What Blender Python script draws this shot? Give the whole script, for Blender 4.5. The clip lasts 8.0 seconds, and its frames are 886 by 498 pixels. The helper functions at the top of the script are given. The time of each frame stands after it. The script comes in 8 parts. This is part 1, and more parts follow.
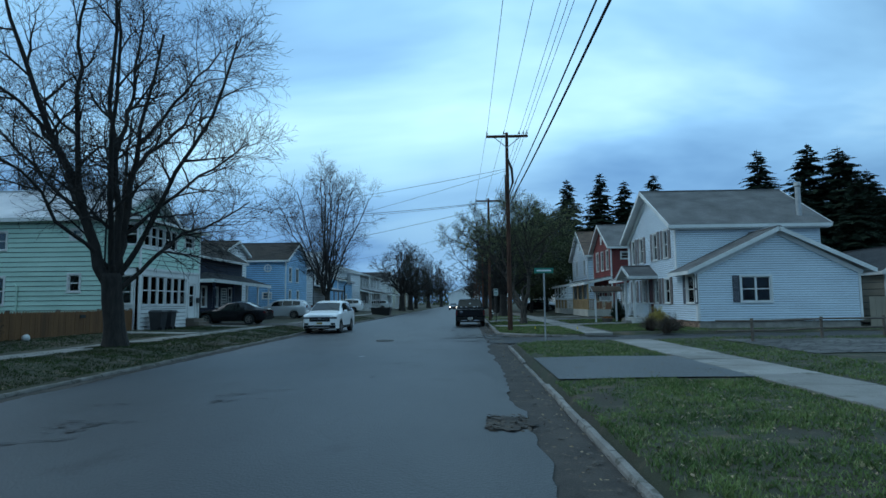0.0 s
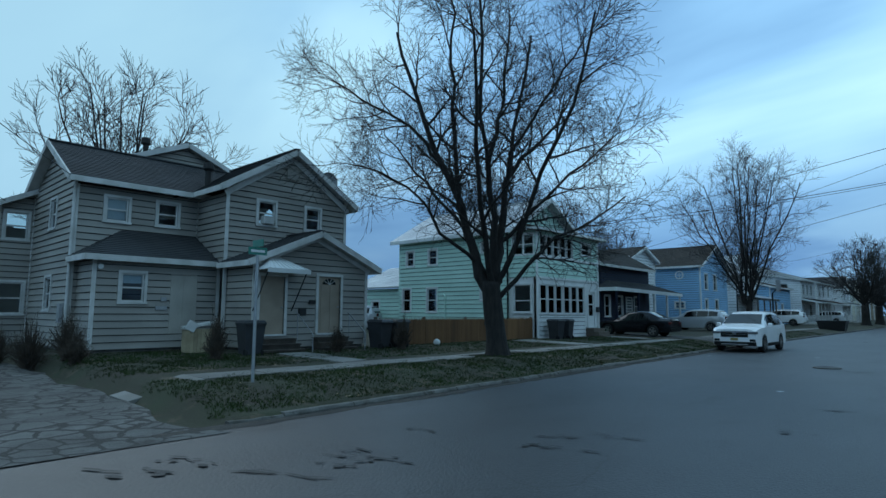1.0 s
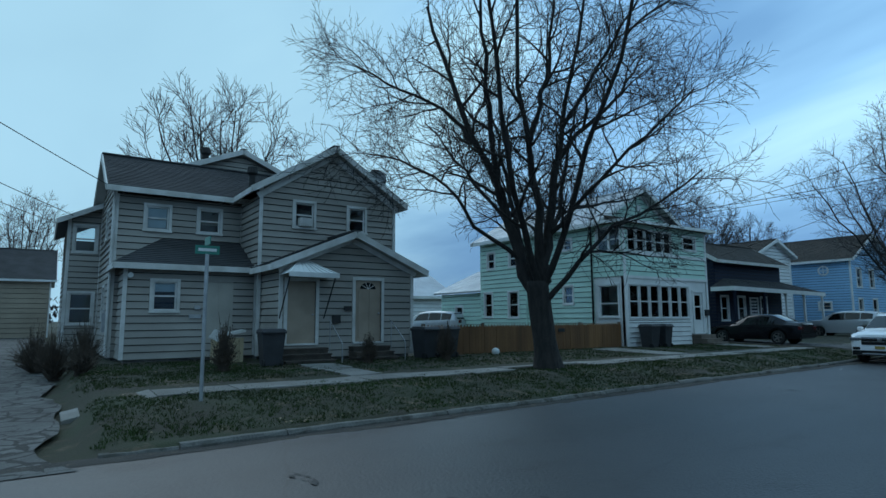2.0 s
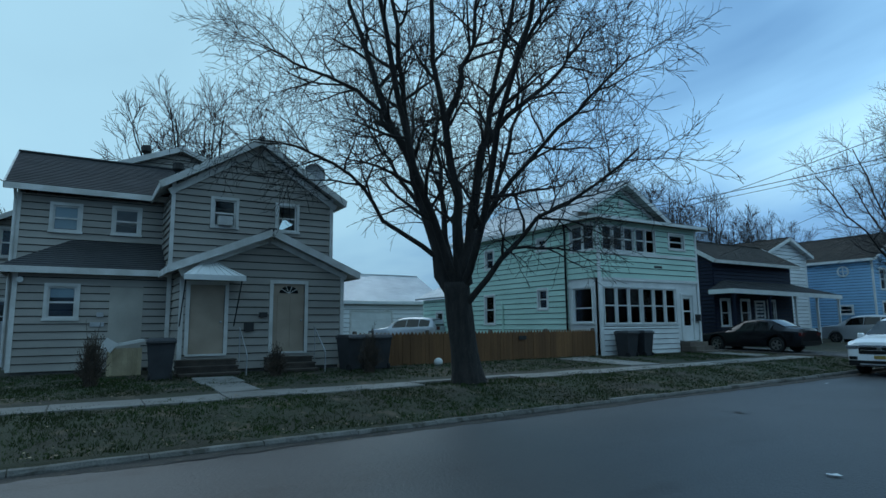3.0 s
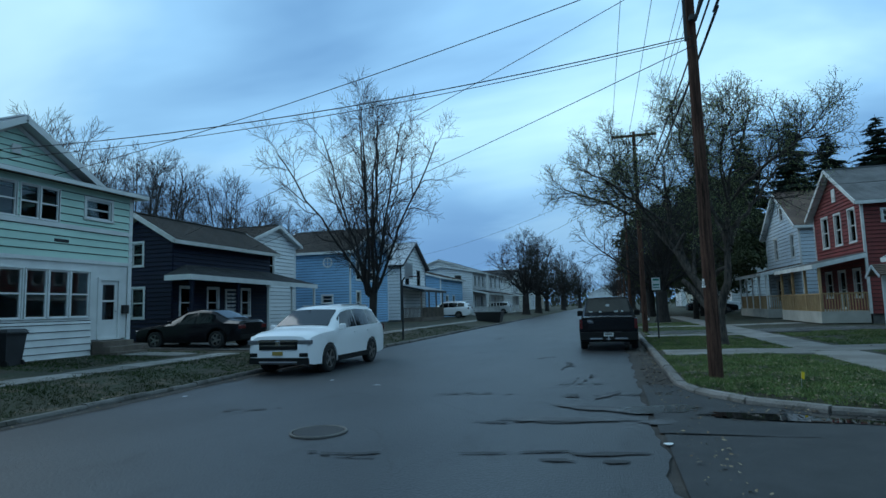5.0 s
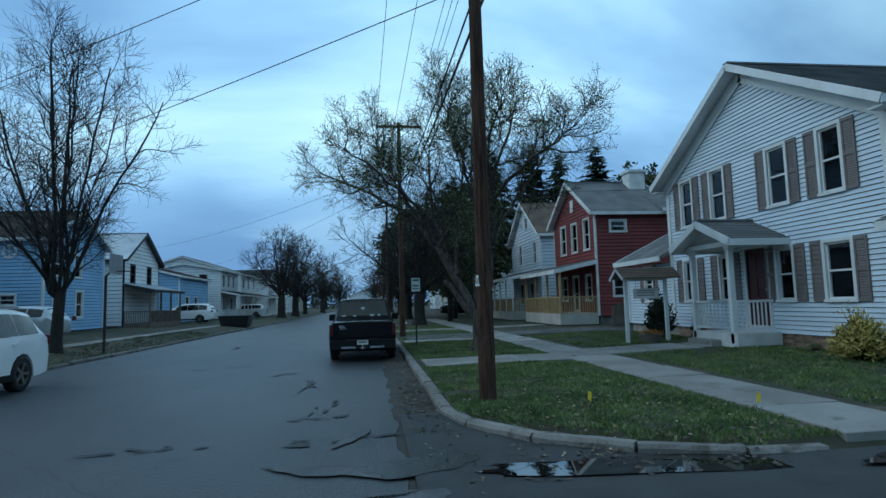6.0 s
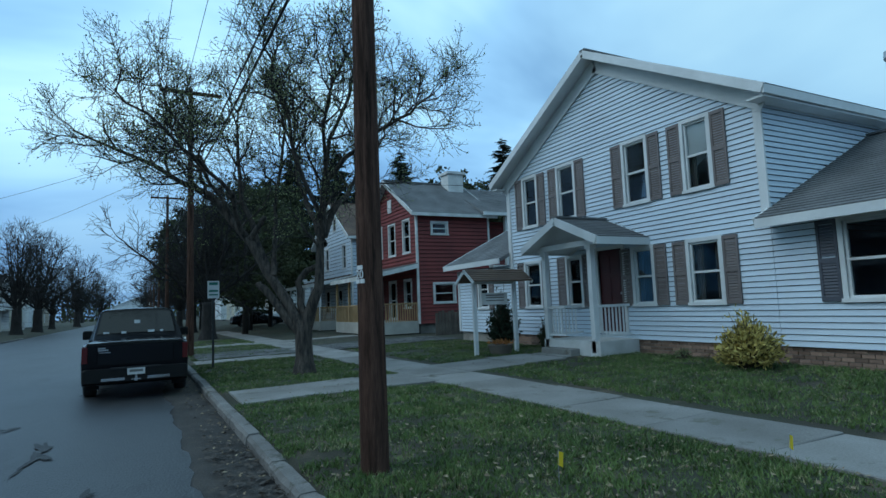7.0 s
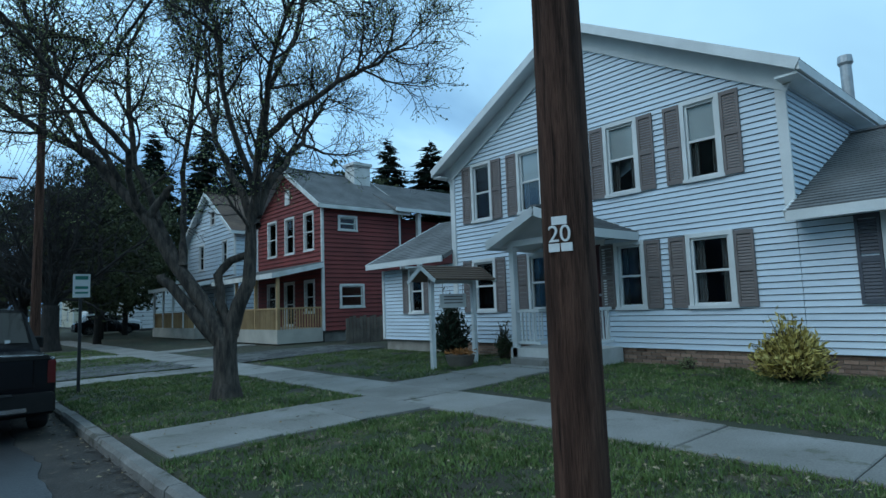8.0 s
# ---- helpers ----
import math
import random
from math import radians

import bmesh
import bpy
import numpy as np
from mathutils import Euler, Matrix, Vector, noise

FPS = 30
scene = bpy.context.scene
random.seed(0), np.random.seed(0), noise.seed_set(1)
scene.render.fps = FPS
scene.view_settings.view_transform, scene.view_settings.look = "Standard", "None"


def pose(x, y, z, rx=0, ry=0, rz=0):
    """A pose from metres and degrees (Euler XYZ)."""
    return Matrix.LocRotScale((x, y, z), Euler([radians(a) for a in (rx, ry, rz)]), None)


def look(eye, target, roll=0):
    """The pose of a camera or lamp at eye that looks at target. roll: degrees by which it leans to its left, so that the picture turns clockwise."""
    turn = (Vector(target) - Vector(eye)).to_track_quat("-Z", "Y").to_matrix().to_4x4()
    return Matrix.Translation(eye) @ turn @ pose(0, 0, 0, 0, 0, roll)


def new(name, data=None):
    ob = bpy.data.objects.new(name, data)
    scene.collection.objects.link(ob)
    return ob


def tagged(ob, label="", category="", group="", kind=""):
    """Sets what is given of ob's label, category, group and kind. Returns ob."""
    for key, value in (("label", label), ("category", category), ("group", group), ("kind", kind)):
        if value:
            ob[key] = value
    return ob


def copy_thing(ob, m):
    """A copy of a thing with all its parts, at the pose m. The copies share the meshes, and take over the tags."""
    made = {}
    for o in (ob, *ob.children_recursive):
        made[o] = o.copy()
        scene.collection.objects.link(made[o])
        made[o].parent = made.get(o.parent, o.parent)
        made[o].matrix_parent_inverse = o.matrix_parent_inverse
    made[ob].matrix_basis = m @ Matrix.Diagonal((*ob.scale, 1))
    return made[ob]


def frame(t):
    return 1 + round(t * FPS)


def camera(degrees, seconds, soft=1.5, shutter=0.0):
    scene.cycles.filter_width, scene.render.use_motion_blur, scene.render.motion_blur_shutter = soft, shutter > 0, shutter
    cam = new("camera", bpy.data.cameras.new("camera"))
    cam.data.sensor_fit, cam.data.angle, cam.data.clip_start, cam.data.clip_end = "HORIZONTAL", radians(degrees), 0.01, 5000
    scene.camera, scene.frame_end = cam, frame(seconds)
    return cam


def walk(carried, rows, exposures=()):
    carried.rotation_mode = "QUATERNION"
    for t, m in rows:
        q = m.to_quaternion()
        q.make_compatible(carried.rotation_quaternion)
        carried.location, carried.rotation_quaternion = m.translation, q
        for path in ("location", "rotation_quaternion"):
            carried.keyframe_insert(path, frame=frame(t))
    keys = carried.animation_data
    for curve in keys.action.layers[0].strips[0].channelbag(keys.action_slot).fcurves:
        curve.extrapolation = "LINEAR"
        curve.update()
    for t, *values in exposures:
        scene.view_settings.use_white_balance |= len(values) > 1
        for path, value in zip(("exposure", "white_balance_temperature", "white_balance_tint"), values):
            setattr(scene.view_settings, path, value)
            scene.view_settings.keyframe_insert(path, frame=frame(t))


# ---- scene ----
cam = camera(75.1, 8.0)
METRES, EYE, TILT, LEAN, TURN = 28.5, 1.64, 0.0, 0.0, 2.3
ROWS = [
    (0.0, 0.0, 0.0, 0.0, 0.05, 5.31, 0.53),
    (0.5, 0.0036, 0.0594, 0.0011, 27.04, 6.29, 0.05),
    (1.0, 0.0062, 0.121, 0.0012, 40.43, 6.31, -0.31),
    (1.5, 0.0096, 0.1836, 0.001, 48.24, 6.47, -0.02),
    (3.0, 0.0177, 0.3731, 0.0009, 55.94, 7.54, 0.52),
    (3.5, 0.022, 0.4371, 0.0, 49.72, 7.25, 0.86),
    (4.0, 0.0263, 0.5009, 0.0009, 37.33, 6.76, 1.15),
    (4.5, 0.0315, 0.563, 0.001, 24.91, 6.19, 1.55),
    (6.0, 0.0458, 0.7446, 0.0006, -9.47, 5.36, 1.55),
    (6.5, 0.0455, 0.8097, 0.0013, -22.61, 5.3, 2.03),
    (7.0, 0.0444, 0.8736, 0.0011, -29.94, 5.52, 2.25),
    (7.5, 0.0406, 0.9365, 0.0011, -36.31, 5.62, 2.0),
    (8.0, 0.0365, 0.9981, 0.0009, -43.21, 5.65, 2.02),
]
walk(cam, [(t, pose(0, 0, EYE, TILT, LEAN, TURN) @ pose(METRES * x, METRES * y, METRES * z, 90 + pitch, roll, yaw)) for t, x, y, z, yaw, pitch, roll in ROWS],
     exposures=[(0.0, 0.27), (0.6, 0.2), (1.5, 0.17), (3.2, 0.15), (4.5, 0.2), (6.5, 0.28), (8.0, 0.48)])


# ---- world: an overcast evening sky, blue with paler breaks in the cloud ----
def make_world():
    w = bpy.data.worlds.new("evening_sky")
    w.use_nodes = True
    scene.world = w
    nt = w.node_tree
    nt.nodes.clear()
    N = nt.nodes.new
    L = nt.links.new
    tc = N("ShaderNodeTexCoord")
    sep = N("ShaderNodeSeparateXYZ")
    L(tc.outputs["Generated"], sep.inputs[0])
    # project the direction on a high flat layer so that clouds shrink to the horizon
    up = N("ShaderNodeMath"); up.operation = "MAXIMUM"; up.inputs[1].default_value = 0.0
    L(sep.outputs["Z"], up.inputs[0])
    add = N("ShaderNodeMath"); add.operation = "ADD"; add.inputs[1].default_value = 0.22
    L(up.outputs[0], add.inputs[0])
    dx = N("ShaderNodeMath"); dx.operation = "DIVIDE"
    dy = N("ShaderNodeMath"); dy.operation = "DIVIDE"
    L(sep.outputs["X"], dx.inputs[0]); L(add.outputs[0], dx.inputs[1])
    L(sep.outputs["Y"], dy.inputs[0]); L(add.outputs[0], dy.inputs[1])
    com = N("ShaderNodeCombineXYZ")
    L(dx.outputs[0], com.inputs[0]); L(dy.outputs[0], com.inputs[1])
    mp = N("ShaderNodeMapping")
    mp.inputs["Scale"].default_value = (0.75, 1.15, 1.0)
    mp.inputs["Rotation"].default_value = (0, 0, radians(-12))
    mp.inputs["Location"].default_value = (3.4, 0.35, 0.0)
    L(com.outputs[0], mp.inputs[0])
    n1 = N("ShaderNodeTexNoise"); n1.inputs["Scale"].default_value = 0.9; n1.inputs["Detail"].default_value = 5.0
    n1.inputs["Roughness"].default_value = 0.5; n1.inputs["Distortion"].default_value = 0.35
    L(mp.outputs[0], n1.inputs["Vector"])
    r1 = N("ShaderNodeValToRGB")
    e = r1.color_ramp.elements
    e[0].position, e[0].color = 0.30, (0.115, 0.265, 0.49, 1)
    e[1].position, e[1].color = 0.72, (0.52, 0.83, 0.97, 1)
    m = e.new(0.50); m.color = (0.25, 0.50, 0.77, 1)
    L(n1.outputs["Fac"], r1.inputs[0])
    # a darker bank low over the horizon
    low = N("ShaderNodeMapRange"); low.interpolation_type = "SMOOTHSTEP"
    low.inputs["From Min"].default_value = 0.03; low.inputs["From Max"].default_value = 0.30
    n2 = N("ShaderNodeTexNoise"); n2.inputs["Scale"].default_value = 2.2; n2.inputs["Detail"].default_value = 3.0
    L(tc.outputs["Generated"], n2.inputs["Vector"])
    off = N("ShaderNodeMath"); off.operation = "MULTIPLY_ADD"; off.inputs[1].default_value = 0.34; off.inputs[2].default_value = -0.17
    L(n2.outputs["Fac"], off.inputs[0])
    z2 = N("ShaderNodeMath"); z2.operation = "ADD"
    L(sep.outputs["Z"], z2.inputs[0]); L(off.outputs[0], z2.inputs[1])
    L(z2.outputs[0], low.inputs["Value"])
    mix = N("ShaderNodeMix"); mix.data_type = "RGBA"; mix.blend_type = "MIX"
    L(low.outputs[0], mix.inputs["Factor"])
    mix.inputs[6].default_value = (0.115, 0.25, 0.46, 1)
    L(r1.outputs[0], mix.inputs[7])
    # the sun stands behind the cloud over the far end of the street
    dot = N("ShaderNodeVectorMath"); dot.operation = "DOT_PRODUCT"
    dot.inputs[1].default_value = Vector((-0.12, 0.90, 0.42)).normalized()
    L(tc.outputs["Generated"], dot.inputs[0])
    halo = N("ShaderNodeMapRange"); halo.interpolation_type = "SMOOTHSTEP"
    halo.inputs["From Min"].default_value = 0.55; halo.inputs["From Max"].default_value = 1.0
    halo.inputs["To Min"].default_value = 0.88; halo.inputs["To Max"].default_value = 1.22
    L(dot.outputs["Value"], halo.inputs["Value"])
    # paler breaks in the cloud: over the lane, over the far end of the street, over the white house
    sky = mix.outputs[2]
    for yaw, up_deg, inner, outer, amount in ((88, 20, 4, 40, 0.85), (-2, 14, 2, 18, 0.22), (-68, 32, 4, 36, 0.5)):
        a, e2 = radians(yaw), radians(up_deg)
        near = N("ShaderNodeVectorMath"); near.operation = "DOT_PRODUCT"
        near.inputs[1].default_value = (-math.sin(a) * math.cos(e2), math.cos(a) * math.cos(e2), math.sin(e2))
        L(tc.outputs["Generated"], near.inputs[0])
        wob = N("ShaderNodeMath"); wob.operation = "MULTIPLY_ADD"; wob.inputs[1].default_value = 0.22; wob.inputs[2].default_value = -0.11
        L(n1.outputs["Fac"], wob.inputs[0])
        tot = N("ShaderNodeMath"); tot.operation = "ADD"
        L(near.outputs["Value"], tot.inputs[0]); L(wob.outputs[0], tot.inputs[1])
        fade = N("ShaderNodeMapRange"); fade.interpolation_type = "SMOOTHSTEP"
        fade.inputs["From Min"].default_value, fade.inputs["From Max"].default_value = math.cos(radians(outer)), math.cos(radians(inner))
        fade.inputs["To Max"].default_value = amount
        L(tot.outputs[0], fade.inputs["Value"])
        br = N("ShaderNodeMix"); br.data_type = "RGBA"
        L(fade.outputs[0], br.inputs["Factor"]); L(sky, br.inputs[6]); br.inputs[7].default_value = (0.44, 0.75, 0.93, 1)
        sky = br.outputs[2]
    bg = N("ShaderNodeBackground")
    L(halo.outputs[0], bg.inputs["Strength"])
    L(sky, bg.inputs["Color"])
    out = N("ShaderNodeOutputWorld")
    L(bg.outputs[0], out.inputs["Surface"])


make_world()
sun_data = bpy.data.lights.new("veiled_sun", "SUN")
sun_data.energy, sun_data.angle, sun_data.color = 0.7, radians(40), (0.80, 0.93, 1.0)
sun = new("veiled_sun", sun_data)
sun.matrix_world = look((-38, 28, 36), (0, 20, 0))


# ---- materials ----
def mat(name, col, rough=0.8, col2=None, scale=3.0, var=0.25, bump=0.15, bscale=60.0, metal=0.0, rnd=0.0, spec=0.5, wear=None, detail=6.0, stretch=None):
    """A procedural surface: base colour varied by broad stains and fine grain, with relief."""
    ma = bpy.data.materials.new(name)
    ma.use_nodes = True
    nt = ma.node_tree
    N, L = nt.nodes.new, nt.links.new
    b = nt.nodes["Principled BSDF"]
    b.inputs["Roughness"].default_value = rough
    b.inputs["Metallic"].default_value = metal
    b.inputs["Specular IOR Level"].default_value = spec
    tc = N("ShaderNodeTexCoord")
    vec = tc.outputs["Object"]
    if stretch:
        mp = N("ShaderNodeMapping"); mp.inputs["Scale"].default_value = stretch
        L(vec, mp.inputs[0]); vec = mp.outputs[0]
    n1 = N("ShaderNodeTexNoise"); n1.inputs["Scale"].default_value = scale; n1.inputs["Detail"].default_value = detail
    n2 = N("ShaderNodeTexNoise"); n2.inputs["Scale"].default_value = bscale; n2.inputs["Detail"].default_value = 4
    L(vec, n1.inputs["Vector"]); L(vec, n2.inputs["Vector"])
    c2 = col2 or tuple(max(0.0, c * (1 - var * 1.6)) for c in col)
    ramp = N("ShaderNodeValToRGB")
    ramp.color_ramp.elements[0].position, ramp.color_ramp.elements[1].position = 0.34, 0.66
    ramp.color_ramp.elements[0].color, ramp.color_ramp.elements[1].color = (*c2, 1), (*col, 1)
    L(n1.outputs["Fac"], ramp.inputs[0])
    hsv = N("ShaderNodeHueSaturation")
    L(ramp.outputs[0], hsv.inputs["Color"])
    mr = N("ShaderNodeMapRange")
    mr.inputs["From Min"].default_value, mr.inputs["From Max"].default_value = 0.3, 0.7
    mr.inputs["To Min"].default_value, mr.inputs["To Max"].default_value = 1 - var * 0.6, 1 + var * 0.6
    L(n2.outputs["Fac"], mr.inputs["Value"])
    val = mr.outputs[0]
    if rnd:
        oi = N("ShaderNodeObjectInfo")
        m2 = N("ShaderNodeMapRange")
        m2.inputs["To Min"].default_value, m2.inputs["To Max"].default_value = 1 - rnd, 1 + rnd
        L(oi.outputs["Random"], m2.inputs["Value"])
        mu = N("ShaderNodeMath"); mu.operation = "MULTIPLY"
        L(val, mu.inputs[0]); L(m2.outputs[0], mu.inputs[1]); val = mu.outputs[0]
    L(val, hsv.inputs["Value"])
    colour = hsv.outputs[0]
    if wear:
        wc, amount, wscale = wear
        n3 = N("ShaderNodeTexNoise"); n3.inputs["Scale"].default_value = wscale; n3.inputs["Detail"].default_value = 8; n3.inputs["Roughness"].default_value = 0.65
        L(vec, n3.inputs["Vector"])
        wr = N("ShaderNodeMapRange"); wr.interpolation_type = "SMOOTHSTEP"
        wr.inputs["From Min"].default_value, wr.inputs["From Max"].default_value = 0.60 - amount * 0.2, 0.72 - amount * 0.2
        L(n3.outputs["Fac"], wr.inputs["Value"])
        mx = N("ShaderNodeMix"); mx.data_type = "RGBA"
        L(wr.outputs[0], mx.inputs["Factor"]); L(colour, mx.inputs[6]); mx.inputs[7].default_value = (*wc, 1)
        colour = mx.outputs[2]
    L(colour, b.inputs["Base Color"])
    if bump:
        bp = N("ShaderNodeBump"); bp.inputs["Strength"].default_value = bump; bp.inputs["Distance"].default_value = 0.02
        L(n2.outputs["Fac"], bp.inputs["Height"]); L(bp.outputs[0], b.inputs["Normal"])
    return ma


def glass_mat(name, tint=(0.75, 0.82, 0.85), rough=0.02):
    """Thin clear pane: see-through with a mirror gloss at grazing angles."""
    ma = bpy.data.materials.new(name)
    ma.use_nodes = True
    nt = ma.node_tree
    N, L = nt.nodes.new, nt.links.new
    nt.nodes.remove(nt.nodes["Principled BSDF"])
    out = nt.nodes["Material Output"]
    tr = N("ShaderNodeBsdfTransparent"); tr.inputs[0].default_value = (*tint, 1)
    gl = N("ShaderNodeBsdfGlossy"); gl.inputs["Roughness"].default_value = rough
    fr = N("ShaderNodeFresnel"); fr.inputs["IOR"].default_value = 1.45
    mx = N("ShaderNodeMixShader")
    L(fr.outputs[0], mx.inputs[0]); L(tr.outputs[0], mx.inputs[1]); L(gl.outputs[0], mx.inputs[2])
    L(mx.outputs[0], out.inputs["Surface"])
    return ma


ASPHALT = mat("worn_asphalt", (0.040, 0.042, 0.045), 0.52, (0.025, 0.026, 0.028), 0.6, 0.5, 0.5, 45, wear=((0.019, 0.019, 0.020), 0.2, 1.1), spec=0.6, detail=10.0, stretch=(1.0, 0.5, 1.0))
ASPHALT_OLD = mat("cracked_asphalt", (0.12, 0.118, 0.112), 0.85, (0.055, 0.053, 0.05), 0.9, 0.4, 0.6, 40, wear=((0.03, 0.027, 0.024), 0.35, 1.2))


def add_cracks(ma, scale, width, dark):
    """Crazes a surface with a net of dark cracks, broken up by noise."""
    nt = ma.node_tree
    N, L = nt.nodes.new, nt.links.new
    b = nt.nodes["Principled BSDF"]
    old = b.inputs["Base Color"].links[0].from_socket
    tc = N("ShaderNodeTexCoord")
    wob = N("ShaderNodeTexNoise"); wob.inputs["Scale"].default_value = 2.5; wob.inputs["Detail"].default_value = 5
    L(tc.outputs["Object"], wob.inputs["Vector"])
    mx = N("ShaderNodeMix"); mx.data_type = "VECTOR"; mx.inputs["Factor"].default_value = 0.18
    L(tc.outputs["Object"], mx.inputs[4]); L(wob.outputs["Color"], mx.inputs[5])
    vo = N("ShaderNodeTexVoronoi"); vo.feature = "DISTANCE_TO_EDGE"; vo.inputs["Scale"].default_value = scale
    L(mx.outputs[1], vo.inputs["Vector"])
    gate = N("ShaderNodeTexNoise"); gate.inputs["Scale"].default_value = 0.7; gate.inputs["Detail"].default_value = 3
    L(tc.outputs["Object"], gate.inputs["Vector"])
    g2 = N("ShaderNodeMapRange"); g2.inputs["From Min"].default_value, g2.inputs["From Max"].default_value = 0.34, 0.58
    g2.inputs["To Max"].default_value = width
    L(gate.outputs["Fac"], g2.inputs["Value"])
    lt = N("ShaderNodeMath"); lt.operation = "LESS_THAN"
    L(vo.outputs["Distance"], lt.inputs[0]); L(g2.outputs[0], lt.inputs[1])
    cm = N("ShaderNodeMix"); cm.data_type = "RGBA"
    L(lt.outputs[0], cm.inputs["Factor"]); L(old, cm.inputs[6]); cm.inputs[7].default_value = (*dark, 1)
    L(cm.outputs[2], b.inputs["Base Color"])


add_cracks(ASPHALT_OLD, 3.0, 0.10, (0.02, 0.018, 0.016))
add_cracks(ASPHALT, 0.22, 0.0022, (0.02, 0.02, 0.02))
ASPHALT_PATCH = mat("dark_patch", (0.030, 0.030, 0.031), 0.66, None, 2.0, 0.3, 0.5, 80)
GUTTER = mat("gutter_dirt", (0.055, 0.047, 0.04), 0.95, (0.03, 0.026, 0.023), 2.0, 0.4, 0.7, 40, wear=((0.12, 0.09, 0.06), 0.15, 6.0))
LAWN = mat("lawn_soil", (0.028, 0.036, 0.015), 0.95, (0.034, 0.028, 0.017), 0.8, 0.4, 0.6, 45, wear=((0.085, 0.065, 0.04), 0.35, 1.2))
GRASS_WORN = mat("worn_grass_blades", (0.036, 0.062, 0.017), 0.8, (0.028, 0.037, 0.014), 0.5, 0.4, 0.0, 30, spec=0.15, wear=((0.08, 0.065, 0.035), -0.1, 0.9))
GRASS = mat("grass_blades", (0.14, 0.20, 0.062), 0.7, (0.05, 0.094, 0.026), 1.6, 0.5, 0.0, 30, spec=0.25, wear=((0.36, 0.32, 0.19), 0.3, 9.0))
DRYLEAF = mat("dry_leaves", (0.34, 0.27, 0.17), 0.85, (0.13, 0.085, 0.05), 6, 0.4, 0.1, rnd=0.4)
WETLEAF = mat("wet_leaves", (0.075, 0.055, 0.038), 0.7, (0.03, 0.022, 0.016), 6, 0.5, 0.1)
CONCRETE = mat("old_concrete", (0.25, 0.24, 0.225), 0.9, (0.17, 0.16, 0.145), 0.9, 0.25, 0.35, 50, rnd=0.14, wear=((0.12, 0.115, 0.09), 0.2, 2.5))
KERB = mat("kerb_stone", (0.225, 0.21, 0.195), 0.9, (0.13, 0.12, 0.11), 1.6, 0.3, 0.5, 40, rnd=0.15, wear=((0.08, 0.075, 0.06), 0.3, 3.0))
WHITE = mat("white_paint", (0.74, 0.75, 0.74), 0.6, (0.62, 0.63, 0.62), 1.5, 0.08, 0.06, 70)
TRIM_OLD = mat("weathered_white_trim", (0.68, 0.67, 0.65), 0.7, (0.52, 0.51, 0.48), 2.0, 0.15, 0.12, 60)
SIDE_WHITE = mat("white_vinyl_siding", (0.78, 0.795, 0.80), 0.55, (0.68, 0.69, 0.695), 0.5, 0.06, 0.05, 50, rnd=0.035, stretch=(1, 1, 3))
SIDE_PALE = mat("pale_blue_white_siding", (0.63, 0.72, 0.79), 0.55, (0.55, 0.63, 0.70), 0.5, 0.06, 0.05, 50, rnd=0.035, stretch=(1, 1, 3))
SIDE_GREY = mat("grey_taupe_vinyl_siding", (0.36, 0.335, 0.30), 0.6, (0.26, 0.24, 0.215), 0.45, 0.1, 0.08, 50, rnd=0.05, stretch=(1, 1, 3))
SIDE_MINT = mat("mint_green_siding", (0.50, 0.70, 0.61), 0.6, (0.42, 0.61, 0.53), 0.5, 0.08, 0.06, 50, rnd=0.04, stretch=(1, 1, 3))
SIDE_NAVY = mat("navy_siding", (0.011, 0.015, 0.036), 0.6, (0.008, 0.011, 0.026), 0.5, 0.12, 0.06, 50, rnd=0.08, spec=0.2)
SIDE_BLUE = mat("sky_blue_siding", (0.26, 0.48, 0.70), 0.6, (0.21, 0.40, 0.60), 0.5, 0.1, 0.06, 50, rnd=0.05)
SIDE_RED = mat("brick_red_siding", (0.21, 0.036, 0.032), 0.75, (0.14, 0.024, 0.022), 0.7, 0.2, 0.15, 50, rnd=0.1)
SIDE_CREAM = mat("cream_siding", (0.60, 0.57, 0.46), 0.65, None, 0.6, 0.1, 0.06, 50, rnd=0.04)
SIDE_TAN = mat("tan_siding", (0.34, 0.28, 0.21), 0.65, None, 0.6, 0.12, 0.06, 50, rnd=0.05)
ROOF_GREY = mat("grey_shingles", (0.20, 0.20, 0.20), 0.9, (0.13, 0.13, 0.13), 1.0, 0.3, 0.5, 30, stretch=(1, 1, 1))
ROOF_DARK = mat("charcoal_shingles", (0.06, 0.06, 0.063), 0.9, (0.04, 0.04, 0.042), 1.0, 0.3, 0.5, 30)
ROOF_BROWN = mat("brown_shingles", (0.055, 0.045, 0.037), 0.9, (0.035, 0.03, 0.026), 1.0, 0.3, 0.5, 30)
ROOF_RUST = mat("rust_brown_shingles", (0.17, 0.115, 0.085), 0.9, (0.11, 0.075, 0.06), 1.0, 0.3, 0.5, 30)
ROOF_METAL = mat("pale_metal_roof", (0.66, 0.68, 0.70), 0.4, (0.52, 0.54, 0.57), 0.8, 0.1, 0.05, 20, metal=0.3)
SHUTTER = mat("mauve_grey_shutter", (0.20, 0.165, 0.155), 0.6, None, 3, 0.12, 0.05, 50, rnd=0.05)
SHUTTER_DARK = mat("slate_shutter", (0.085, 0.09, 0.11), 0.6, None, 3, 0.12, 0.05, 50)
GLASS = glass_mat("window_glass")
CARGLASS = glass_mat("car_glass", (0.16, 0.18, 0.19))
DARKROOM = mat("dark_interior", (0.018, 0.017, 0.016), 0.9, None, 2, 0.3, 0.0)
BLIND = mat("window_blind", (0.80, 0.81, 0.80), 0.8, None, 2, 0.1, 0.05)
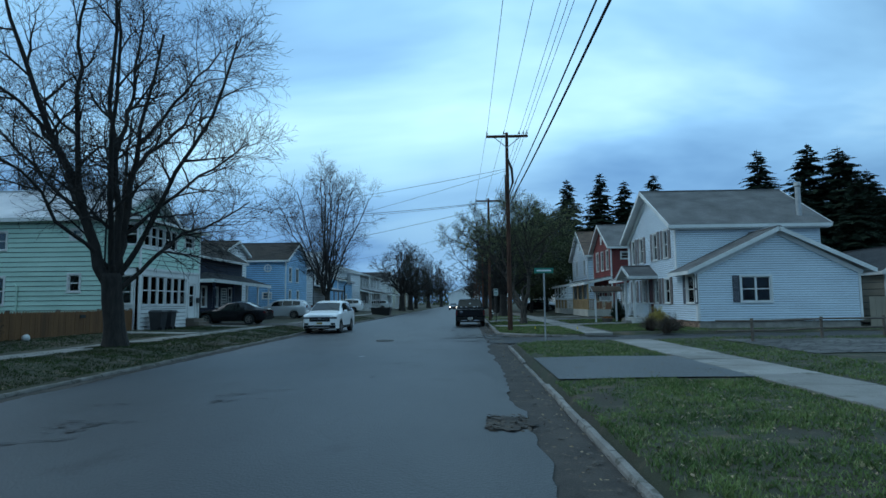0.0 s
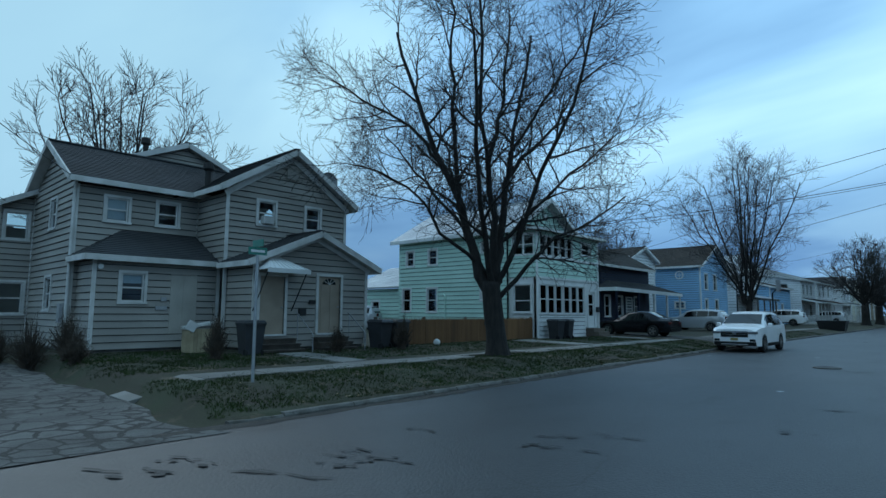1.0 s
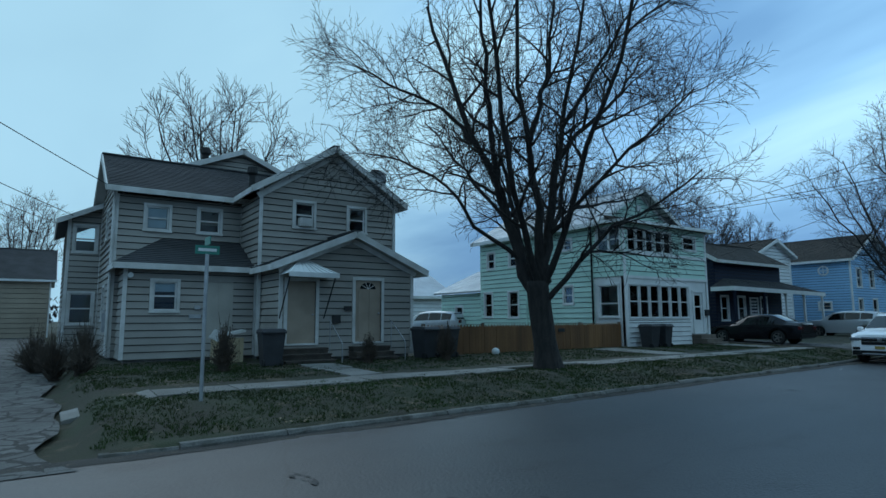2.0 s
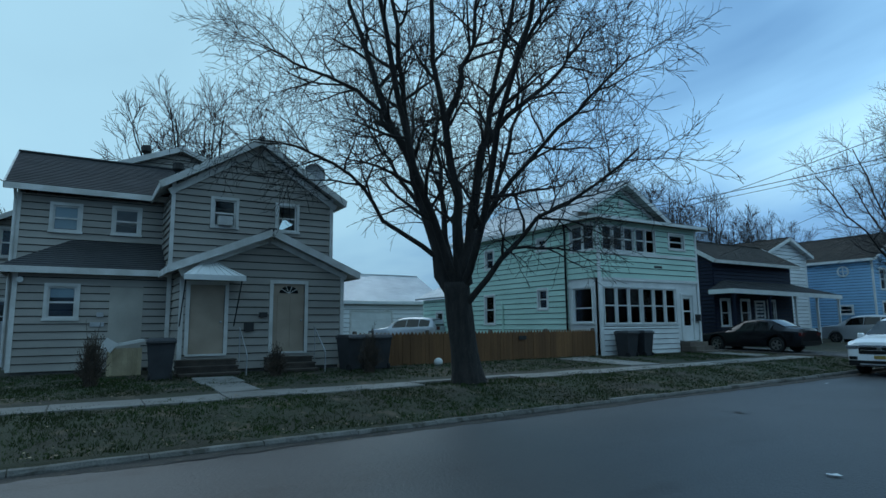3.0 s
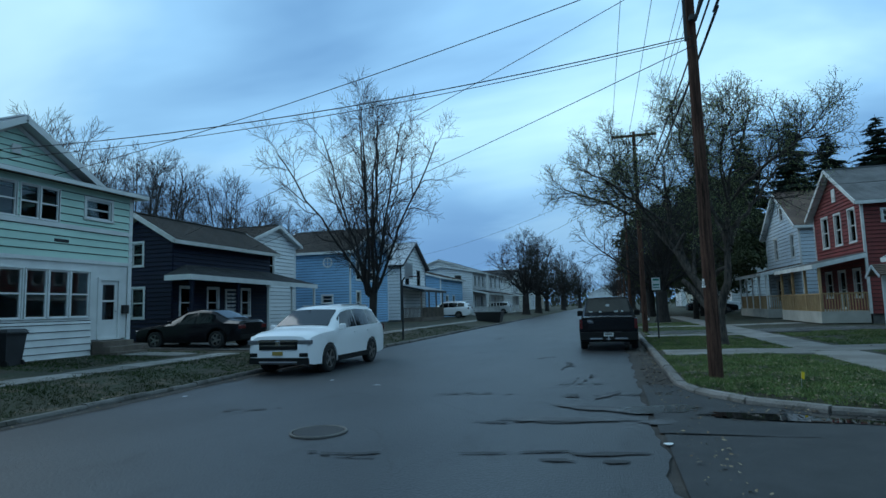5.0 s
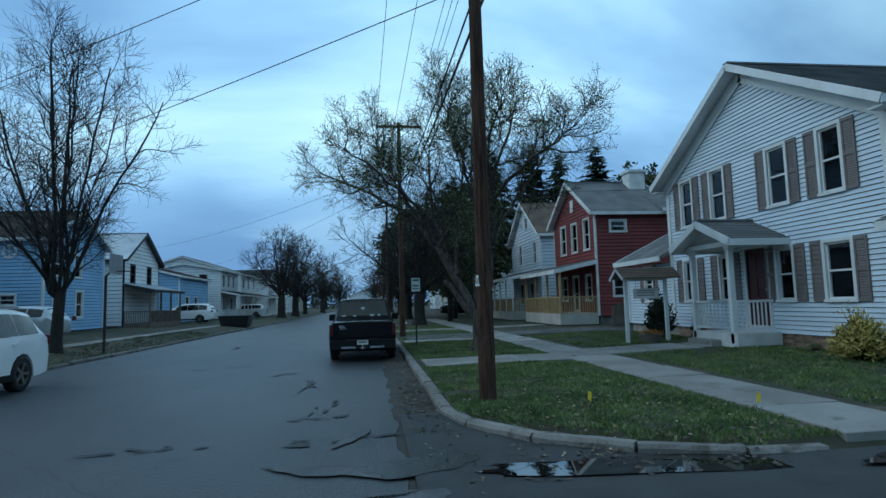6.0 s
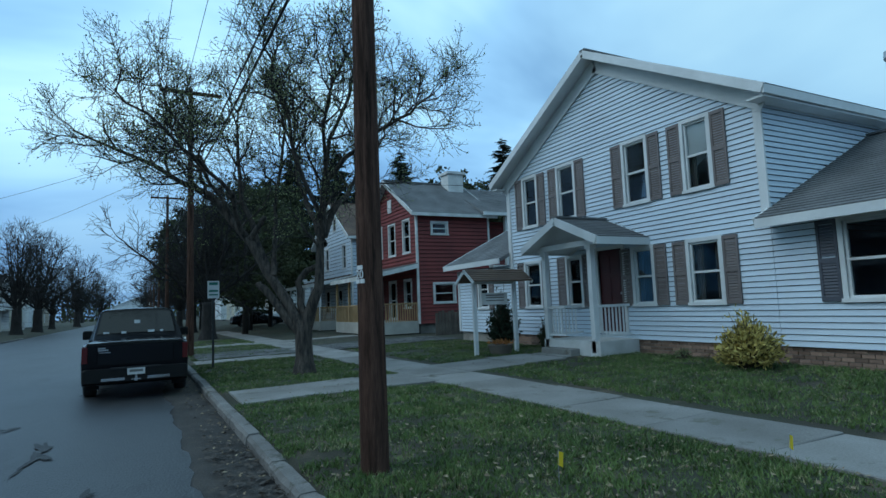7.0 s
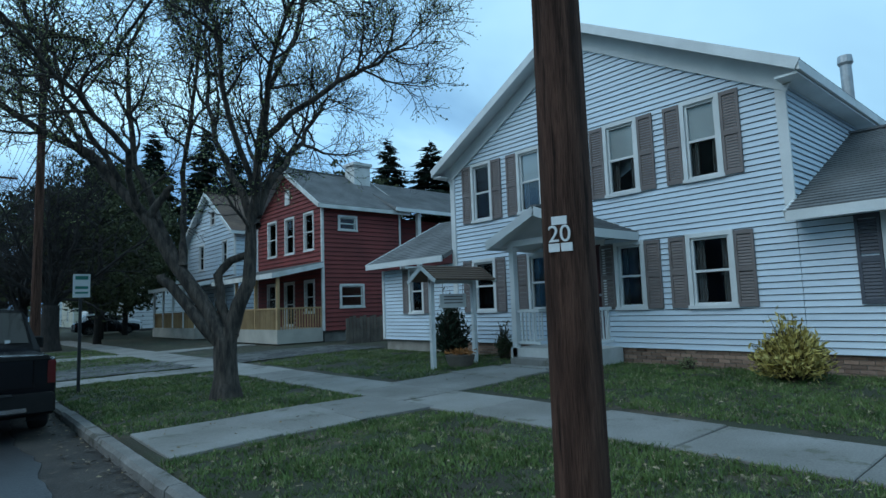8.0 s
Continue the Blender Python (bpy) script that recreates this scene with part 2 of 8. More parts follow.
CURTAIN = mat("grey_curtain", (0.20, 0.19, 0.18), 0.9, None, 3, 0.3, 0.1, 40, stretch=(6, 6, 0.3))
DOOR_TAN = mat("tan_door", (0.38, 0.30, 0.23), 0.6, None, 2, 0.12, 0.06, rnd=0.04)
DOOR_RED = mat("maroon_door", (0.075, 0.014, 0.014), 0.5, None, 2, 0.15, 0.05)
BOARD_TAN = mat("painted_board", (0.45, 0.42, 0.37), 0.8, None, 1.2, 0.15, 0.1)
BRICK = mat("foundation_brick", (0.42, 0.29, 0.21), 0.9, (0.26, 0.16, 0.12), 2, 0.3, 0.5, 60, rnd=0.45)
MORTAR = mat("mortar", (0.36, 0.33, 0.29), 0.95, None, 3, 0.2, 0.3)
KERB_OLD = mat("old_dark_kerb", (0.17, 0.16, 0.148), 0.95, (0.09, 0.085, 0.075), 1.6, 0.35, 0.6, 40, rnd=0.2, wear=((0.06, 0.055, 0.045), 0.45, 2.5))
# near-black backing colour stands in for the shade between lapped boards
LAP_SHADE = mat("lap_shade_backing", (0.05, 0.047, 0.045), 0.95, None, 3, 0.2, 0.1)
STONE = mat("foundation_stone", (0.22, 0.21, 0.195), 0.95, None, 2, 0.3, 0.4)
FENCE = mat("orange_brown_fence", (0.20, 0.095, 0.036), 0.8, (0.13, 0.06, 0.024), 1.2, 0.2, 0.25, 40, rnd=0.14, stretch=(1, 1, 0.25))
WOOD_NEW = mat("honey_deck_wood", (0.42, 0.28, 0.14), 0.75, (0.32, 0.20, 0.10), 2, 0.2, 0.2, 40, rnd=0.12)
WOOD_DAMP = mat("damp_dark_wood", (0.085, 0.068, 0.055), 0.85, (0.05, 0.04, 0.033), 3, 0.3, 0.4, 40, rnd=0.25)
WOOD_OLD = mat("grey_weathered_wood", (0.16, 0.13, 0.105), 0.9, (0.10, 0.08, 0.065), 2, 0.3, 0.4, 40, rnd=0.15)
POLE = mat("creosote_pole_wood", (0.125, 0.066, 0.048), 0.9, (0.045, 0.024, 0.018), 3.0, 0.5, 1.0, 22, spec=0.15, stretch=(7, 7, 0.45), wear=((0.022, 0.013, 0.010), 0.25, 2.2))
BARK = mat("grey_brown_bark", (0.034, 0.029, 0.026), 0.95, (0.016, 0.014, 0.013), 4.0, 0.4, 0.9, 22, stretch=(2.5, 2.5, 0.6))
BARK_PALE = mat("pale_peeling_bark", (0.10, 0.082, 0.068), 0.95, (0.022, 0.019, 0.017), 5.0, 0.5, 1.0, 16, stretch=(2.5, 2.5, 0.5))
TWIG = mat("twigs", (0.026, 0.022, 0.021), 0.9, None, 2, 0.3, 0.0)
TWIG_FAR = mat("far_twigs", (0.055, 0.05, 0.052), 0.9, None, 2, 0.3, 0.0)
BUD = mat("budding_leaves", (0.27, 0.32, 0.15), 0.7, (0.16, 0.20, 0.08), 3, 0.3, 0.0, spec=0.3)
NEEDLE = mat("conifer_needles", (0.030, 0.050, 0.030), 0.8, (0.017, 0.030, 0.019), 2, 0.4, 0.0, spec=0.2)
DARKLEAF = mat("dark_evergreen", (0.080, 0.092, 0.042), 0.8, (0.040, 0.050, 0.026), 2, 0.4, 0.0, spec=0.25)
GOLD = mat("golden_conifer_shrub", (0.58, 0.45, 0.13), 0.75, (0.34, 0.28, 0.09), 8, 0.3, 0.0, spec=0.25)
BRUSH = mat("brown_brush", (0.085, 0.062, 0.045), 0.95, (0.05, 0.038, 0.03), 5, 0.3, 0.0)
STEEL = mat("galvanised_steel", (0.42, 0.43, 0.44), 0.5, None, 6, 0.12, 0.05, metal=0.7)
BLACKMETAL = mat("black_metal", (0.02, 0.02, 0.021), 0.5, None, 6, 0.2, 0.05)
WIRE = mat("wire", (0.012, 0.012, 0.013), 0.6, None, 6, 0.1, 0.0)
SIGNGREEN = mat("sign_green", (0.02, 0.20, 0.15), 0.45, None, 3, 0.08, 0.0)
SIGNWHITE = mat("sign_white", (0.72, 0.74, 0.74), 0.5, None, 3, 0.08, 0.0)
BINPLASTIC = mat("dark_bin_plastic", (0.035, 0.037, 0.042), 0.55, None, 3, 0.2, 0.1, 60)
CAR_WHITE = mat("white_car_paint", (0.86, 0.87, 0.88), 0.22, (0.82, 0.83, 0.84), 1, 0.03, 0.0, spec=0.6)
CAR_BLACK = mat("black_car_paint", (0.006, 0.006, 0.008), 0.2, None, 1, 0.1, 0.0, spec=0.28)
CAR_SILVER = mat("silver_car_paint", (0.50, 0.52, 0.55), 0.28, None, 1, 0.04, 0.0, metal=0.35, spec=0.6)
CAR_GREY = mat("grey_car_paint", (0.10, 0.11, 0.13), 0.25, None, 1, 0.04, 0.0, metal=0.3)
TYRE = mat("tyre_rubber", (0.018, 0.018, 0.018), 0.85, None, 6, 0.2, 0.1)
RIM = mat("alloy_rim", (0.30, 0.29, 0.28), 0.35, None, 6, 0.1, 0.0, metal=0.8)
CHROME = mat("chrome", (0.65, 0.66, 0.68), 0.15, None, 6, 0.05, 0.0, metal=1.0)
PLASTIC = mat("black_plastic", (0.009, 0.009, 0.009), 0.65, None, 6, 0.15, 0.05, spec=0.25)
REDLENS = mat("red_lens", (0.10, 0.008, 0.008), 0.2, None, 6, 0.1, 0.0)
CLEARLENS = mat("clear_lens", (0.22, 0.23, 0.25), 0.12, None, 6, 0.1, 0.0, metal=0.4)
PLATE = mat("plate", (0.62, 0.62, 0.60), 0.4, None, 6, 0.05, 0.0)
PLATE_Y = mat("yellow_plate", (0.34, 0.24, 0.06), 0.4, None, 6, 0.05, 0.0)
YELLOW = mat("yellow_flag", (0.90, 0.60, 0.02), 0.6, None, 6, 0.05, 0.0)
BLUEPLASTIC = mat("pale_blue_cover", (0.40, 0.50, 0.60), 0.6, None, 4, 0.1, 0.05)
WATER = mat("puddle_water", (0.012, 0.012, 0.012), 0.02, None, 2, 0.1, 0.0, spec=0.8)
SCRAPED = mat("scraped_asphalt", (0.085, 0.088, 0.092), 0.7, (0.05, 0.052, 0.055), 2.5, 0.4, 0.5, 40)
WETROAD = mat("wet_asphalt", (0.018, 0.017, 0.016), 0.25, (0.012, 0.012, 0.011), 3.0, 0.4, 0.5, 40, spec=0.6)
SOOT = mat("sooty_metal", (0.03, 0.028, 0.027), 0.8, None, 5, 0.2, 0.1)
HEADLAMP = bpy.data.materials.new("lit_headlamp")
HEADLAMP.use_nodes = True
HEADLAMP.node_tree.nodes["Principled BSDF"].inputs["Emission Color"].default_value = (1.0, 0.86, 0.66, 1)
HEADLAMP.node_tree.nodes["Principled BSDF"].inputs["Emission Strength"].default_value = 6.0


# ---- builders ----
class Geo:
    """Collects corners and faces of one mesh."""

    def __init__(self):
        self.v, self.f = [], []

    def add(self, vs, fs):
        o = len(self.v)
        self.v.extend(vs)
        self.f.extend(tuple(i + o for i in f) for f in fs)
        return self

    def hexa(self, p):
        """Eight corners: four below, then four above in the same turn."""
        return self.add([tuple(q) for q in p], [(3, 2, 1, 0), (4, 5, 6, 7), (0, 1, 5, 4), (1, 2, 6, 5), (2, 3, 7, 6), (3, 0, 4, 7)])

    def box(self, x0, x1, y0, y1, z0, z1, c=0.0):
        if x0 > x1: x0, x1 = x1, x0
        if y0 > y1: y0, y1 = y1, y0
        if c:
            return self.slab([(x0 + c, y0), (x1 - c, y0), (x1, y0 + c), (x1, y1 - c), (x1 - c, y1), (x0 + c, y1), (x0, y1 - c), (x0, y0 + c)], z0, z1, c)
        return self.hexa([(x0, y0, z0), (x1, y0, z0), (x1, y1, z0), (x0, y1, z0), (x0, y0, z1), (x1, y0, z1), (x1, y1, z1), (x0, y1, z1)])

    def slab(self, poly, z0, z1, c=0.0):
        """A flat plate of a counter-clockwise outline, its upper edge chamfered by c."""
        n = len(poly)
        cx, cy = sum(p[0] for p in poly) / n, sum(p[1] for p in poly) / n
        rings = [[(x, y, z0) for x, y in poly], [(x, y, z1 - c) for x, y in poly]]
        if c:
            def inn(x, y):
                d = math.hypot(x - cx, y - cy) or 1
                return (x - (x - cx) / d * c, y - (y - cy) / d * c, z1)
            rings.append([inn(x, y) for x, y in poly])
        vs = [p for r in rings for p in r]
        fs = [tuple(range(n - 1, -1, -1)), tuple(range((len(rings) - 1) * n, len(rings) * n))]
        for k in range(len(rings) - 1):
            for i in range(n):
                j = (i + 1) % n
                fs.append((k * n + i, k * n + j, (k + 1) * n + j, (k + 1) * n + i))
        return self.add(vs, fs)

    def beam(self, a, b, w, h):
        """A bar from a to b, w wide and h high, kept upright."""
        a, b = Vector(a), Vector(b)
        d = (b - a).normalized()
        s = d.cross(Vector((0, 0, 1)))
        s = s.normalized() if s.length > 1e-4 else Vector((1, 0, 0))
        u = s.cross(d).normalized()
        s, u = s * w / 2, u * h / 2
        return self.hexa([a - s - u, a + s - u, b + s - u, b - s - u, a - s + u, a + s + u, b + s + u, b - s + u])

    def tube(self, pts, radii, sides=8, cap=True):
        pts = [Vector(p) for p in pts]
        n = len(pts)
        vs, fs = [], []
        ref = Vector((0.13, 0.31, 0.94))
        for i, p in enumerate(pts):
            d = (pts[min(i + 1, n - 1)] - pts[max(i - 1, 0)]).normalized()
            s = d.cross(ref)
            if s.length < 0.05:
                s = d.cross(Vector((1, 0, 0)))
            s.normalize()
            u = d.cross(s)
            for k in range(sides):
                a = 2 * math.pi * k / sides
                vs.append(tuple(p + (s * math.cos(a) + u * math.sin(a)) * radii[i]))
        for i in range(n - 1):
            for k in range(sides):
                j = (k + 1) % sides
                fs.append((i * sides + k, i * sides + j, (i + 1) * sides + j, (i + 1) * sides + k))
        if cap:
            fs.append(tuple(range(sides - 1, -1, -1)))
            fs.append(tuple(range((n - 1) * sides, n * sides)))
        return self.add(vs, fs)

    def cyl(self, c, r, h, sides=16, axis="z", r2=None):
        d = {"x": Vector((1, 0, 0)), "y": Vector((0, 1, 0)), "z": Vector((0, 0, 1))}[axis]
        return self.tube([Vector(c), Vector(c) + d * h], [r, r if r2 is None else r2], sides)


def finish(name, g, material, parent=None, label="", smooth=False, fix=True):
    me = bpy.data.meshes.new(name)
    me.from_pydata(g.v, [], g.f)
    if fix:
        bm = bmesh.new()
        bm.from_mesh(me)
        bmesh.ops.recalc_face_normals(bm, faces=bm.faces)
        bm.to_mesh(me)
        bm.free()
    if smooth:
        me.polygons.foreach_set("use_smooth", [True] * len(me.polygons))
    me.materials.append(material)
    ob = new(name, me)
    if parent is not None:
        hang(ob, parent)
    if label:
        ob["label"] = label
    return ob


def hang(ob, parent):
    """Makes ob a part; only a top thing's own pose has to be undone, as parts carry none."""
    ob.parent = parent
    if parent.parent is None:
        ob.matrix_parent_inverse = parent.matrix_basis.inverted()
    return ob


def thing(name, at, label, category, group="", kind=""):
    ob = new(name)
    ob.empty_display_size = 0.2
    ob.matrix_basis = Matrix.Translation(at)
    return tagged(ob, label, category, group, kind)


def structure(ob, label="", category=""):
    return tagged(ob, label, category, kind="structure")


# a wall's own frame: u along the wall, d outwards, z up
def pt(face, c, u, d, z):
    if face == "E": return (c + d, u, z)
    if face == "W": return (c - d, u, z)
    if face == "N": return (u, c + d, z)
    return (u, c - d, z)


def fbox(g, face, c, u0, u1, d0, d1, z0, z1):
    return g.hexa([pt(face, c, u0, d0, z0), pt(face, c, u1, d0, z0), pt(face, c, u1, d1, z0), pt(face, c, u0, d1, z0),
                   pt(face, c, u0, d0, z1), pt(face, c, u1, d0, z1), pt(face, c, u1, d1, z1), pt(face, c, u0, d1, z1)])


def wall(house, face, c, u0, u1, z0, z1, holes=(), board=None, course=0.2, gable=None, backing=None, corners=None, thick=0.14, label=""):
    """A house wall with openings through it, clad with lapped boards."""
    g = Geo()
    zs = sorted({z0, z1, *(h[2] for h in holes), *(h[3] for h in holes)})
    zs = [z for z in zs if z0 <= z <= z1]
    for a, b in zip(zs, zs[1:]):
        cut = sorted((h[0], h[1]) for h in holes if h[2] < b - 1e-4 and h[3] > a + 1e-4)
        u = u0
        for p, q in cut + [(u1, u1)]:
            if p > u + 1e-3:
                fbox(g, face, c, u, p, -thick, 0, a, b)
            u = max(u, q)
    if gable:
        pu, pz = gable
        tri = [(u0, z1), (u1, z1), (pu, pz)]
        vs = [pt(face, c, u, -thick, z) for u, z in tri] + [pt(face, c, u, 0, z) for u, z in tri]
        g.add(vs, [(0, 1, 2), (5, 4, 3), (0, 3, 4, 1), (1, 4, 5, 2), (2, 5, 3, 0)])
    ob = finish("wall", g, backing or (LAP_SHADE if board else STONE), house, label)
    if board:
        top = gable[1] if gable else z1

        def span(z):
            if z <= z1 or not gable:
                return u0, u1
            k = min(1.0, (z - z1) / (gable[1] - z1))
            return u0 + (gable[0] - u0) * k, u1 + (gable[0] - u1) * k
        z = z0
        while z < top - 0.03:
            ze = min(z + course, top)
            parts = [(z, ze, *span(z), *span(ze))]
            for h in holes:
                nxt = []
                for a, b, l0, r0, l1, r1 in parts:
                    if h[2] >= b - 0.005 or h[3] <= a + 0.005 or h[0] >= r0 or h[1] <= l0:
                        nxt.append((a, b, l0, r0, l1, r1))
                        continue
                    if h[0] > l0 + 0.01: nxt.append((a, b, l0, h[0], l1, h[0]))
                    if h[1] < r0 - 0.01: nxt.append((a, b, h[1], r0, h[1], r1))
                    if h[2] > a + 0.005: nxt.append((a, h[2], max(l0, h[0]), min(r0, h[1]), max(l0, h[0]), min(r0, h[1])))
                    if h[3] < b - 0.005: nxt.append((h[3], b, max(l0, h[0]), min(r0, h[1]), max(l0, h[0]), min(r0, h[1])))
                parts = nxt
            for a, b, l0, r0, l1, r1 in parts:
                k = (a - z) / course
                if b - a > 0.06: b -= min(0.026, course * 0.13)  # gap under the next board's lip bares the backing coloured as shade
                lip = min(0.05, course * 0.32)
                dl = lip - (lip - 0.006) * k
                dt = lip - (lip - 0.006) * (b - z) / course
                q = Geo()
                q.hexa([pt(face, c, l0, 0.001, a), pt(face, c, r0, 0.001, a), pt(face, c, r0, dl, a), pt(face, c, l0, dl, a),
                        pt(face, c, l1, 0.001, b), pt(face, c, r1, 0.001, b), pt(face, c, r1, dt, b), pt(face, c, l1, dt, b)])
                finish("siding_board", q, board, ob)
            z += course
    if corners:
        for u in (u0, u1):
            q = Geo()
            fbox(q, face, c, u - 0.055, u + 0.055, 0.002, 0.056, z0, z1)
            finish("corner_board", q, corners, house)
    return ob


def window(house, face, c, u0, u1, z0, z1, trim=WHITE, case=0.09, cols=1, rail=0.5, blind=0.0, curtain=False, shutters=None, sill=True, shut_w=0.36, shut_sides="LR", mullion=0.05, ac=False):
    """A sash window set in its opening: casing, sashes, panes, blind, shutters."""
    g = Geo()
    for a, b, e, f in ((u0 - case, u0, z0, z1), (u1, u1 + case, z0, z1), (u0 - case, u1 + case, z1, z1 + case)):
        fbox(g, face, c, a, b, -0.05, 0.062, e, f)
    fbox(g, face, c, u0 - case - 0.02, u1 + case + 0.02, -0.05, 0.085 if sill else 0.05, z0 - case * 0.8, z0)
    win = finish("window", g, trim, house)
    w = (u1 - u0) / cols
    for i in range(cols):
        a, b = u0 + i * w, u0 + (i + 1) * w
        s = Geo()
        m = mullion
        fbox(s, face, c, a, a + m, -0.06, 0.012, z0, z1)
        fbox(s, face, c, b - m, b, -0.06, 0.012, z0, z1)
        fbox(s, face, c, a + m, b - m, -0.06, 0.008, z0, z0 + m)
        fbox(s, face, c, a + m, b - m, -0.06, 0.008, z1 - m, z1)
        if rail:
            zr = z0 + (z1 - z0) * rail
            fbox(s, face, c, a + m, b - m, -0.05, 0.004, zr - 0.025, zr + 0.025)
        finish("sash", s, trim, win)
        levels = [(z0 + m, z1 - m)] if not rail else [(z0 + m, zr - 0.025), (zr + 0.025, z1 - m)]
        for lo, hi in levels:
            p = Geo()
            fbox(p, face, c, a + m, b - m, -0.036, -0.030, lo, hi)
            finish("pane", p, GLASS, win).visible_shadow = False
        if blind:
            p = Geo()
            fbox(p, face, c, a + 0.02, b - 0.02, -0.058, -0.050, z1 - (z1 - z0) * blind, z1)
            finish("blind", p, BLIND, win, "pale pulled-down window blind")
        if curtain:
            for k, (ca, cb) in enumerate(((a, a + w * 0.28), (b - w * 0.28, b))):
                p = Geo()
                n = 7
                for j in range(n):
                    t0, t1 = ca + (cb - ca) * j / n, ca + (cb - ca) * (j + 1) / n
                    fbox(p, face, c, t0, t1, -0.14 - 0.02 * (j % 2), -0.12 - 0.02 * (j % 2), z0, z1)
                finish("curtain", p, CURTAIN, win)
    if ac:
        p = Geo()
        fbox(p, face, c, u0 + 0.12, u1 - 0.12, -0.02, 0.225, z0 + 0.02, z0 + (z1 - z0) * 0.36)
        for j in range(6):
            z = z0 + 0.05 + j * 0.045
            fbox(p, face, c, u0 + 0.15, u1 - 0.15, 0.22, 0.235, z, z + 0.02)
        finish("air_conditioner", p, TRIM_OLD, win, "window air conditioner with a slatted grille")
    if shutters:
        for side in shut_sides:
            a = u0 - case - shut_w - 0.01 if side == "L" else u1 + case + 0.01
            p = Geo()
            b = a + shut_w
            t = 0.05
            fbox(p, face, c, a, a + t, 0.03, 0.068, z0 - 0.05, z1 + 0.06)
            fbox(p, face, c, b - t, b, 0.03, 0.068, z0 - 0.05, z1 + 0.06)
            zm = (z0 + z1) / 2
            for za, zb in ((z0 - 0.05, z0 + 0.04), (zm - 0.05, zm + 0.05), (z1 - 0.02, z1 + 0.06)):
                fbox(p, face, c, a + t, b - t, 0.03, 0.066, za, zb)
            n = int((z1 - z0) / 0.06)
            for j in range(n):
                z = z0 + 0.04 + (z1 - z0 - 0.06) * j / n
                if abs(z - zm) < 0.06: continue
                p.hexa([pt(face, c, a + t, 0.03, z), pt(face, c, b - t, 0.03, z), pt(face, c, b - t, 0.06, z - 0.012), pt(face, c, a + t, 0.06, z - 0.012),
                        pt(face, c, a + t, 0.03, z + 0.045), pt(face, c, b - t, 0.03, z + 0.045), pt(face, c, b - t, 0.044, z + 0.035), pt(face, c, a + t, 0.044, z + 0.035)])
            finish("shutter", p, shutters, win, "louvred shutter")
    return win


def door(house, face, c, u0, u1, z0, z1, leaf=DOOR_TAN, trim=TRIM_OLD, panels=True, fan=False, glazed=False, knob="R"):
    g = Geo()
    for a, b, e, f in ((u0 - 0.1, u0, z0, z1), (u1, u1 + 0.1, z0, z1), (u0 - 0.1, u1 + 0.1, z1, z1 + 0.1)):
        fbox(g, face, c, a, b, -0.08, 0.05, e, f)
    fbox(g, face, c, u0 - 0.08, u1 + 0.08, -0.08, 0.09, z0 - 0.05, z0)
    frame_part = finish("door", g, trim, house)
    g = Geo()
    w, h = u1 - u0, z1 - z0
    if glazed:
        t = 0.13
        fbox(g, face, c, u0, u0 + t, -0.05, -0.01, z0, z1); fbox(g, face, c, u1 - t, u1, -0.05, -0.01, z0, z1)
        fbox(g, face, c, u0 + t, u1 - t, -0.05, -0.01, z0, z0 + h * 0.32); fbox(g, face, c, u0 + t, u1 - t, -0.05, -0.01, z1 - 0.14, z1)
        fbox(g, face, c, u0 + t, u1 - t, -0.05, -0.012, z0 + h * 0.63, z0 + h * 0.66)
        p = Geo()
        fbox(p, face, c, u0 + t, u1 - t, -0.034, -0.028, z0 + h * 0.32, z1 - 0.14)
        finish("pane", p, GLASS, frame_part).visible_shadow = False
    else:
        fbox(g, face, c, u0, u1, -0.06, -0.02, z0, z1)
        if panels:
            for r0, r1 in ((0.06, 0.30), (0.36, 0.66), (0.71, 0.84 if fan else 0.93)):
                for s0, s1 in ((0.14, 0.45), (0.55, 0.86)):
                    fbox(g, face, c, u0 + w * s0, u0 + w * s1, -0.02, -0.006, z0 + h * r0, z0 + h * r1)
    lf = finish("leaf", g, leaf, frame_part)
    if fan:
        p = Geo()
        n = 12
        uc, zc, r = (u0 + u1) / 2, z0 + h * 0.86, w * 0.30
        vs = [pt(face, c, uc, -0.004, zc)] + [pt(face, c, uc + r * math.cos(math.pi * i / n), -0.004, zc + 0.75 * r * math.sin(math.pi * i / n)) for i in range(n + 1)]
        vs += [pt(face, c, uc, -0.018, zc)] + [pt(face, c, uc + r * math.cos(math.pi * i / n), -0.018, zc + 0.75 * r * math.sin(math.pi * i / n)) for i in range(n + 1)]
        k = n + 2
        p.add(vs, [(0, i, i + 1) for i in range(1, n + 1)] + [(i, i + k, i + k + 1, i + 1) for i in range(1, n + 1)] + [(0, 1, k + 1, k), (0, k, k + n + 1, n + 1)])
        finish("fanlight", p, PLASTIC, frame_part, "half-round fanlight in dark glass")
        q = Geo()
        for i in range(1, 5):
            an = math.pi * i / 5
            q.beam(pt(face, c, uc, 0.0, zc), pt(face, c, uc + r * math.cos(an), 0.0, zc + 0.75 * r * math.sin(an)), 0.012, 0.016)
        finish("glazing_bar", q, trim, frame_part)
    p = Geo()
    uk = u1 - 0.09 if knob == "R" else u0 + 0.09
    a, b = Vector(pt(face, c, uk, -0.03, z0 + h * 0.46)), Vector(pt(face, c, uk, 0.05, z0 + h * 0.46))
    p.tube([a, a.lerp(b, 0.5), a.lerp(b, 0.6), a.lerp(b, 0.8), b], [0.012, 0.012, 0.03, 0.032, 0.015], 10)
    finish("knob", p, STEEL, frame_part, "metal door knob")
    return frame_part


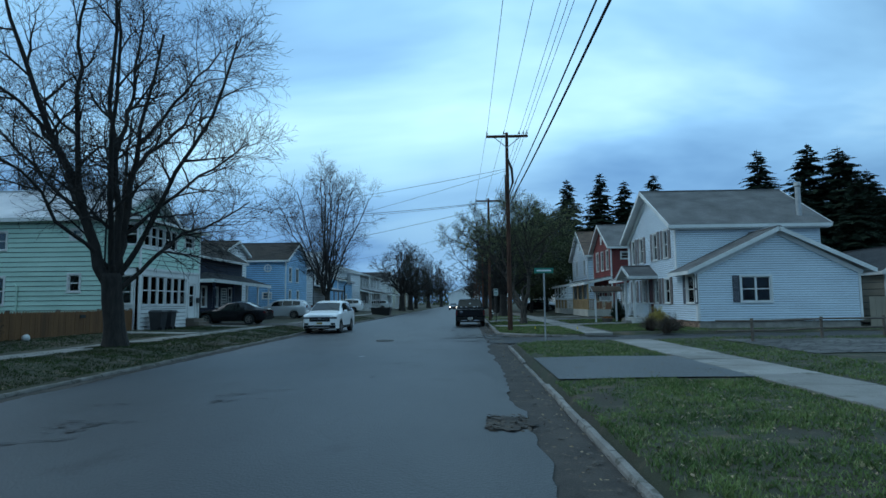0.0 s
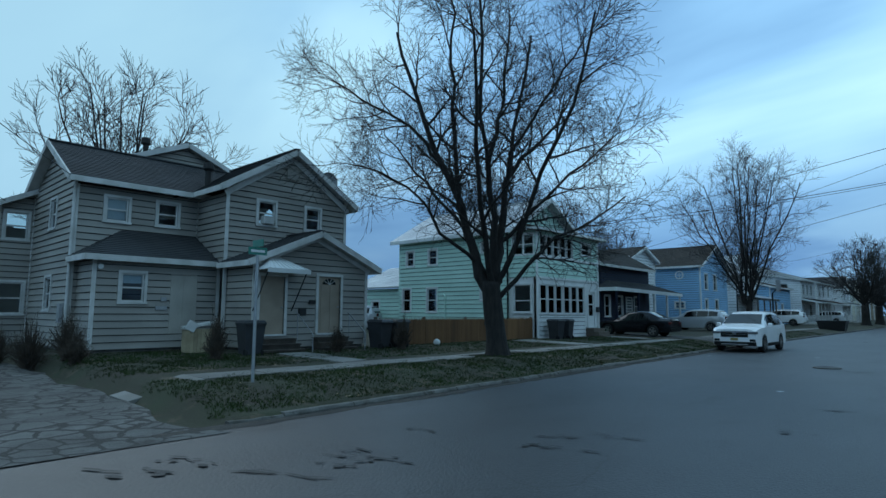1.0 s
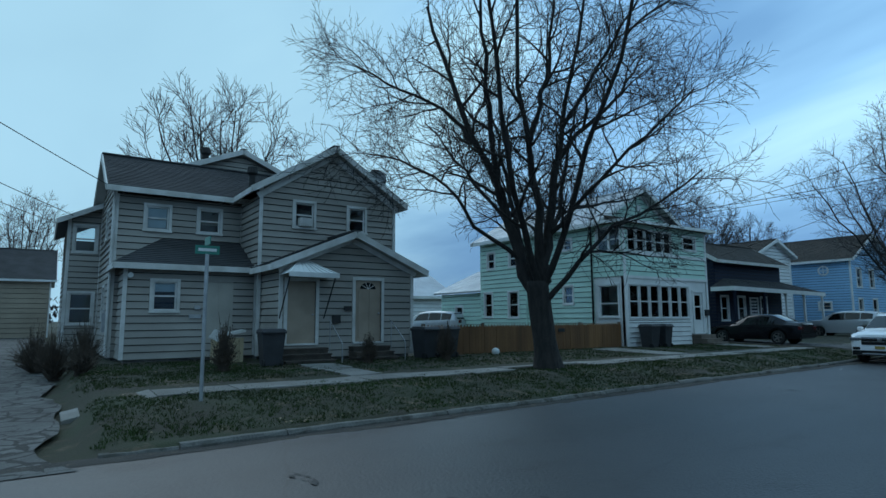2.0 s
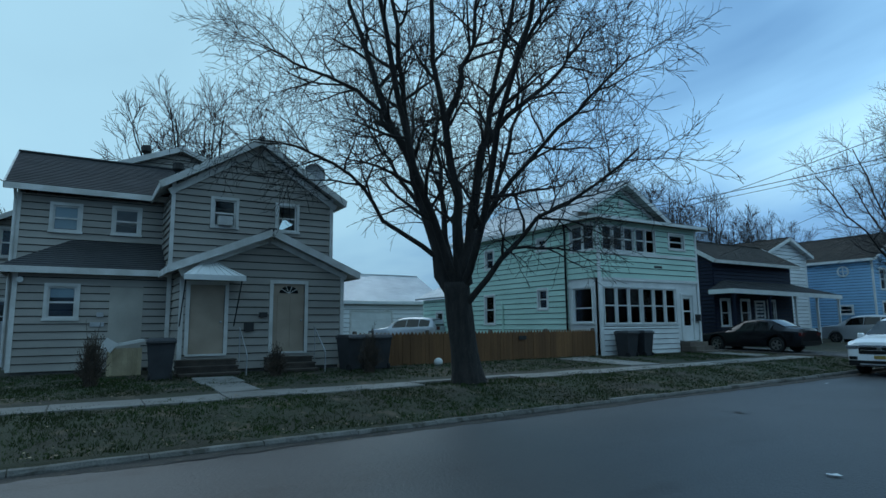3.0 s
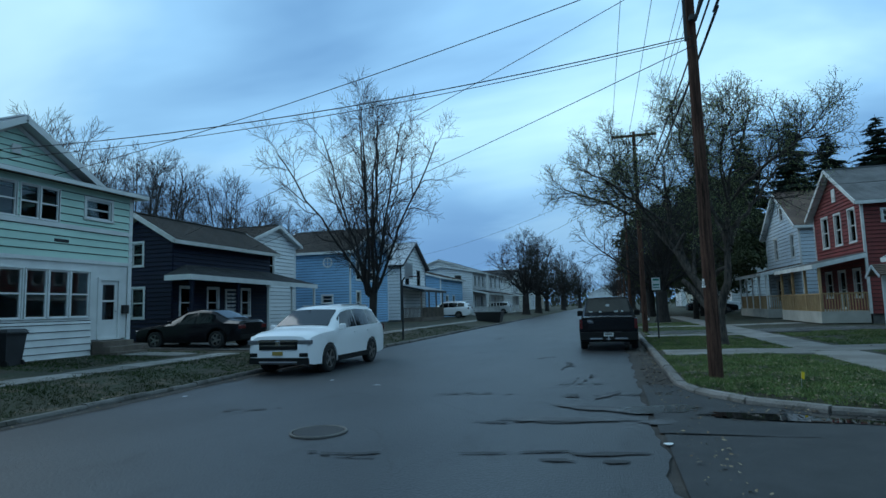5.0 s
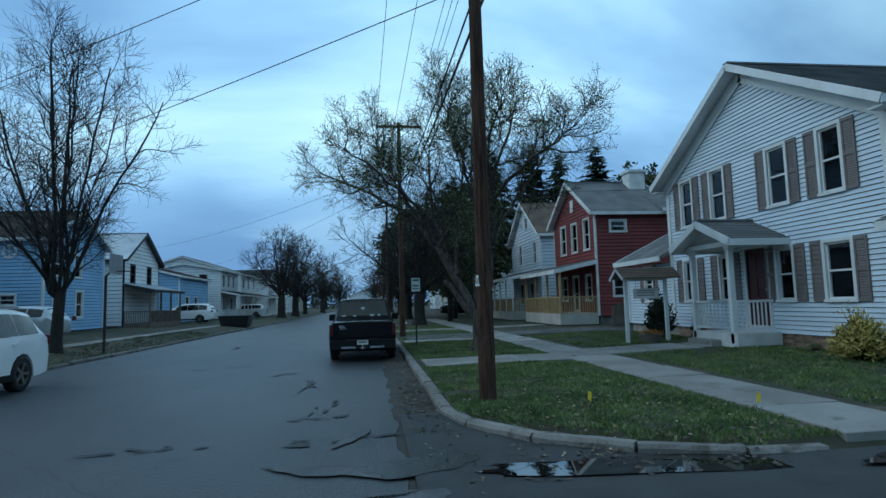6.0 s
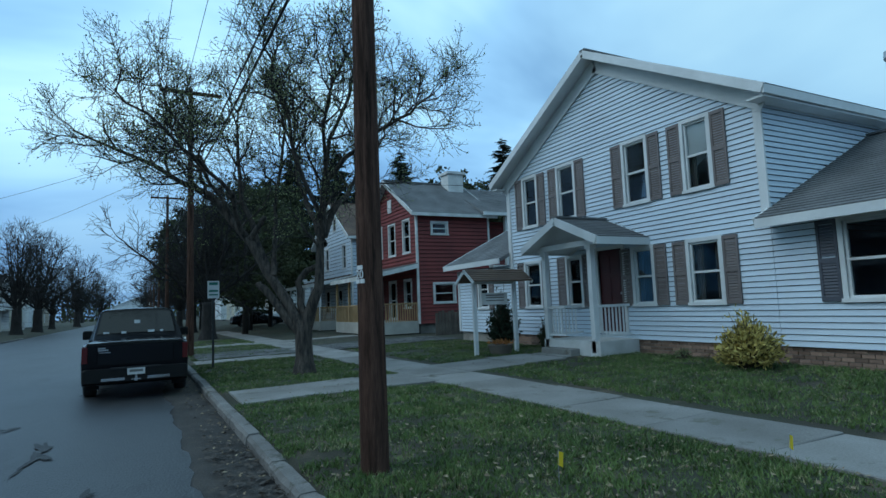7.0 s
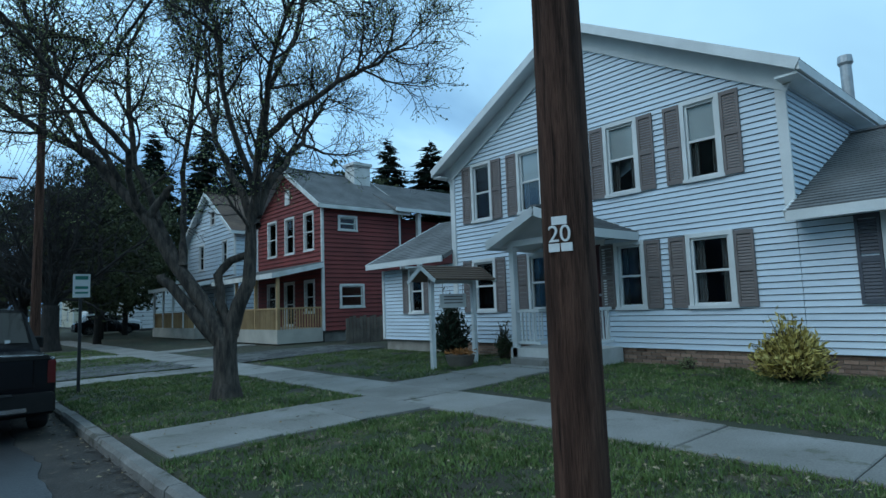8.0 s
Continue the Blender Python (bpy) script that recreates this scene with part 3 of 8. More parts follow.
def roof(house, quad, material, thick=0.10, course=0.16, name="roof", shingles=True):
    """A roof slope with lapped courses. quad: eave start, eave end, ridge end, ridge start."""
    a, b, c, d = (Vector(p) for p in quad)
    n = (b - a).cross(d - a)
    if n.length < 1e-6:
        n = (b - a).cross(c - a)
    n.normalize()
    if n.z < 0: n = -n
    dn = n * thick
    L = ((a + b) / 2 - (c + d) / 2).length
    m = max(2, int(L / course)) if shingles else 1
    rows = [(a - dn, b - dn)]
    for i in range(m):
        t0, t1 = i / m, (i + 1) / m
        hi = n * (0.024 if shingles else 0.0)
        rows += [(a.lerp(d, t0) + hi, b.lerp(c, t0) + hi), (a.lerp(d, t1) + n * 0.003, b.lerp(c, t1) + n * 0.003)]
    rows.append((d - dn, c - dn))
    g = Geo()
    for p, q in rows:
        g.v += [tuple(p), tuple(q)]
    k = len(rows)
    for i in range(k):
        j = (i + 1) % k
        g.f.append((2 * i, 2 * i + 1, 2 * j + 1, 2 * j))
    g.f.append(tuple(2 * i for i in range(k)))
    g.f.append(tuple(2 * i + 1 for i in range(k - 1, -1, -1)))
    return finish(name, g, material, house)


def trim_line(house, pts, material, w=0.05, h=0.18, name="fascia", drop=0.06):
    for a, b in zip(pts, pts[1:]):
        g = Geo()
        g.beam((a[0], a[1], a[2] - drop), (b[0], b[1], b[2] - drop), w, h)
        finish(name, g, material, house)


def gable_roof(house, axis, a0, a1, e0, e1, ze, zp, material, trim=WHITE, soffit=True, mid=None):
    """A ridge roof. axis: the ridge's direction; a0..a1 along it, e0..e1 across it, tips included."""
    m = (e0 + e1) / 2 if mid is None else mid
    P = (lambda a, e, z: (a, e, z)) if axis == "x" else (lambda a, e, z: (e, a, z))
    roof(house, [P(a0, e0, ze), P(a1, e0, ze), P(a1, m, zp), P(a0, m, zp)], material)
    roof(house, [P(a0, e1, ze), P(a1, e1, ze), P(a1, m, zp), P(a0, m, zp)], material)
    if soffit:
        for e in (e0, e1):
            dn = 0.122
            roof(house, [P(a0, e, ze - dn), P(a1, e, ze - dn), P(a1, m, zp - dn), P(a0, m, zp - dn)], trim, 0.012, name="soffit", shingles=False)
    for e in (e0, e1):
        trim_line(house, [P(a0, e, ze), P(a1, e, ze)], trim, name="gutter_board", drop=0.10)
    for a in (a0, a1):
        trim_line(house, [P(a, e0, ze), P(a, m, zp), P(a, e1, ze)], trim, name="rake_board", drop=0.09, h=0.2)
    g = Geo()
    g.beam(P(a0, m, zp + 0.02), P(a1, m, zp + 0.02), 0.22, 0.05)
    finish("ridge_cap", g, material, house)


def frieze(house, face, c, u0, u1, z1, gable, material, depth=0.24):
    """The broad white band along the rakes of a gable."""
    pu, pz = gable
    for a in (u0, u1):
        p0, p1 = pt(face, c, a, 0.062, z1 - depth * 0.5), pt(face, c, pu, 0.062, pz - depth * 0.5)
        g = Geo()
        g.beam(p0, p1, 0.03, depth)
        finish("frieze_board", g, material, house)


# ---- ground, road, kerbs, walks ----
def smooth(t):
    t = max(0.0, min(1.0, t))
    return t * t * (3 - 2 * t)


def left_kerb(y):
    """The kerb line on the far side of the road, which opens out a little."""
    return -8.15 - 0.034 * (y - 8.0) if y < 32 else -8.97 - 0.004 * (y - 32)


RIGHT = 1.55


def lane_left(y):
    """1 inside the old lane beside the grey house, 0 outside."""
    return smooth((8.0 - y) / 0.55) * smooth((y + 1.5) / 0.9)


def lane_right(x, y):
    """1 inside the side lane below the white house, whose mouth is rounded."""
    flare = 2.9 * max(0.0, 1 - max(0.0, x - 1.5) / 3.4) ** 2
    return smooth((26.95 + flare - y) / 0.25) * smooth((y - 22.6 + flare * 0.6) / 0.5)


def height(x, y):
    if x < left_kerb(y):
        d = left_kerb(y) - x
        h = 0.10 + 0.22 * smooth(d / 2.4) + 0.10 * smooth((d - 3) / 6)
        return h * (1 - lane_left(y)) + lane_left(y) * min(0.28, 0.012 * d)
    if x > RIGHT:
        d = x - RIGHT
        h = 0.13 + 0.035 * smooth(d / 2.2) + 0.085 * smooth((d - 4) / 5)
        k = lane_right(x, y)
        return h * (1 - k) + k * min(0.2, 0.01 * d)
    return 0.0


def lines(marks):
    out = []
    for a, b, s in marks:
        n = max(1, round((b - a) / s))
        out += [a + (b - a) * i / n for i in range(n)]
    return out + [marks[-1][1]]


def make_ground():
    xs = lines([(-900, -120, 130), (-120, -40, 16), (-40, -13, 1.5), (-13, -7.8, 0.2), (-7.8, 1.4, 0.92), (1.4, 8, 0.15), (8, 26, 1.2), (26, 120, 16), (120, 900, 130)])
    ys = lines([(-700, -60, 100), (-60, -6, 6), (-6, 46, 0.3), (46, 140, 2.0), (140, 1400, 140)])
    g = Geo()
    n = len(xs)
    for y in ys:
        for x in xs:
            on_road = left_kerb(y) - 0.02 < x < RIGHT + 0.02 and -60 < y < 400
            bump = 0.012 * noise.noise(Vector((x * 0.9, y * 0.9, 0))) if not on_road else -0.06
            lane = (lane_right(x, y) if x > RIGHT else lane_left(y) if x < left_kerb(y) else 0)
            g.v.append((x, y, height(x, y) + (bump if lane < 0.3 else -0.05 * lane if not on_road else bump)))
    for j in range(len(ys) - 1):
        for i in range(n - 1):
            g.f.append((j * n + i, j * n + i + 1, (j + 1) * n + i + 1, (j + 1) * n + i))
    structure(finish("ground", g, LAWN, smooth=True, fix=False), "lawns and bare soil either side of the street", "ground")


def ribbon(rows, lift=0.0):
    """A sheet from rows of points."""
    g = Geo()
    n = len(rows[0])
    for r in rows:
        g.v += [(x, y, z + lift) for x, y, z in r]
    for j in range(len(rows) - 1):
        for i in range(n - 1):
            g.f.append((j * n + i, j * n + i + 1, (j + 1) * n + i + 1, (j + 1) * n + i))
    return g


def worn_edge(y):
    return 0.78 + 0.22 * noise.noise(Vector((y * 0.55, 3.1, 0))) + 0.10 * noise.noise(Vector((y * 2.7, 8.4, 0)))


def make_road():
    ys = lines([(-60, 0, 4), (0, 46, 0.25), (46, 400, 3)])
    cols = 13
    rows = []
    for y in ys:
        a, b = left_kerb(y) + 0.02, worn_edge(y)
        r = []
        for i in range(cols):
            x = a + (b - a) * i / (cols - 1)
            r.append((x, y, 0.012 * noise.noise(Vector((x * 0.5, y * 0.35, 5))) + 0.02))
        rows.append(r)
    road = structure(finish("road", ribbon(rows), ASPHALT, smooth=True, fix=False), "worn grey asphalt street with dark cracks and patches", "road")
    # the broken gutter strip along the near kerb
    rows = []
    for y in ys:
        rows.append([(x, y, 0.004 + 0.010 * noise.noise(Vector((x * 4, y * 4, 1)))) for x in np.linspace(0.3, RIGHT + 0.02, 8)])
    structure(finish("gutter", ribbon(rows), GUTTER, smooth=True, fix=False), "dark dirt gutter with broken asphalt and leaf litter", "gutter")
    # dirt and broken asphalt lying along the far kerb
    rows = []
    for y in lines([(6.6, 35, 0.2)]):
        a = left_kerb(y)
        b = a + 0.34 + 0.14 * noise.noise(Vector((y * 0.6, 5.5, 0))) + 0.07 * noise.noise(Vector((y * 2.9, 1.4, 0)))
        rows.append([(x, y, 0.040 - 0.016 * k / 5 + 0.006 * noise.noise(Vector((x * 5, y * 5, 2)))) for k, x in enumerate(np.linspace(a - 0.02, b, 6))])
    structure(finish("gutter", ribbon(rows), GUTTER, smooth=True, fix=False), "dark dirt gutter along the far kerb", "gutter")
    return road


def blob(cx, cy, rx, ry, z, seed, rough=0.35, n=26, rot=0.0):
    """A flat ragged patch."""
    g = Geo()
    ring = []
    for i in range(n):
        a = 2 * math.pi * i / n
        r = 1 + rough * noise.noise(Vector((math.cos(a) * 1.7, math.sin(a) * 1.7, seed))) + 0.12 * noise.noise(Vector((math.cos(a) * 5, math.sin(a) * 5, seed + 9)))
        x, y = rx * r * math.cos(a), ry * r * math.sin(a)
        ring.append((cx + x * math.cos(rot) - y * math.sin(rot), cy + x * math.sin(rot) + y * math.cos(rot)))
    g.v = [(cx, cy, z)] + [(x, y, z) for x, y in ring]
    g.f = [(0, i + 1, (i + 1) % n + 1) for i in range(n)]
    return g


make_ground()
ROAD = make_road()


def lane_sheet(name, x0, x1, y0, y1, material, label, lift=0.02, ragged=0.35):
    rows = []
    for x in lines([(x0, x1, 0.5)]):
        a = y0 + ragged * noise.noise(Vector((x * 0.5, 1, 0))) + ragged * 0.4 * noise.noise(Vector((x * 2.3, 2, 0)))
        b = y1 + ragged * noise.noise(Vector((x * 0.5, 7, 0))) + ragged * 0.4 * noise.noise(Vector((x * 2.3, 4, 0)))
        rows.append([(x, y, height(x, y)) for y in np.linspace(a, b, 14)])
    return structure(finish(name, ribbon(rows, lift), material, smooth=True, fix=False), label, "road")


lane_sheet("lane_west", -75, left_kerb(3) + 0.35, -0.2, 7.3, ASPHALT_OLD, "crumbling cracked asphalt lane beside the grey house", 0.03)
lane_sheet("lane_east", 0.9, 40, 22.9, 26.75, ASPHALT_PATCH, "dark patched side lane with puddles", 0.022, 0.12)
rows = []
for x in lines([(0.85, 5.0, 0.15)]):
    k = max(0.0, min(1.0, (x - 1.56) / 3.4))
    edge = 30.0 - 3.15 * math.sqrt(1 - (1 - k) ** 2) - (0.0 if x < 1.5 else 0.06)
    rows.append([(x, y, 0.034 + 0.006 * noise.noise(Vector((x * 3, y * 3, 4)))) for y in np.linspace(25.6, edge, 14)])
structure(finish("lane_apron", ribbon(rows), ASPHALT_PATCH, smooth=True, fix=False), "dark broken asphalt round the kerb corner", "road")
lane_sheet("driveway", 1.75, 5.5, 11.3, 15.6, ASPHALT, "pale asphalt driveway apron crossing the verge", 0.03, 0.06)
lane_sheet("driveway_far_side", -22, left_kerb(37) - 0.2, 35.6, 39.0, ASPHALT_OLD, "stained driveway beside the mint green house", 0.03, 0.2)
lane_sheet("parking_pad", 9.0, 30, 15.5, 21.0, ASPHALT_OLD, "grey gravelly parking pad behind the pavement", 0.02, 0.4)
lane_sheet("driveway_red", 2.0, 12.0, 45.6, 48.9, ASPHALT_OLD, "old driveway towards the red house", 0.03, 0.1)


def kerb_run(name, line, width, material, label):
    """A kerb of single stones along a line of points, each a little out of true."""
    base = thing(name, line[0], label, "kerb", kind="structure")
    random.seed(5)
    for (x0, y0, h0), (x1, y1, h1) in zip(line, line[1:]):
        L = math.hypot(x1 - x0, y1 - y0)
        n = max(1, round(L / 1.5))
        for i in range(n):
            t0, t1 = i / n, (i + 1) / n - 0.014 / max(L / n, 0.02) / n
            j = random.uniform(-0.012, 0.012)
            nx, ny = -(y1 - y0) / L * width / 2, (x1 - x0) / L * width / 2
            a = (x0 + (x1 - x0) * t0 + j, y0 + (y1 - y0) * t0)
            b = (x0 + (x1 - x0) * t1 + j * 0.3, y0 + (y1 - y0) * t1)
            h = h0 + (h1 - h0) * (i + 0.5) / n + random.uniform(-0.015, 0.01)
            g = Geo()
            m = 5
            for q in range(m + 1):
                f = q / m
                px, py = a[0] + (b[0] - a[0]) * f, a[1] + (b[1] - a[1]) * f
                w = [1 + 0.10 * noise.noise(Vector((px * 3.1, py * 3.1, c * 2.3))) for c in range(4)]
                u = [0.022 * noise.noise(Vector((px * 4.3, py * 4.3, 7 + c))) for c in range(3)]
                g.v += [(px - nx, py - ny, -0.1), (px - nx * w[0], py - ny * w[0], h - 0.042 + u[0]), (px - nx * 0.66 * w[1], py - ny * 0.66 * w[1], h + u[1] * 0.5),
                        (px + nx * 0.66 * w[2], py + ny * 0.66 * w[2], h + u[1] * 0.5), (px + nx * w[3], py + ny * w[3], h - 0.042 + u[2]), (px + nx, py + ny, -0.1)]
            for q in range(m):
                g.f += [(q * 6 + c, q * 6 + c + 1, q * 6 + c + 7, q * 6 + c + 6) for c in range(5)]
            g.f += [(0, 1, 2, 3, 4, 5), tuple(m * 6 + c for c in (5, 4, 3, 2, 1, 0))]
            finish("kerbstone", g, material, base)


corner = [(1.56, 31.2, 0.14)] + [(1.56 + 3.4 * (1 - math.cos(a)), 30.0 - 3.15 * math.sin(a), 0.13) for a in [radians(k) for k in (0, 20, 40, 60, 78)]] + [(5.1, 26.85, 0.07)]
kerb_run("kerb_east", [(1.56, 62, 0.14), (1.56, 31.2, 0.14)] + corner[1:], 0.2, KERB, "rounded grey concrete kerb edging the grass verge")
kerb_run("kerb_east", [(1.50, 3.0, 0.07), (1.50, 11.2, 0.08), (1.50, 11.6, 0.03), (1.50, 15.4, 0.03), (1.50, 15.8, 0.08), (1.52, 21.0, 0.09), (2.3, 22.3, 0.08), (4.2, 22.9, 0.06)], 0.11, KERB, "sunken worn kerb along the verge")
kerb_run("kerb_west", [(left_kerb(7.9) - 0.05, 7.7, 0.04), (left_kerb(8.6), 8.6, 0.09), (left_kerb(20), 20, 0.11), (left_kerb(24.6), 24.6, 0.11), (left_kerb(32), 32, 0.12), (left_kerb(35), 35, 0.10), (left_kerb(39.4), 39.4, 0.10), (left_kerb(41), 41, 0.13), (left_kerb(90), 90, 0.13)], 0.18, KERB_OLD, "weathered concrete kerb edging the grass verge")


def walk_run(name, slabs, label):
    base = thing(name, (slabs[0][0], slabs[0][2], 0.2), label, "pavement", kind="structure")
    random.seed(8)
    for x0, x1, y0, y1 in slabs:
        if x0 < -11:
            k = random.uniform(-0.06, 0.06)
            x0, x1, y1 = x0 + k, x1 + k + random.uniform(-0.08, 0.03), y1 - random.choice((0, 0, 0.03, 0.08))
        g = Geo()
        hs = [height(x, y) + 0.035 + random.uniform(-0.012, 0.012) for x, y in ((x0, y0), (x1, y0), (x1, y1), (x0, y1))]
        c = 0.012
        P = [(x0, y0), (x1, y0), (x1, y1), (x0, y1)]
        Q = [(x0 + c, y0 + c), (x1 - c, y0 + c), (x1 - c, y1 - c), (x0 + c, y1 - c)]
        g.hexa([(x, y, h - 0.12) for (x, y), h in zip(P, hs)] + [(x, y, h - 0.01) for (x, y), h in zip(P, hs)])
        g.hexa([(x, y, h - 0.0099) for (x, y), h in zip(P, hs)] + [(x, y, h) for (x, y), h in zip(Q, hs)])
        finish("paving_slab", g, CONCRETE, base)


walk_run("pavement_east", [(5.45, 6.86, y, y + 1.5) for y in np.arange(1.0, 21.8, 1.515)] + [(5.40, 6.66, y, y + 1.5) for y in np.arange(26.9, 75, 1.515)], "pale concrete pavement slabs with straight joints")
walk_run("front_path", [(x, x + 1.3, 35.2, 36.9) for x in np.arange(1.8, 5.3, 1.2)[:3]] + [(6.68, 8.2, 36.0, 37.9), (8.22, 9.5, 36.2, 37.9)], "concrete path from the kerb to the porch steps")
walk_run("front_path_far", [(x, x + 1.2, 44.0, 45.2) for x in np.arange(1.8, 5.2, 1.215)[:3]] + [(x, x + 1.2, 53.0, 54.4) for x in np.arange(1.8, 10.0, 1.215)[:7]], "concrete path across the verge")
walk_run("pavement_west", [(-12.25, -11.82 if 16.5 < y < 19.5 else -11.32, y, y + 1.4) for y in np.arange(7.4, 33.0, 1.415)] + [(-12.25, -11.32, y, y + 1.4) for y in np.arange(39.2, 80, 1.415)], "narrow sunken concrete pavement slabs")
walk_run("front_path_west", [(x, x + 1.1, 25.5, 26.9) for x in (-15.9, -14.78, -13.66)] + [(x, x + 1.15, 33.3, 34.3) for x in (-15.3, -14.1)] + [(-15.6, -14.2, 13.0, 14.0), (-14.18, -12.5, 13.1, 14.0)], "broken concrete path to the houses")


# ---- the white house with shutters ----
def white_house():
    H = thing("white_house", (15.4, 36.7, 0.25), "pale blue-white clapboard house with mauve-grey shutters, brick footing and grey roof", "house")
    F, X = "W", 11.55
    up = [(y0 + 0.09, y1 - 0.09, 4.09, 5.66) for y0, y1 in ((33.22, 34.04), (35.04, 35.92), (37.78, 38.64), (39.6, 40.42))]
    low = [(y0 + 0.09, y1 - 0.09, 1.50, 2.87) for y0, y1 in ((33.16, 34.12), (35.06, 35.82), (37.68, 38.42), (39.58, 40.5))]
    dr = (36.16, 37.06, 0.78, 2.98)
    wall(H, F, X, 32.05, 41.3, 0.60, 5.84, up + low + [dr], SIDE_PALE, 0.118, (36.67, 8.385))
    for y, z0, z1 in ((32.11, 3.1, 5.66), (41.24, 0.6, 5.66), (29.46, 0.6, 3.0)):
        g = Geo(); g.box(11.49, 11.548, y - 0.09, y + 0.09, z0, z1)
        finish("corner_board", g, WHITE, H)
    for h in up:
        window(H, F, X, *h, blind=0.5, curtain=True, shutters=SHUTTER)
    for h in low:
        window(H, F, X, *h, curtain=True, shutters=SHUTTER)
    door(H, F, X, *dr, leaf=DOOR_RED, trim=WHITE, knob="L")
    frieze(H, F, X, 31.9, 41.45, 5.74, (36.67, 8.38), WHITE, 0.40)
    wall(H, "S", 32.05, 11.55, 19.3, 3.0, 5.62, (), SIDE_PALE, 0.118)
    wall(H, "N", 41.3, 11.55, 19.3, 0.6, 5.62, (), None, backing=SIDE_PALE)
    wall(H, "E", 19.3, 32.05, 41.3, 0.6, 5.62, (), None, backing=SIDE_PALE, gable=(36.67, 8.22))
    gable_roof(H, "x", 11.05, 19.75, 31.65, 41.65, 5.76, 8.52, ROOF_GREY)
    for a, b in ((31.68, 32.05), (41.3, 41.62)):
        g = Geo(); g.box(11.1, 19.7, a, b, 5.52, 5.56)
        finish("soffit", g, WHITE, H)
    # the low wing towards the lane
    ww = (29.76, 30.72, 1.50, 2.90)
    wall(H, F, X, 29.4, 32.04, 0.60, 3.0, [ww], SIDE_PALE, 0.118)
    window(H, F, X, *ww, shutters=SHUTTER_DARK)
    sw = (13.70, 15.12, 1.56, 2.80)
    wall(H, "S", 29.4, 11.55, 19.45, 0.60, 3.0, [sw], SIDE_PALE, 0.118, (15.6, 5.02), corners=WHITE)
    window(H, "S", 29.4, *sw, cols=2, shutters=SHUTTER_DARK, shut_sides="L", shut_w=0.34)
    wall(H, "E", 19.45, 29.4, 32.0, 0.6, 3.0, (), None, backing=SIDE_PALE)
    frieze(H, "S", 29.4, 11.4, 19.6, 3.05, (15.6, 5.1), WHITE, 0.22)
    gable_roof(H, "y", 29.05, 32.05, 11.02, 20.1, 3.12, 5.26, ROOF_GREY)
    # footing of brick
    g = Geo(); g.box(11.60, 19.4, 29.46, 32.0, 0.0, 0.6); g.box(11.60, 19.25, 32.0, 41.25, 0.0, 0.6); g.box(11.7, 15.0, 41.3, 45.1, 0.0, 0.6)
    foot = finish("footing", g, MORTAR, H, "mortared brick footing")
    me = None
    random.seed(3)
    for k in range(5):
        z = 0.205 + k * 0.078
        n = int(12.0 / 0.222)
        for i in range(n):
            y = 29.45 + i * 0.222 + (0.11 if k % 2 else 0)
            if y + 0.21 > 41.25: continue
            if me is None:
                q = Geo(); q.box(-0.012, 0.03, 0, 0.208, 0, 0.066)
                b = finish("brick", q, BRICK, foot)
                me = b.data
            else:
                b = new("brick", me); hang(b, foot)
            b.location = (11.588 + random.uniform(-0.004, 0.004), y, z)
    # north wing
    nw = (42.95, 43.55, 1.50, 2.85)
    wall(H, F, 11.62, 41.32, 45.1, 0.6, 2.95, [nw], SIDE_PALE, 0.118, corners=WHITE)
    window(H, F, 11.62, *nw, shutters=SHUTTER, shut_w=0.3)
    wall(H, "N", 45.1, 11.62, 16.0, 0.6, 2.95, (), None, backing=SIDE_PALE)
    roof(H, [(11.1, 41.3, 3.16), (11.1, 45.4, 3.16), (14.6, 45.4, 4.9), (14.6, 41.3, 4.9)], ROOF_GREY)
    roof(H, [(18.0, 41.3, 3.16), (18.0, 45.4, 3.16), (14.6, 45.4, 4.9), (14.6, 41.3, 4.9)], ROOF_GREY)
    trim_line(H, [(11.08, 41.35, 3.16), (11.08, 45.4, 3.16), (14.6, 45.4, 4.9)], WHITE, drop=0.08)
    # flue
    g = Geo(); g.tube([(18.6, 32.65, 5.6), (18.6, 32.65, 7.9)], [0.14, 0.14], 14); g.tube([(18.6, 32.65, 7.9), (18.6, 32.65, 7.97), (18.6, 32.65, 8.17)], [0.15, 0.19, 0.17], 14)
    finish("flue", g, STEEL, H, "round galvanised flue with a cap")
    # porch
    g = Geo(); g.box(10.22, 11.52, 35.75, 37.95, 0.2, 0.62)
    finish("porch_deck", g, TRIM_OLD, H)
    g = Geo(); g.box(9.9, 10.22, 36.5, 37.7, 0.2, 0.42, 0.015); g.box(9.62, 9.9, 36.45, 37.75, 0.2, 0.28, 0.01)
    finish("porch_step", g, CONCRETE, H)
    for y in (35.98, 37.82):
        g = Geo(); g.box(10.22, 10.36, y - 0.07, y + 0.07, 0.2, 3.02); g.box(10.19, 10.39, y - 0.1, y + 0.1, 2.92, 3.02); g.box(10.19, 10.39, y - 0.1, y + 0.1, 0.2, 0.34)
        finish("porch_post", g, WHITE, H)
    g = Geo(); g.box(10.2, 10.38, 35.4, 38.4, 3.02, 3.16); g.box(10.38, 11.5, 35.4, 35.52, 3.02, 3.16); g.box(10.38, 11.5, 38.28, 38.4, 3.02, 3.16)
    finish("porch_beam", g, WHITE, H)
    gable_roof(H, "x", 9.78, 11.53, 35.2, 38.2, 3.15, 3.80, ROOF_GREY)
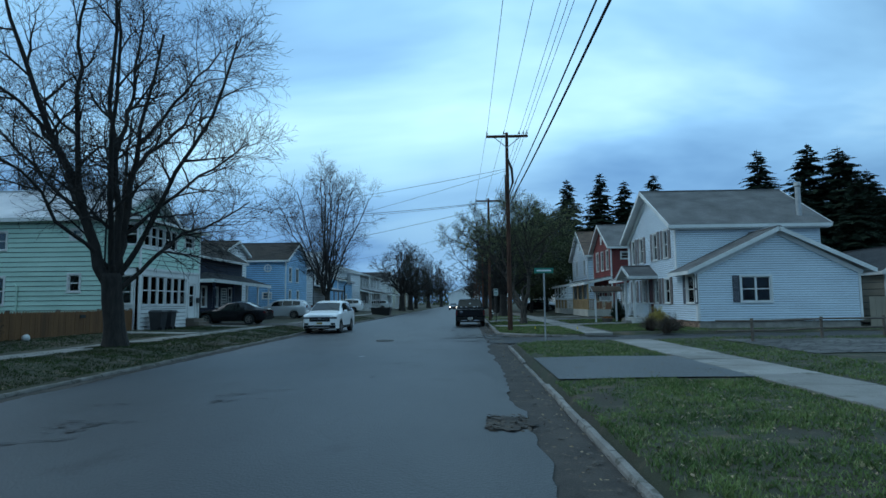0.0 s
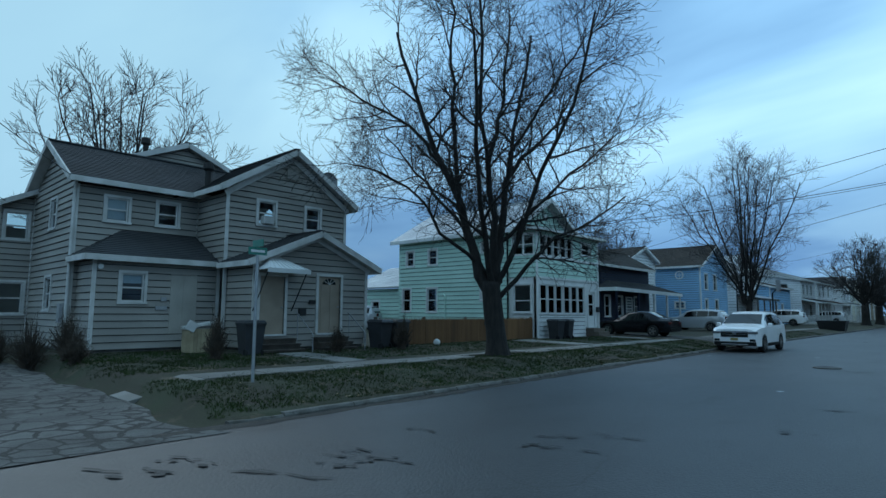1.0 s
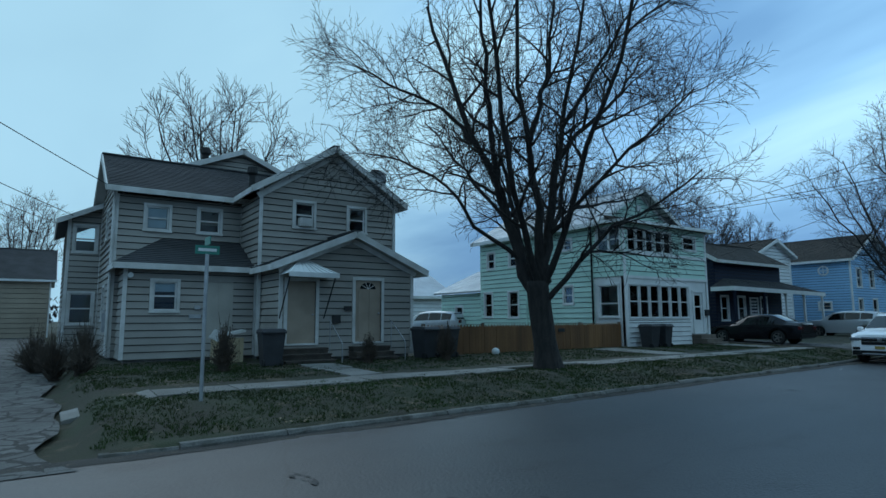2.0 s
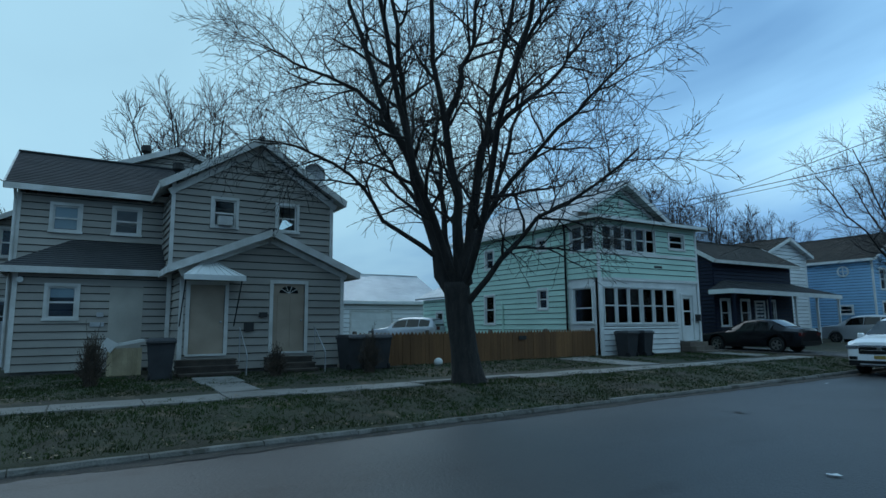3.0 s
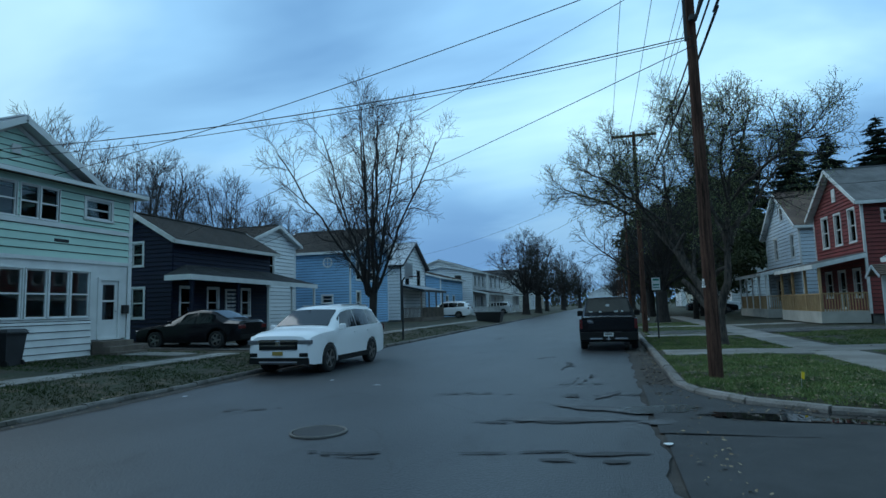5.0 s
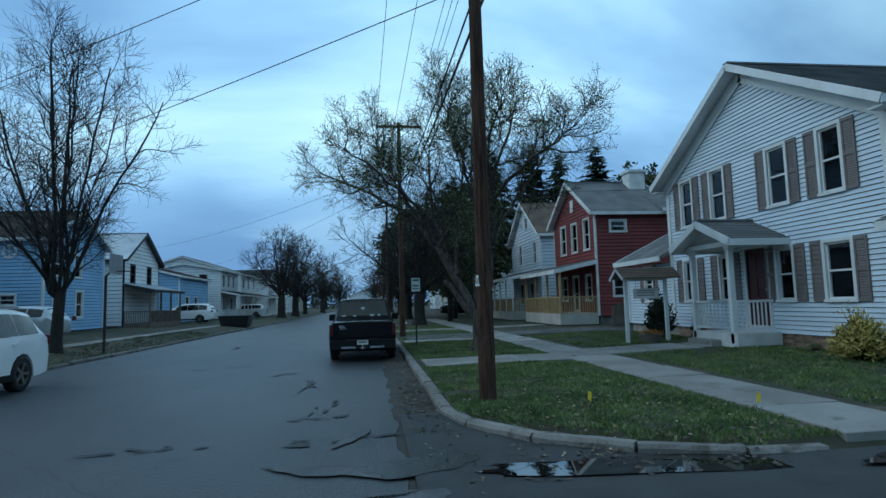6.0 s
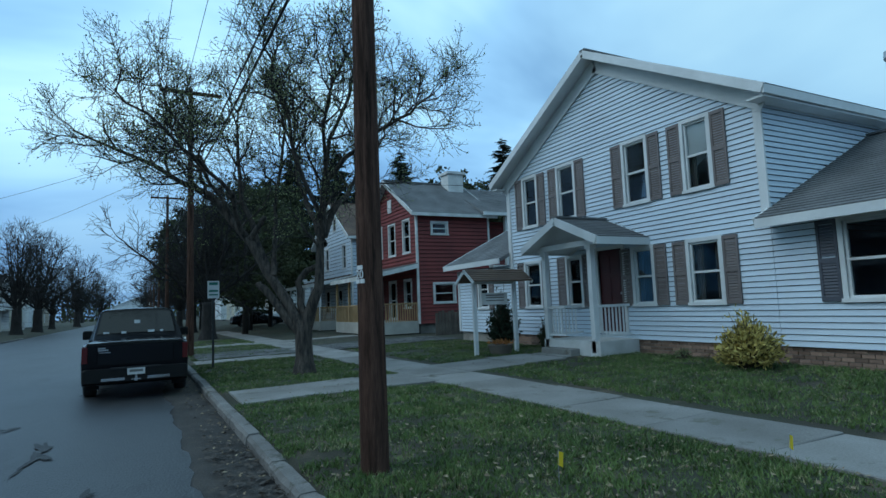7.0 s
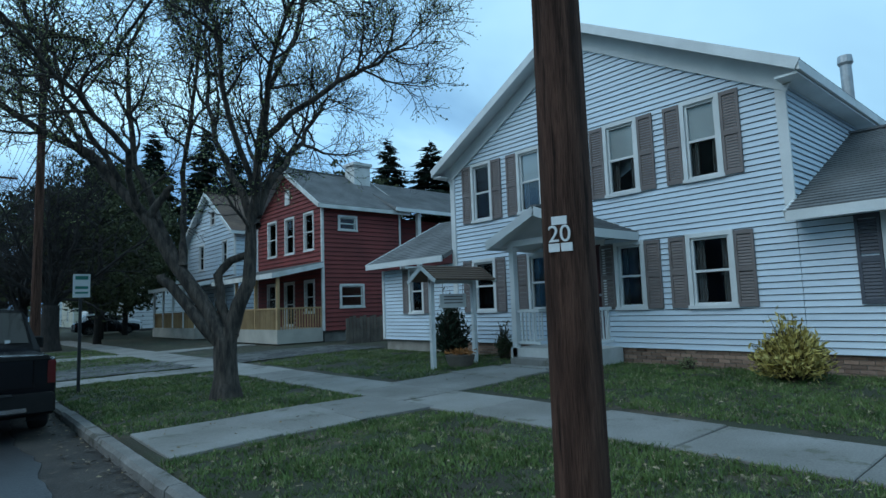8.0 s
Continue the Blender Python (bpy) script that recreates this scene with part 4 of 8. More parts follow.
    for a, b in (((10.3, 35.98), (11.5, 35.98)), ((10.3, 37.82), (11.5, 37.82)), ((10.3, 37.75), (10.3, 37.1))):
        for z, hh in ((1.48, 0.07), (0.74, 0.06)):
            g = Geo(); g.beam((*a, z), (*b, z), 0.05, hh)
            finish("rail", g, WHITE, H)
        L = math.hypot(b[0] - a[0], b[1] - a[1])
        for i in range(1, int(L / 0.12)):
            t = i * 0.12 / L
            x, y = a[0] + (b[0] - a[0]) * t, a[1] + (b[1] - a[1]) * t
            q = Geo(); q.box(x - 0.016, x + 0.016, y - 0.016, y + 0.016, 0.76, 1.46)
            finish("baluster", q, WHITE, H)
    return H


# ---- the grey-brown house on the lane ----
def grey_house():
    H = thing("grey_house", (-20.5, 13.2, 0.4), "weathered grey-taupe clapboard house with two front gables and charcoal roof", "house")
    S, T = SIDE_GREY, TRIM_OLD
    zb = 0.52
    # main block
    w1, w2 = (9.66, 10.34, 4.64, 5.42), (11.30, 11.98, 4.66, 5.46)
    wall(H, "E", -20.85, 8.8, 12.75, zb, 5.72, [w1, w2], S, 0.215, corners=T)
    window(H, "E", -20.85, *w1, trim=T, blind=0.9); window(H, "E", -20.85, *w2, trim=T)
    sw1, sw2 = (-23.6, -22.9, 4.5, 5.5), (-23.6, -22.9, 1.7, 2.8)
    wall(H, "S", 8.8, -26.0, -20.85, zb, 6.02, [sw1, sw2], S, 0.215, (-23.4, 7.46), corners=T)
    window(H, "S", 8.8, *sw1, trim=T); window(H, "S", 8.8, *sw2, trim=T)
    wall(H, "W", -26.0, 8.8, 17.7, zb, 5.72, (), None, backing=S)
    wall(H, "N", 17.7, -26.0, -18.6, zb, 5.72, (), None, backing=S)
    gable_roof(H, "y", 8.45, 17.9, -26.4, -20.4, 5.92, 7.6, ROOF_DARK, T)
    # front gable wing
    g1, g2 = (13.87, 14.53, 4.78, 5.62), (15.86, 16.48, 4.78, 5.62)
    wall(H, "E", -18.6, 12.72, 17.7, zb, 6.02, [g1, g2], S, 0.215, (15.2, 7.56), corners=T)
    window(H, "E", -18.6, *g1, trim=T, ac=True); window(H, "E", -18.6, *g2, trim=T)
    wall(H, "S", 12.72, -20.8, -18.6, 3.3, 5.78, (), S, 0.215)
    gable_roof(H, "x", -23.4, -18.25, 12.32, 18.1, 5.93, 7.7, ROOF_DARK, T)
    frieze(H, "E", -18.6, 12.6, 17.85, 5.8, (15.2, 7.5), T, 0.2)
    g = Geo(); g.box(-18.55, -18.50, 14.95, 15.45, 6.6, 7.0)
    finish("attic_vent", g, S, H)
    # low front gable with the two doors
    d1, d2 = (13.06, 13.96, 0.95, 2.83), (15.30, 16.24, 0.95, 2.92)
    wall(H, "E", -16.85, 12.85, 17.42, zb, 3.34, [d1, d2], S, 0.215, (15.15, 4.31), corners=T)
    door(H, "E", -16.85, *d1, trim=T, panels=False)
    door(H, "E", -16.85, *d2, trim=T, fan=True)
    wall(H, "S", 12.85, -18.6, -16.85, zb, 3.22, (), S, 0.215)
    wall(H, "N", 17.42, -18.6, -16.85, zb, 3.22, (), S, 0.215)
    gable_roof(H, "x", -18.58, -16.45, 12.45, 17.85, 3.30, 4.45, ROOF_DARK, T)
    frieze(H, "E", -16.85, 12.75, 17.55, 3.25, (15.15, 4.28), T, 0.16)
    # low front room with a hipped roof
    bw, bd = (9.76, 10.43, 1.96, 2.84), (11.25, 12.12, 0.95, 2.84)
    wall(H, "E", -19.3, 9.0, 12.84, zb, 3.22, [bw, bd], S, 0.215, corners=T)
    window(H, "E", -19.3, *bw, trim=T, blind=0.35)
    wall(H, "S", 9.0, -20.85, -19.3, zb, 3.22, (), S, 0.215)
    g = Geo(); fbox(g, "E", -19.3, 11.25, 12.12, -0.03, 0.035, 0.95, 2.84); fbox(g, "E", -19.3, 11.66, 11.70, 0.035, 0.043, 0.97, 2.82)
    finish("boarded_doorway", g, BOARD_TAN, H, "doorway closed with a painted board")
    roof(H, [(-18.95, 8.65, 3.36), (-18.95, 12.84, 3.36), (-20.84, 12.84, 4.36), (-20.84, 10.2, 4.36)], ROOF_DARK)
    roof(H, [(-18.95, 8.65, 3.36), (-20.84, 8.65, 3.36), (-20.84, 10.2, 4.36), (-20.84, 10.2, 4.36)], ROOF_DARK)
    trim_line(H, [(-20.84, 8.65, 3.36), (-18.95, 8.65, 3.36), (-18.95, 12.8, 3.36)], T, drop=0.09)
    # rear wing along the lane
    r1, r2 = (7.90, 8.60, 4.3, 5.3), (7.85, 8.6, 1.55, 2.7)
    wall(H, "E", -26.0, 7.7, 8.8, zb, 5.55, [r1, r2], S, 0.215, (8.8, 6.1), corners=T)
    window(H, "E", -26.0, *r1, trim=T, case=0.08); window(H, "E", -26.0, *r2, trim=T, case=0.08)
    wall(H, "S", 7.7, -31.5, -26.0, zb, 5.35, (), S, 0.215)
    roof(H, [(-31.9, 7.3, 5.45), (-25.6, 7.3, 5.45), (-25.6, 10.2, 6.9), (-31.9, 10.2, 6.9)], ROOF_DARK)
    trim_line(H, [(-31.9, 7.3, 5.45), (-25.6, 7.3, 5.45), (-25.6, 8.8, 6.2)], T)
    wall(H, "W", -31.5, 7.7, 14.0, zb, 5.35, (), None, backing=S)
    # cross gable behind the ridge
    wall(H, "E", -24.2, 11.5, 15.6, 6.5, 7.7, (), S, 0.215, (13.55, 8.5))
    gable_roof(H, "x", -29, -23.9, 11.2, 15.9, 7.72, 8.72, ROOF_DARK, T)
    # footing, stacks, dish, canopy, steps
    g = Geo(); g.box(-25.9, -20.9, 8.88, 17.6, 0.1, zb); g.box(-21, -18.7, 12.8, 17.6, 0.1, zb); g.box(-18.8, -16.92, 12.92, 17.35, 0.1, zb); g.box(-21, -19.37, 9.07, 12.9, 0.1, zb); g.box(-31.4, -25.9, 7.78, 13.9, 0.1, zb)
    finish("footing", g, STONE, H)
    for x, y, z, h in ((-21.0, 13.1, 6.5, 0.75), (-25.5, 12.4, 8.2, 0.8)):
        g = Geo(); g.tube([(x, y, z - 0.6), (x, y, z + h * 0.6)], [0.11, 0.11], 12); g.tube([(x, y, z + h * 0.6), (x, y, z + h * 0.7), (x, y, z + h)], [0.12, 0.2, 0.17], 12)
        finish("roof_vent", g, SOOT, H, "sooty black metal roof vent")
    g = Geo()
    n = 18
    cx, cy, cz = -19.2, 17.2, 6.95
    for r, d in ((0.02, 0.0), (0.22, 0.02), (0.4, 0.09), (0.42, 0.10)):
        for i in range(n):
            a = 2 * math.pi * i / n
            g.v.append((cx + 0.25 * r * math.cos(a) + d, cy + r * math.cos(a) * 0.9 + d * 0.4, cz + r * math.sin(a)))
    for k in range(3):
        for i in range(n):
            g.f.append((k * n + i, k * n + (i + 1) % n, (k + 1) * n + (i + 1) % n, (k + 1) * n + i))
    g.f.append(tuple(range(n)))
    g.tube([(cx, cy, cz), (cx - 0.1, cy, cz - 0.75)], [0.025, 0.025], 6)
    finish("satellite_dish", g, STEEL, H, "grey satellite dish on the roof edge", fix=False)
    g = Geo()
    g.add([(-16.8, 13.32, 3.40), (-16.8, 13.73, 3.40), (-15.85, 14.3, 2.98), (-15.85, 12.75, 2.98), (-16.8, 13.32, 3.44), (-16.8, 13.73, 3.44), (-15.85, 14.3, 3.02), (-15.85, 12.75, 3.02)], [(3, 2, 1, 0), (4, 5, 6, 7), (0, 1, 5, 4), (1, 2, 6, 5), (2, 3, 7, 6), (3, 0, 4, 7)])
    for i in range(8):
        y0 = 12.78 + i * 0.19
        g.beam((-15.85, y0 + 0.05, 3.03), (-16.8, 13.33 + i * 0.056, 3.445), 0.02, 0.03)
    g.beam((-15.86, 12.75, 2.96), (-15.86, 14.3, 2.96), 0.03, 0.14)
    g.add([(-16.8, 13.32, 3.42), (-15.85, 12.75, 3.0), (-16.8, 12.75, 2.98)], [(0, 1, 2)]); g.add([(-16.8, 13.73, 3.42), (-15.85, 14.3, 3.0), (-16.8, 14.3, 2.98)], [(0, 1, 2)])
    finish("door_canopy", g, WHITE, H, "white ribbed aluminium door canopy")
    for y, z in ((12.82, 2.0), (14.22, 2.0)):
        q = Geo(); q.tube([(-16.8, y, z - 0.3), (-16.35, y, z + 0.35), (-15.95, y, 2.95)], [0.018] * 3, 6)
        finish("canopy_brace", q, BLACKMETAL, H)
    for y0, y1 in ((12.75, 14.25), (15.1, 16.4)):
        for k in range(4):
            q = Geo(); q.box(-16.82, -16.5 + 0.27 * (3 - k), y0, y1, 0.2 if k == 0 else 0.34 + 0.16 * (k - 1), 0.295 + 0.16 * k, 0.01)
            q.box(-16.82, -16.47 + 0.27 * (3 - k), y0 - 0.02, y1 + 0.02, 0.297 + 0.16 * k, 0.338 + 0.16 * k, 0.008)
            finish("porch_step", q, WOOD_DAMP, H)
    for y in (14.35, 16.5):
        q = Geo(); q.tube([(-16.7, y, 1.65), (-16.6, y, 1.62), (-15.75, y, 1.0), (-15.7, y, 0.95), (-15.7, y, 0.3)], [0.018] * 5, 6); q.tube([(-16.6, y, 1.62), (-16.6, y, 0.7)], [0.015, 0.015], 6)
        finish("handrail", q, STEEL, H, "thin metal handrail")
    for b in ((14.9, 15.12, 0.03, 0.15, 1.95, 2.08), (14.5, 14.75, 0.03, 0.14, 1.55, 1.8)):
        g = Geo(); fbox(g, "E", -16.85, *b)
        finish("mailbox", g, BLACKMETAL, H, "small black wall mailbox")
    g = Geo(); g.tube([(-20.77, 8.72, 0.6), (-20.77, 8.72, 5.5), (-20.6, 8.7, 5.8)], [0.05] * 3, 8)
    finish("downpipe", g, T, H)
    for f, c, b in (("S", 8.8, (-21.3, -21.0, 0.03, 0.2, 1.3, 1.9)), ("E", -19.3, (10.95, 11.12, 0.03, 0.09, 2.0, 2.12)), ("E", -19.3, (10.8, 11.15, 0.03, 0.07, 1.72, 1.84))):
        g = Geo(); fbox(g, f, c, *b)
        finish("meter_box", g, STEEL, H)
    g = Geo(); g.tube([(-19.25, 9.12, 3.02), (-19.1, 9.12, 3.0)], [0.06, 0.08], 10)
    finish("wall_light", g, WHITE, H, "small white porch flood light")
    return H


# ---- the mint green house ----
def mint_house():
    H = thing("mint_house", (-21.5, 31.5, 0.35), "mint green clapboard house with white glazed front porch", "house")
    S = SIDE_MINT
    y0, y1, X = 28.22, 34.75, -16.4
    # the glazed porch front: 3 + 3 sashes below, 3 + 2 above
    lo = [(28.52 + i * 0.755 + (0.06 if i > 2 else 0), 28.52 + i * 0.755 + 0.70 + (0.06 if i > 2 else 0), 1.66, 3.16) for i in range(6)]
    hi = [(28.54 + i * 0.655 + (0.07 if i > 2 else 0), 28.54 + i * 0.655 + 0.60 + (0.07 if i > 2 else 0), 4.70, 5.72) for i in range(5)]
    u6 = (32.82, 33.82, 4.98, 5.62)
    dr = (33.48, 34.24, 0.92, 2.90)
    wall(H, "E", X, y0, y1, 0.9, 3.52, lo + [dr], None, backing=WHITE)
    for h in lo:
        window(H, "E", X, *h, case=0.028, sill=False, mullion=0.05, curtain=(h is lo[0]))
    wall(H, "E", X + 0.004, y0, 33.15, 0.36, 1.56, (), WHITE, 0.22)
    door(H, "E", X, *dr, leaf=WHITE, trim=WHITE, glazed=True)
    wall(H, "E", X, y0, y1, 3.54, 5.98, hi + [u6], S, 0.245)
    for h in hi:
        window(H, "E", X, *h, case=0.028, sill=False, mullion=0.04)
    window(H, "E", X, *u6, blind=0.8)
    g = Geo(); fbox(g, "E", X, y0 - 0.03, y1 + 0.02, 0.004, 0.05, 3.44, 3.56); fbox(g, "E", X, y0, y1, 0.004, 0.06, 4.52, 4.66)
    fbox(g, "E", X, y1 - 0.12, y1 + 0.03, 0.004, 0.045, 0.6, 5.9)
    finish("band_board", g, WHITE, H)
    g = Geo(); fbox(g, "E", X, y0 - 0.02, y0 + 0.16, 0.008, 0.078, 0.36, 3.5); fbox(g, "E", X, y0 - 0.02, y0 + 0.14, 0.004, 0.046, 3.56, 5.9)
    finish("corner_board", g, WHITE, H)
    # the long side wall
    side = [(-19.95, -19.42, 5.0, 5.5), (-19.98, -19.42, 2.36, 3.2), (-24.1, -23.35, 1.72, 3.1), (-26.2, -25.55, 1.75, 3.1), (-24.0, -23.35, 4.5, 5.4), (-25.9, -25.3, 4.5, 5.4)]
    wall(H, "S", y0, -26.6, -18.1, 0.7, 5.98, side, S, 0.245)
    for h in side:
        window(H, "S", y0, *h, curtain=True)
    pl, ph = (-17.78, -16.72, 1.72, 3.14), (-17.82, -16.52, 4.70, 5.78)
    wall(H, "S", y0, -18.1, X, 0.36, 3.52, [pl], None, backing=WHITE)
    window(H, "S", y0, *pl, case=0.08, cols=1, rail=0.42)
    wall(H, "S", y0, -18.1, X, 3.54, 5.98, [ph], S, 0.245)
    window(H, "S", y0, *ph, case=0.06, cols=2, sill=False)
    wall(H, "N", y1, -26.6, X, 0.7, 5.98, (), None, backing=S)
    wall(H, "W", -26.6, y0, y1, 0.7, 5.98, (), None, backing=S, gable=(31.5, 8.0))
    g = Geo(); g.box(-26.5, X - 0.03, y0 + 0.05, y1 - 0.03, 0.1, 0.9)
    finish("footing", g, CONCRETE, H)
    # gable over the porch roof
    wall(H, "E", -17.95, y0 + 0.05, y1 - 0.05, 5.9, 6.1, (), S, 0.22, (31.5, 7.95))
    frieze(H, "E", -17.95, y0, y1, 6.12, (31.5, 8.0), WHITE, 0.14)
    g = Geo()
    fbox(g, "E", -17.9, 31.35, 31.65, 0.03, 0.06, 7.0, 7.3)
    for i in range(4): fbox(g, "E", -17.9, 31.38, 31.62, 0.06, 0.075, 7.03 + 0.07 * i, 7.06 + 0.07 * i)
    finish("attic_vent", g, WHITE, H)
    gable_roof(H, "x", -27.0, -17.45, 27.8, 35.2, 6.08, 8.18, ROOF_METAL, WHITE)
    roof(H, [(-16.0, 27.85, 6.04), (-16.0, 35.1, 6.04), (-17.95, 34.4, 6.55), (-17.95, 28.5, 6.55)], ROOF_BROWN)
    trim_line(H, [(-18.0, 27.84, 6.12), (-15.98, 27.84, 6.04), (-15.98, 35.12, 6.04), (-18.0, 35.12, 6.12)], WHITE, drop=0.06, h=0.13)
    g = Geo(); g.box(-17.9, -16.0, 27.87, 35.08, 5.98, 6.0)
    finish("soffit", g, SIDE_TAN, H)
    # rear lean-to with pale metal roof
    wall(H, "S", 28.6, -31.2, -26.6, 0.6, 3.2, [(-29.6, -28.9, 1.2, 2.4)], S, 0.245)
    window(H, "S", 28.6, -29.6, -28.9, 1.2, 2.4)
    roof(H, [(-31.6, 28.2, 3.3), (-26.6, 28.2, 3.3), (-26.6, 32.0, 4.9), (-31.6, 32.0, 4.9)], ROOF_METAL)
    wall(H, "W", -31.2, 28.6, 34.7, 0.6, 3.2, (), None, backing=S)
    # downpipe, step, meter, mailbox, number plate blank
    g = Geo(); g.tube([(-18.12, 28.12, 0.8), (-18.12, 28.12, 5.6), (-18.0, 27.95, 6.0)], [0.045] * 3, 8)
    finish("downpipe", g, PLASTIC, H, "dark downpipe")
    g = Geo(); g.tube([(-22.6, 28.13, 0.7), (-22.6, 28.13, 2.6), (-22.75, 28.13, 2.75)], [0.04] * 3, 8)
    finish("vent_pipe", g, SIDE_MINT, H)
    for k in range(3):
        q = Geo(); q.box(X + 0.02, X + 0.5 + 0.3 * (2 - k), 33.2, 34.5, 0.3 + 0.18 * k, 0.48 + 0.18 * k, 0.012)
        finish("porch_step", q, WOOD_OLD, H)
    g = Geo(); fbox(g, "E", X, 34.38, 34.62, 0.02, 0.14, 1.75, 2.05)
    finish("mailbox", g, BLACKMETAL, H, "black wall mailbox")
    g = Geo(); fbox(g, "E", X, 31.7, 32.2, 0.035, 0.055, 4.06, 4.16)
    finish("dark_plate", g, BLACKMETAL, H)
    return H


# ---- the navy house ----
def navy_house():
    H = thing("navy_house", (-20.6, 43.4, 0.4), "small dark navy house with a long front porch and brown-grey roof", "house")
    S = SIDE_NAVY
    wins = [(40.0, 40.75, 1.5, 2.9), (41.9, 42.65, 1.5, 2.9), (44.6, 45.3, 1.5, 2.9)]
    wall(H, "E", -18.7, 39.5, 47.3, 0.5, 4.95, wins, S, 0.2)
    for h in wins:
        window(H, "E", -18.7, *h, trim=WHITE)
    dd = (43.3, 44.1, 0.75, 2.8)
    door(H, "E", -18.66, *dd, leaf=WHITE, trim=WHITE)
    sw = [(-20.95, -20.35, 3.95, 5.0), (-20.95, -20.25, 1.55, 2.9)]
    wall(H, "S", 39.5, -22.7, -18.7, 0.5, 4.95, sw, S, 0.2, (-20.6, 6.15))
    for h in sw:
        window(H, "S", 39.5, *h, trim=WHITE)
    wall(H, "N", 47.3, -22.7, -18.7, 0.5, 4.95, (), None, backing=S, gable=(-20.6, 6.15))
    wall(H, "W", -22.7, 39.5, 47.3, 0.5, 4.95, (), None, backing=S)
    gable_roof(H, "y", 39.1, 47.7, -22.95, -18.28, 5.05, 6.4, ROOF_BROWN, TRIM_OLD)
    roof(H, [(-17.3, 38.95, 3.42), (-17.3, 50.4, 3.28), (-18.68, 47.2, 3.95), (-18.68, 40.3, 3.98)], ROOF_DARK)
    roof(H, [(-18.68, 39.0, 3.42), (-17.3, 38.95, 3.42), (-18.68, 40.3, 3.98), (-18.68, 40.3, 3.98)], ROOF_DARK)
    trim_line(H, [(-18.68, 39.0, 3.42), (-17.28, 38.95, 3.42), (-17.28, 50.4, 3.28)], WHITE, h=0.24, drop=0.12)
    for y in (39.2, 42.5, 45.2, 47.6, 50.2):
        g = Geo(); g.box(-17.5, -17.38, y, y + 0.12, 0.3, 3.2); g.box(-17.53, -17.35, y - 0.03, y + 0.15, 3.0, 3.2)
        finish("porch_post", g, WHITE if y > 44 else S, H)
    g = Geo(); g.box(-18.6, -17.3, 39.3, 47.5, 0.3, 0.7); g.box(-22.6, -18.78, 39.58, 47.2, 0.1, 0.5)
    finish("porch_deck", g, WOOD_OLD, H)
    return H


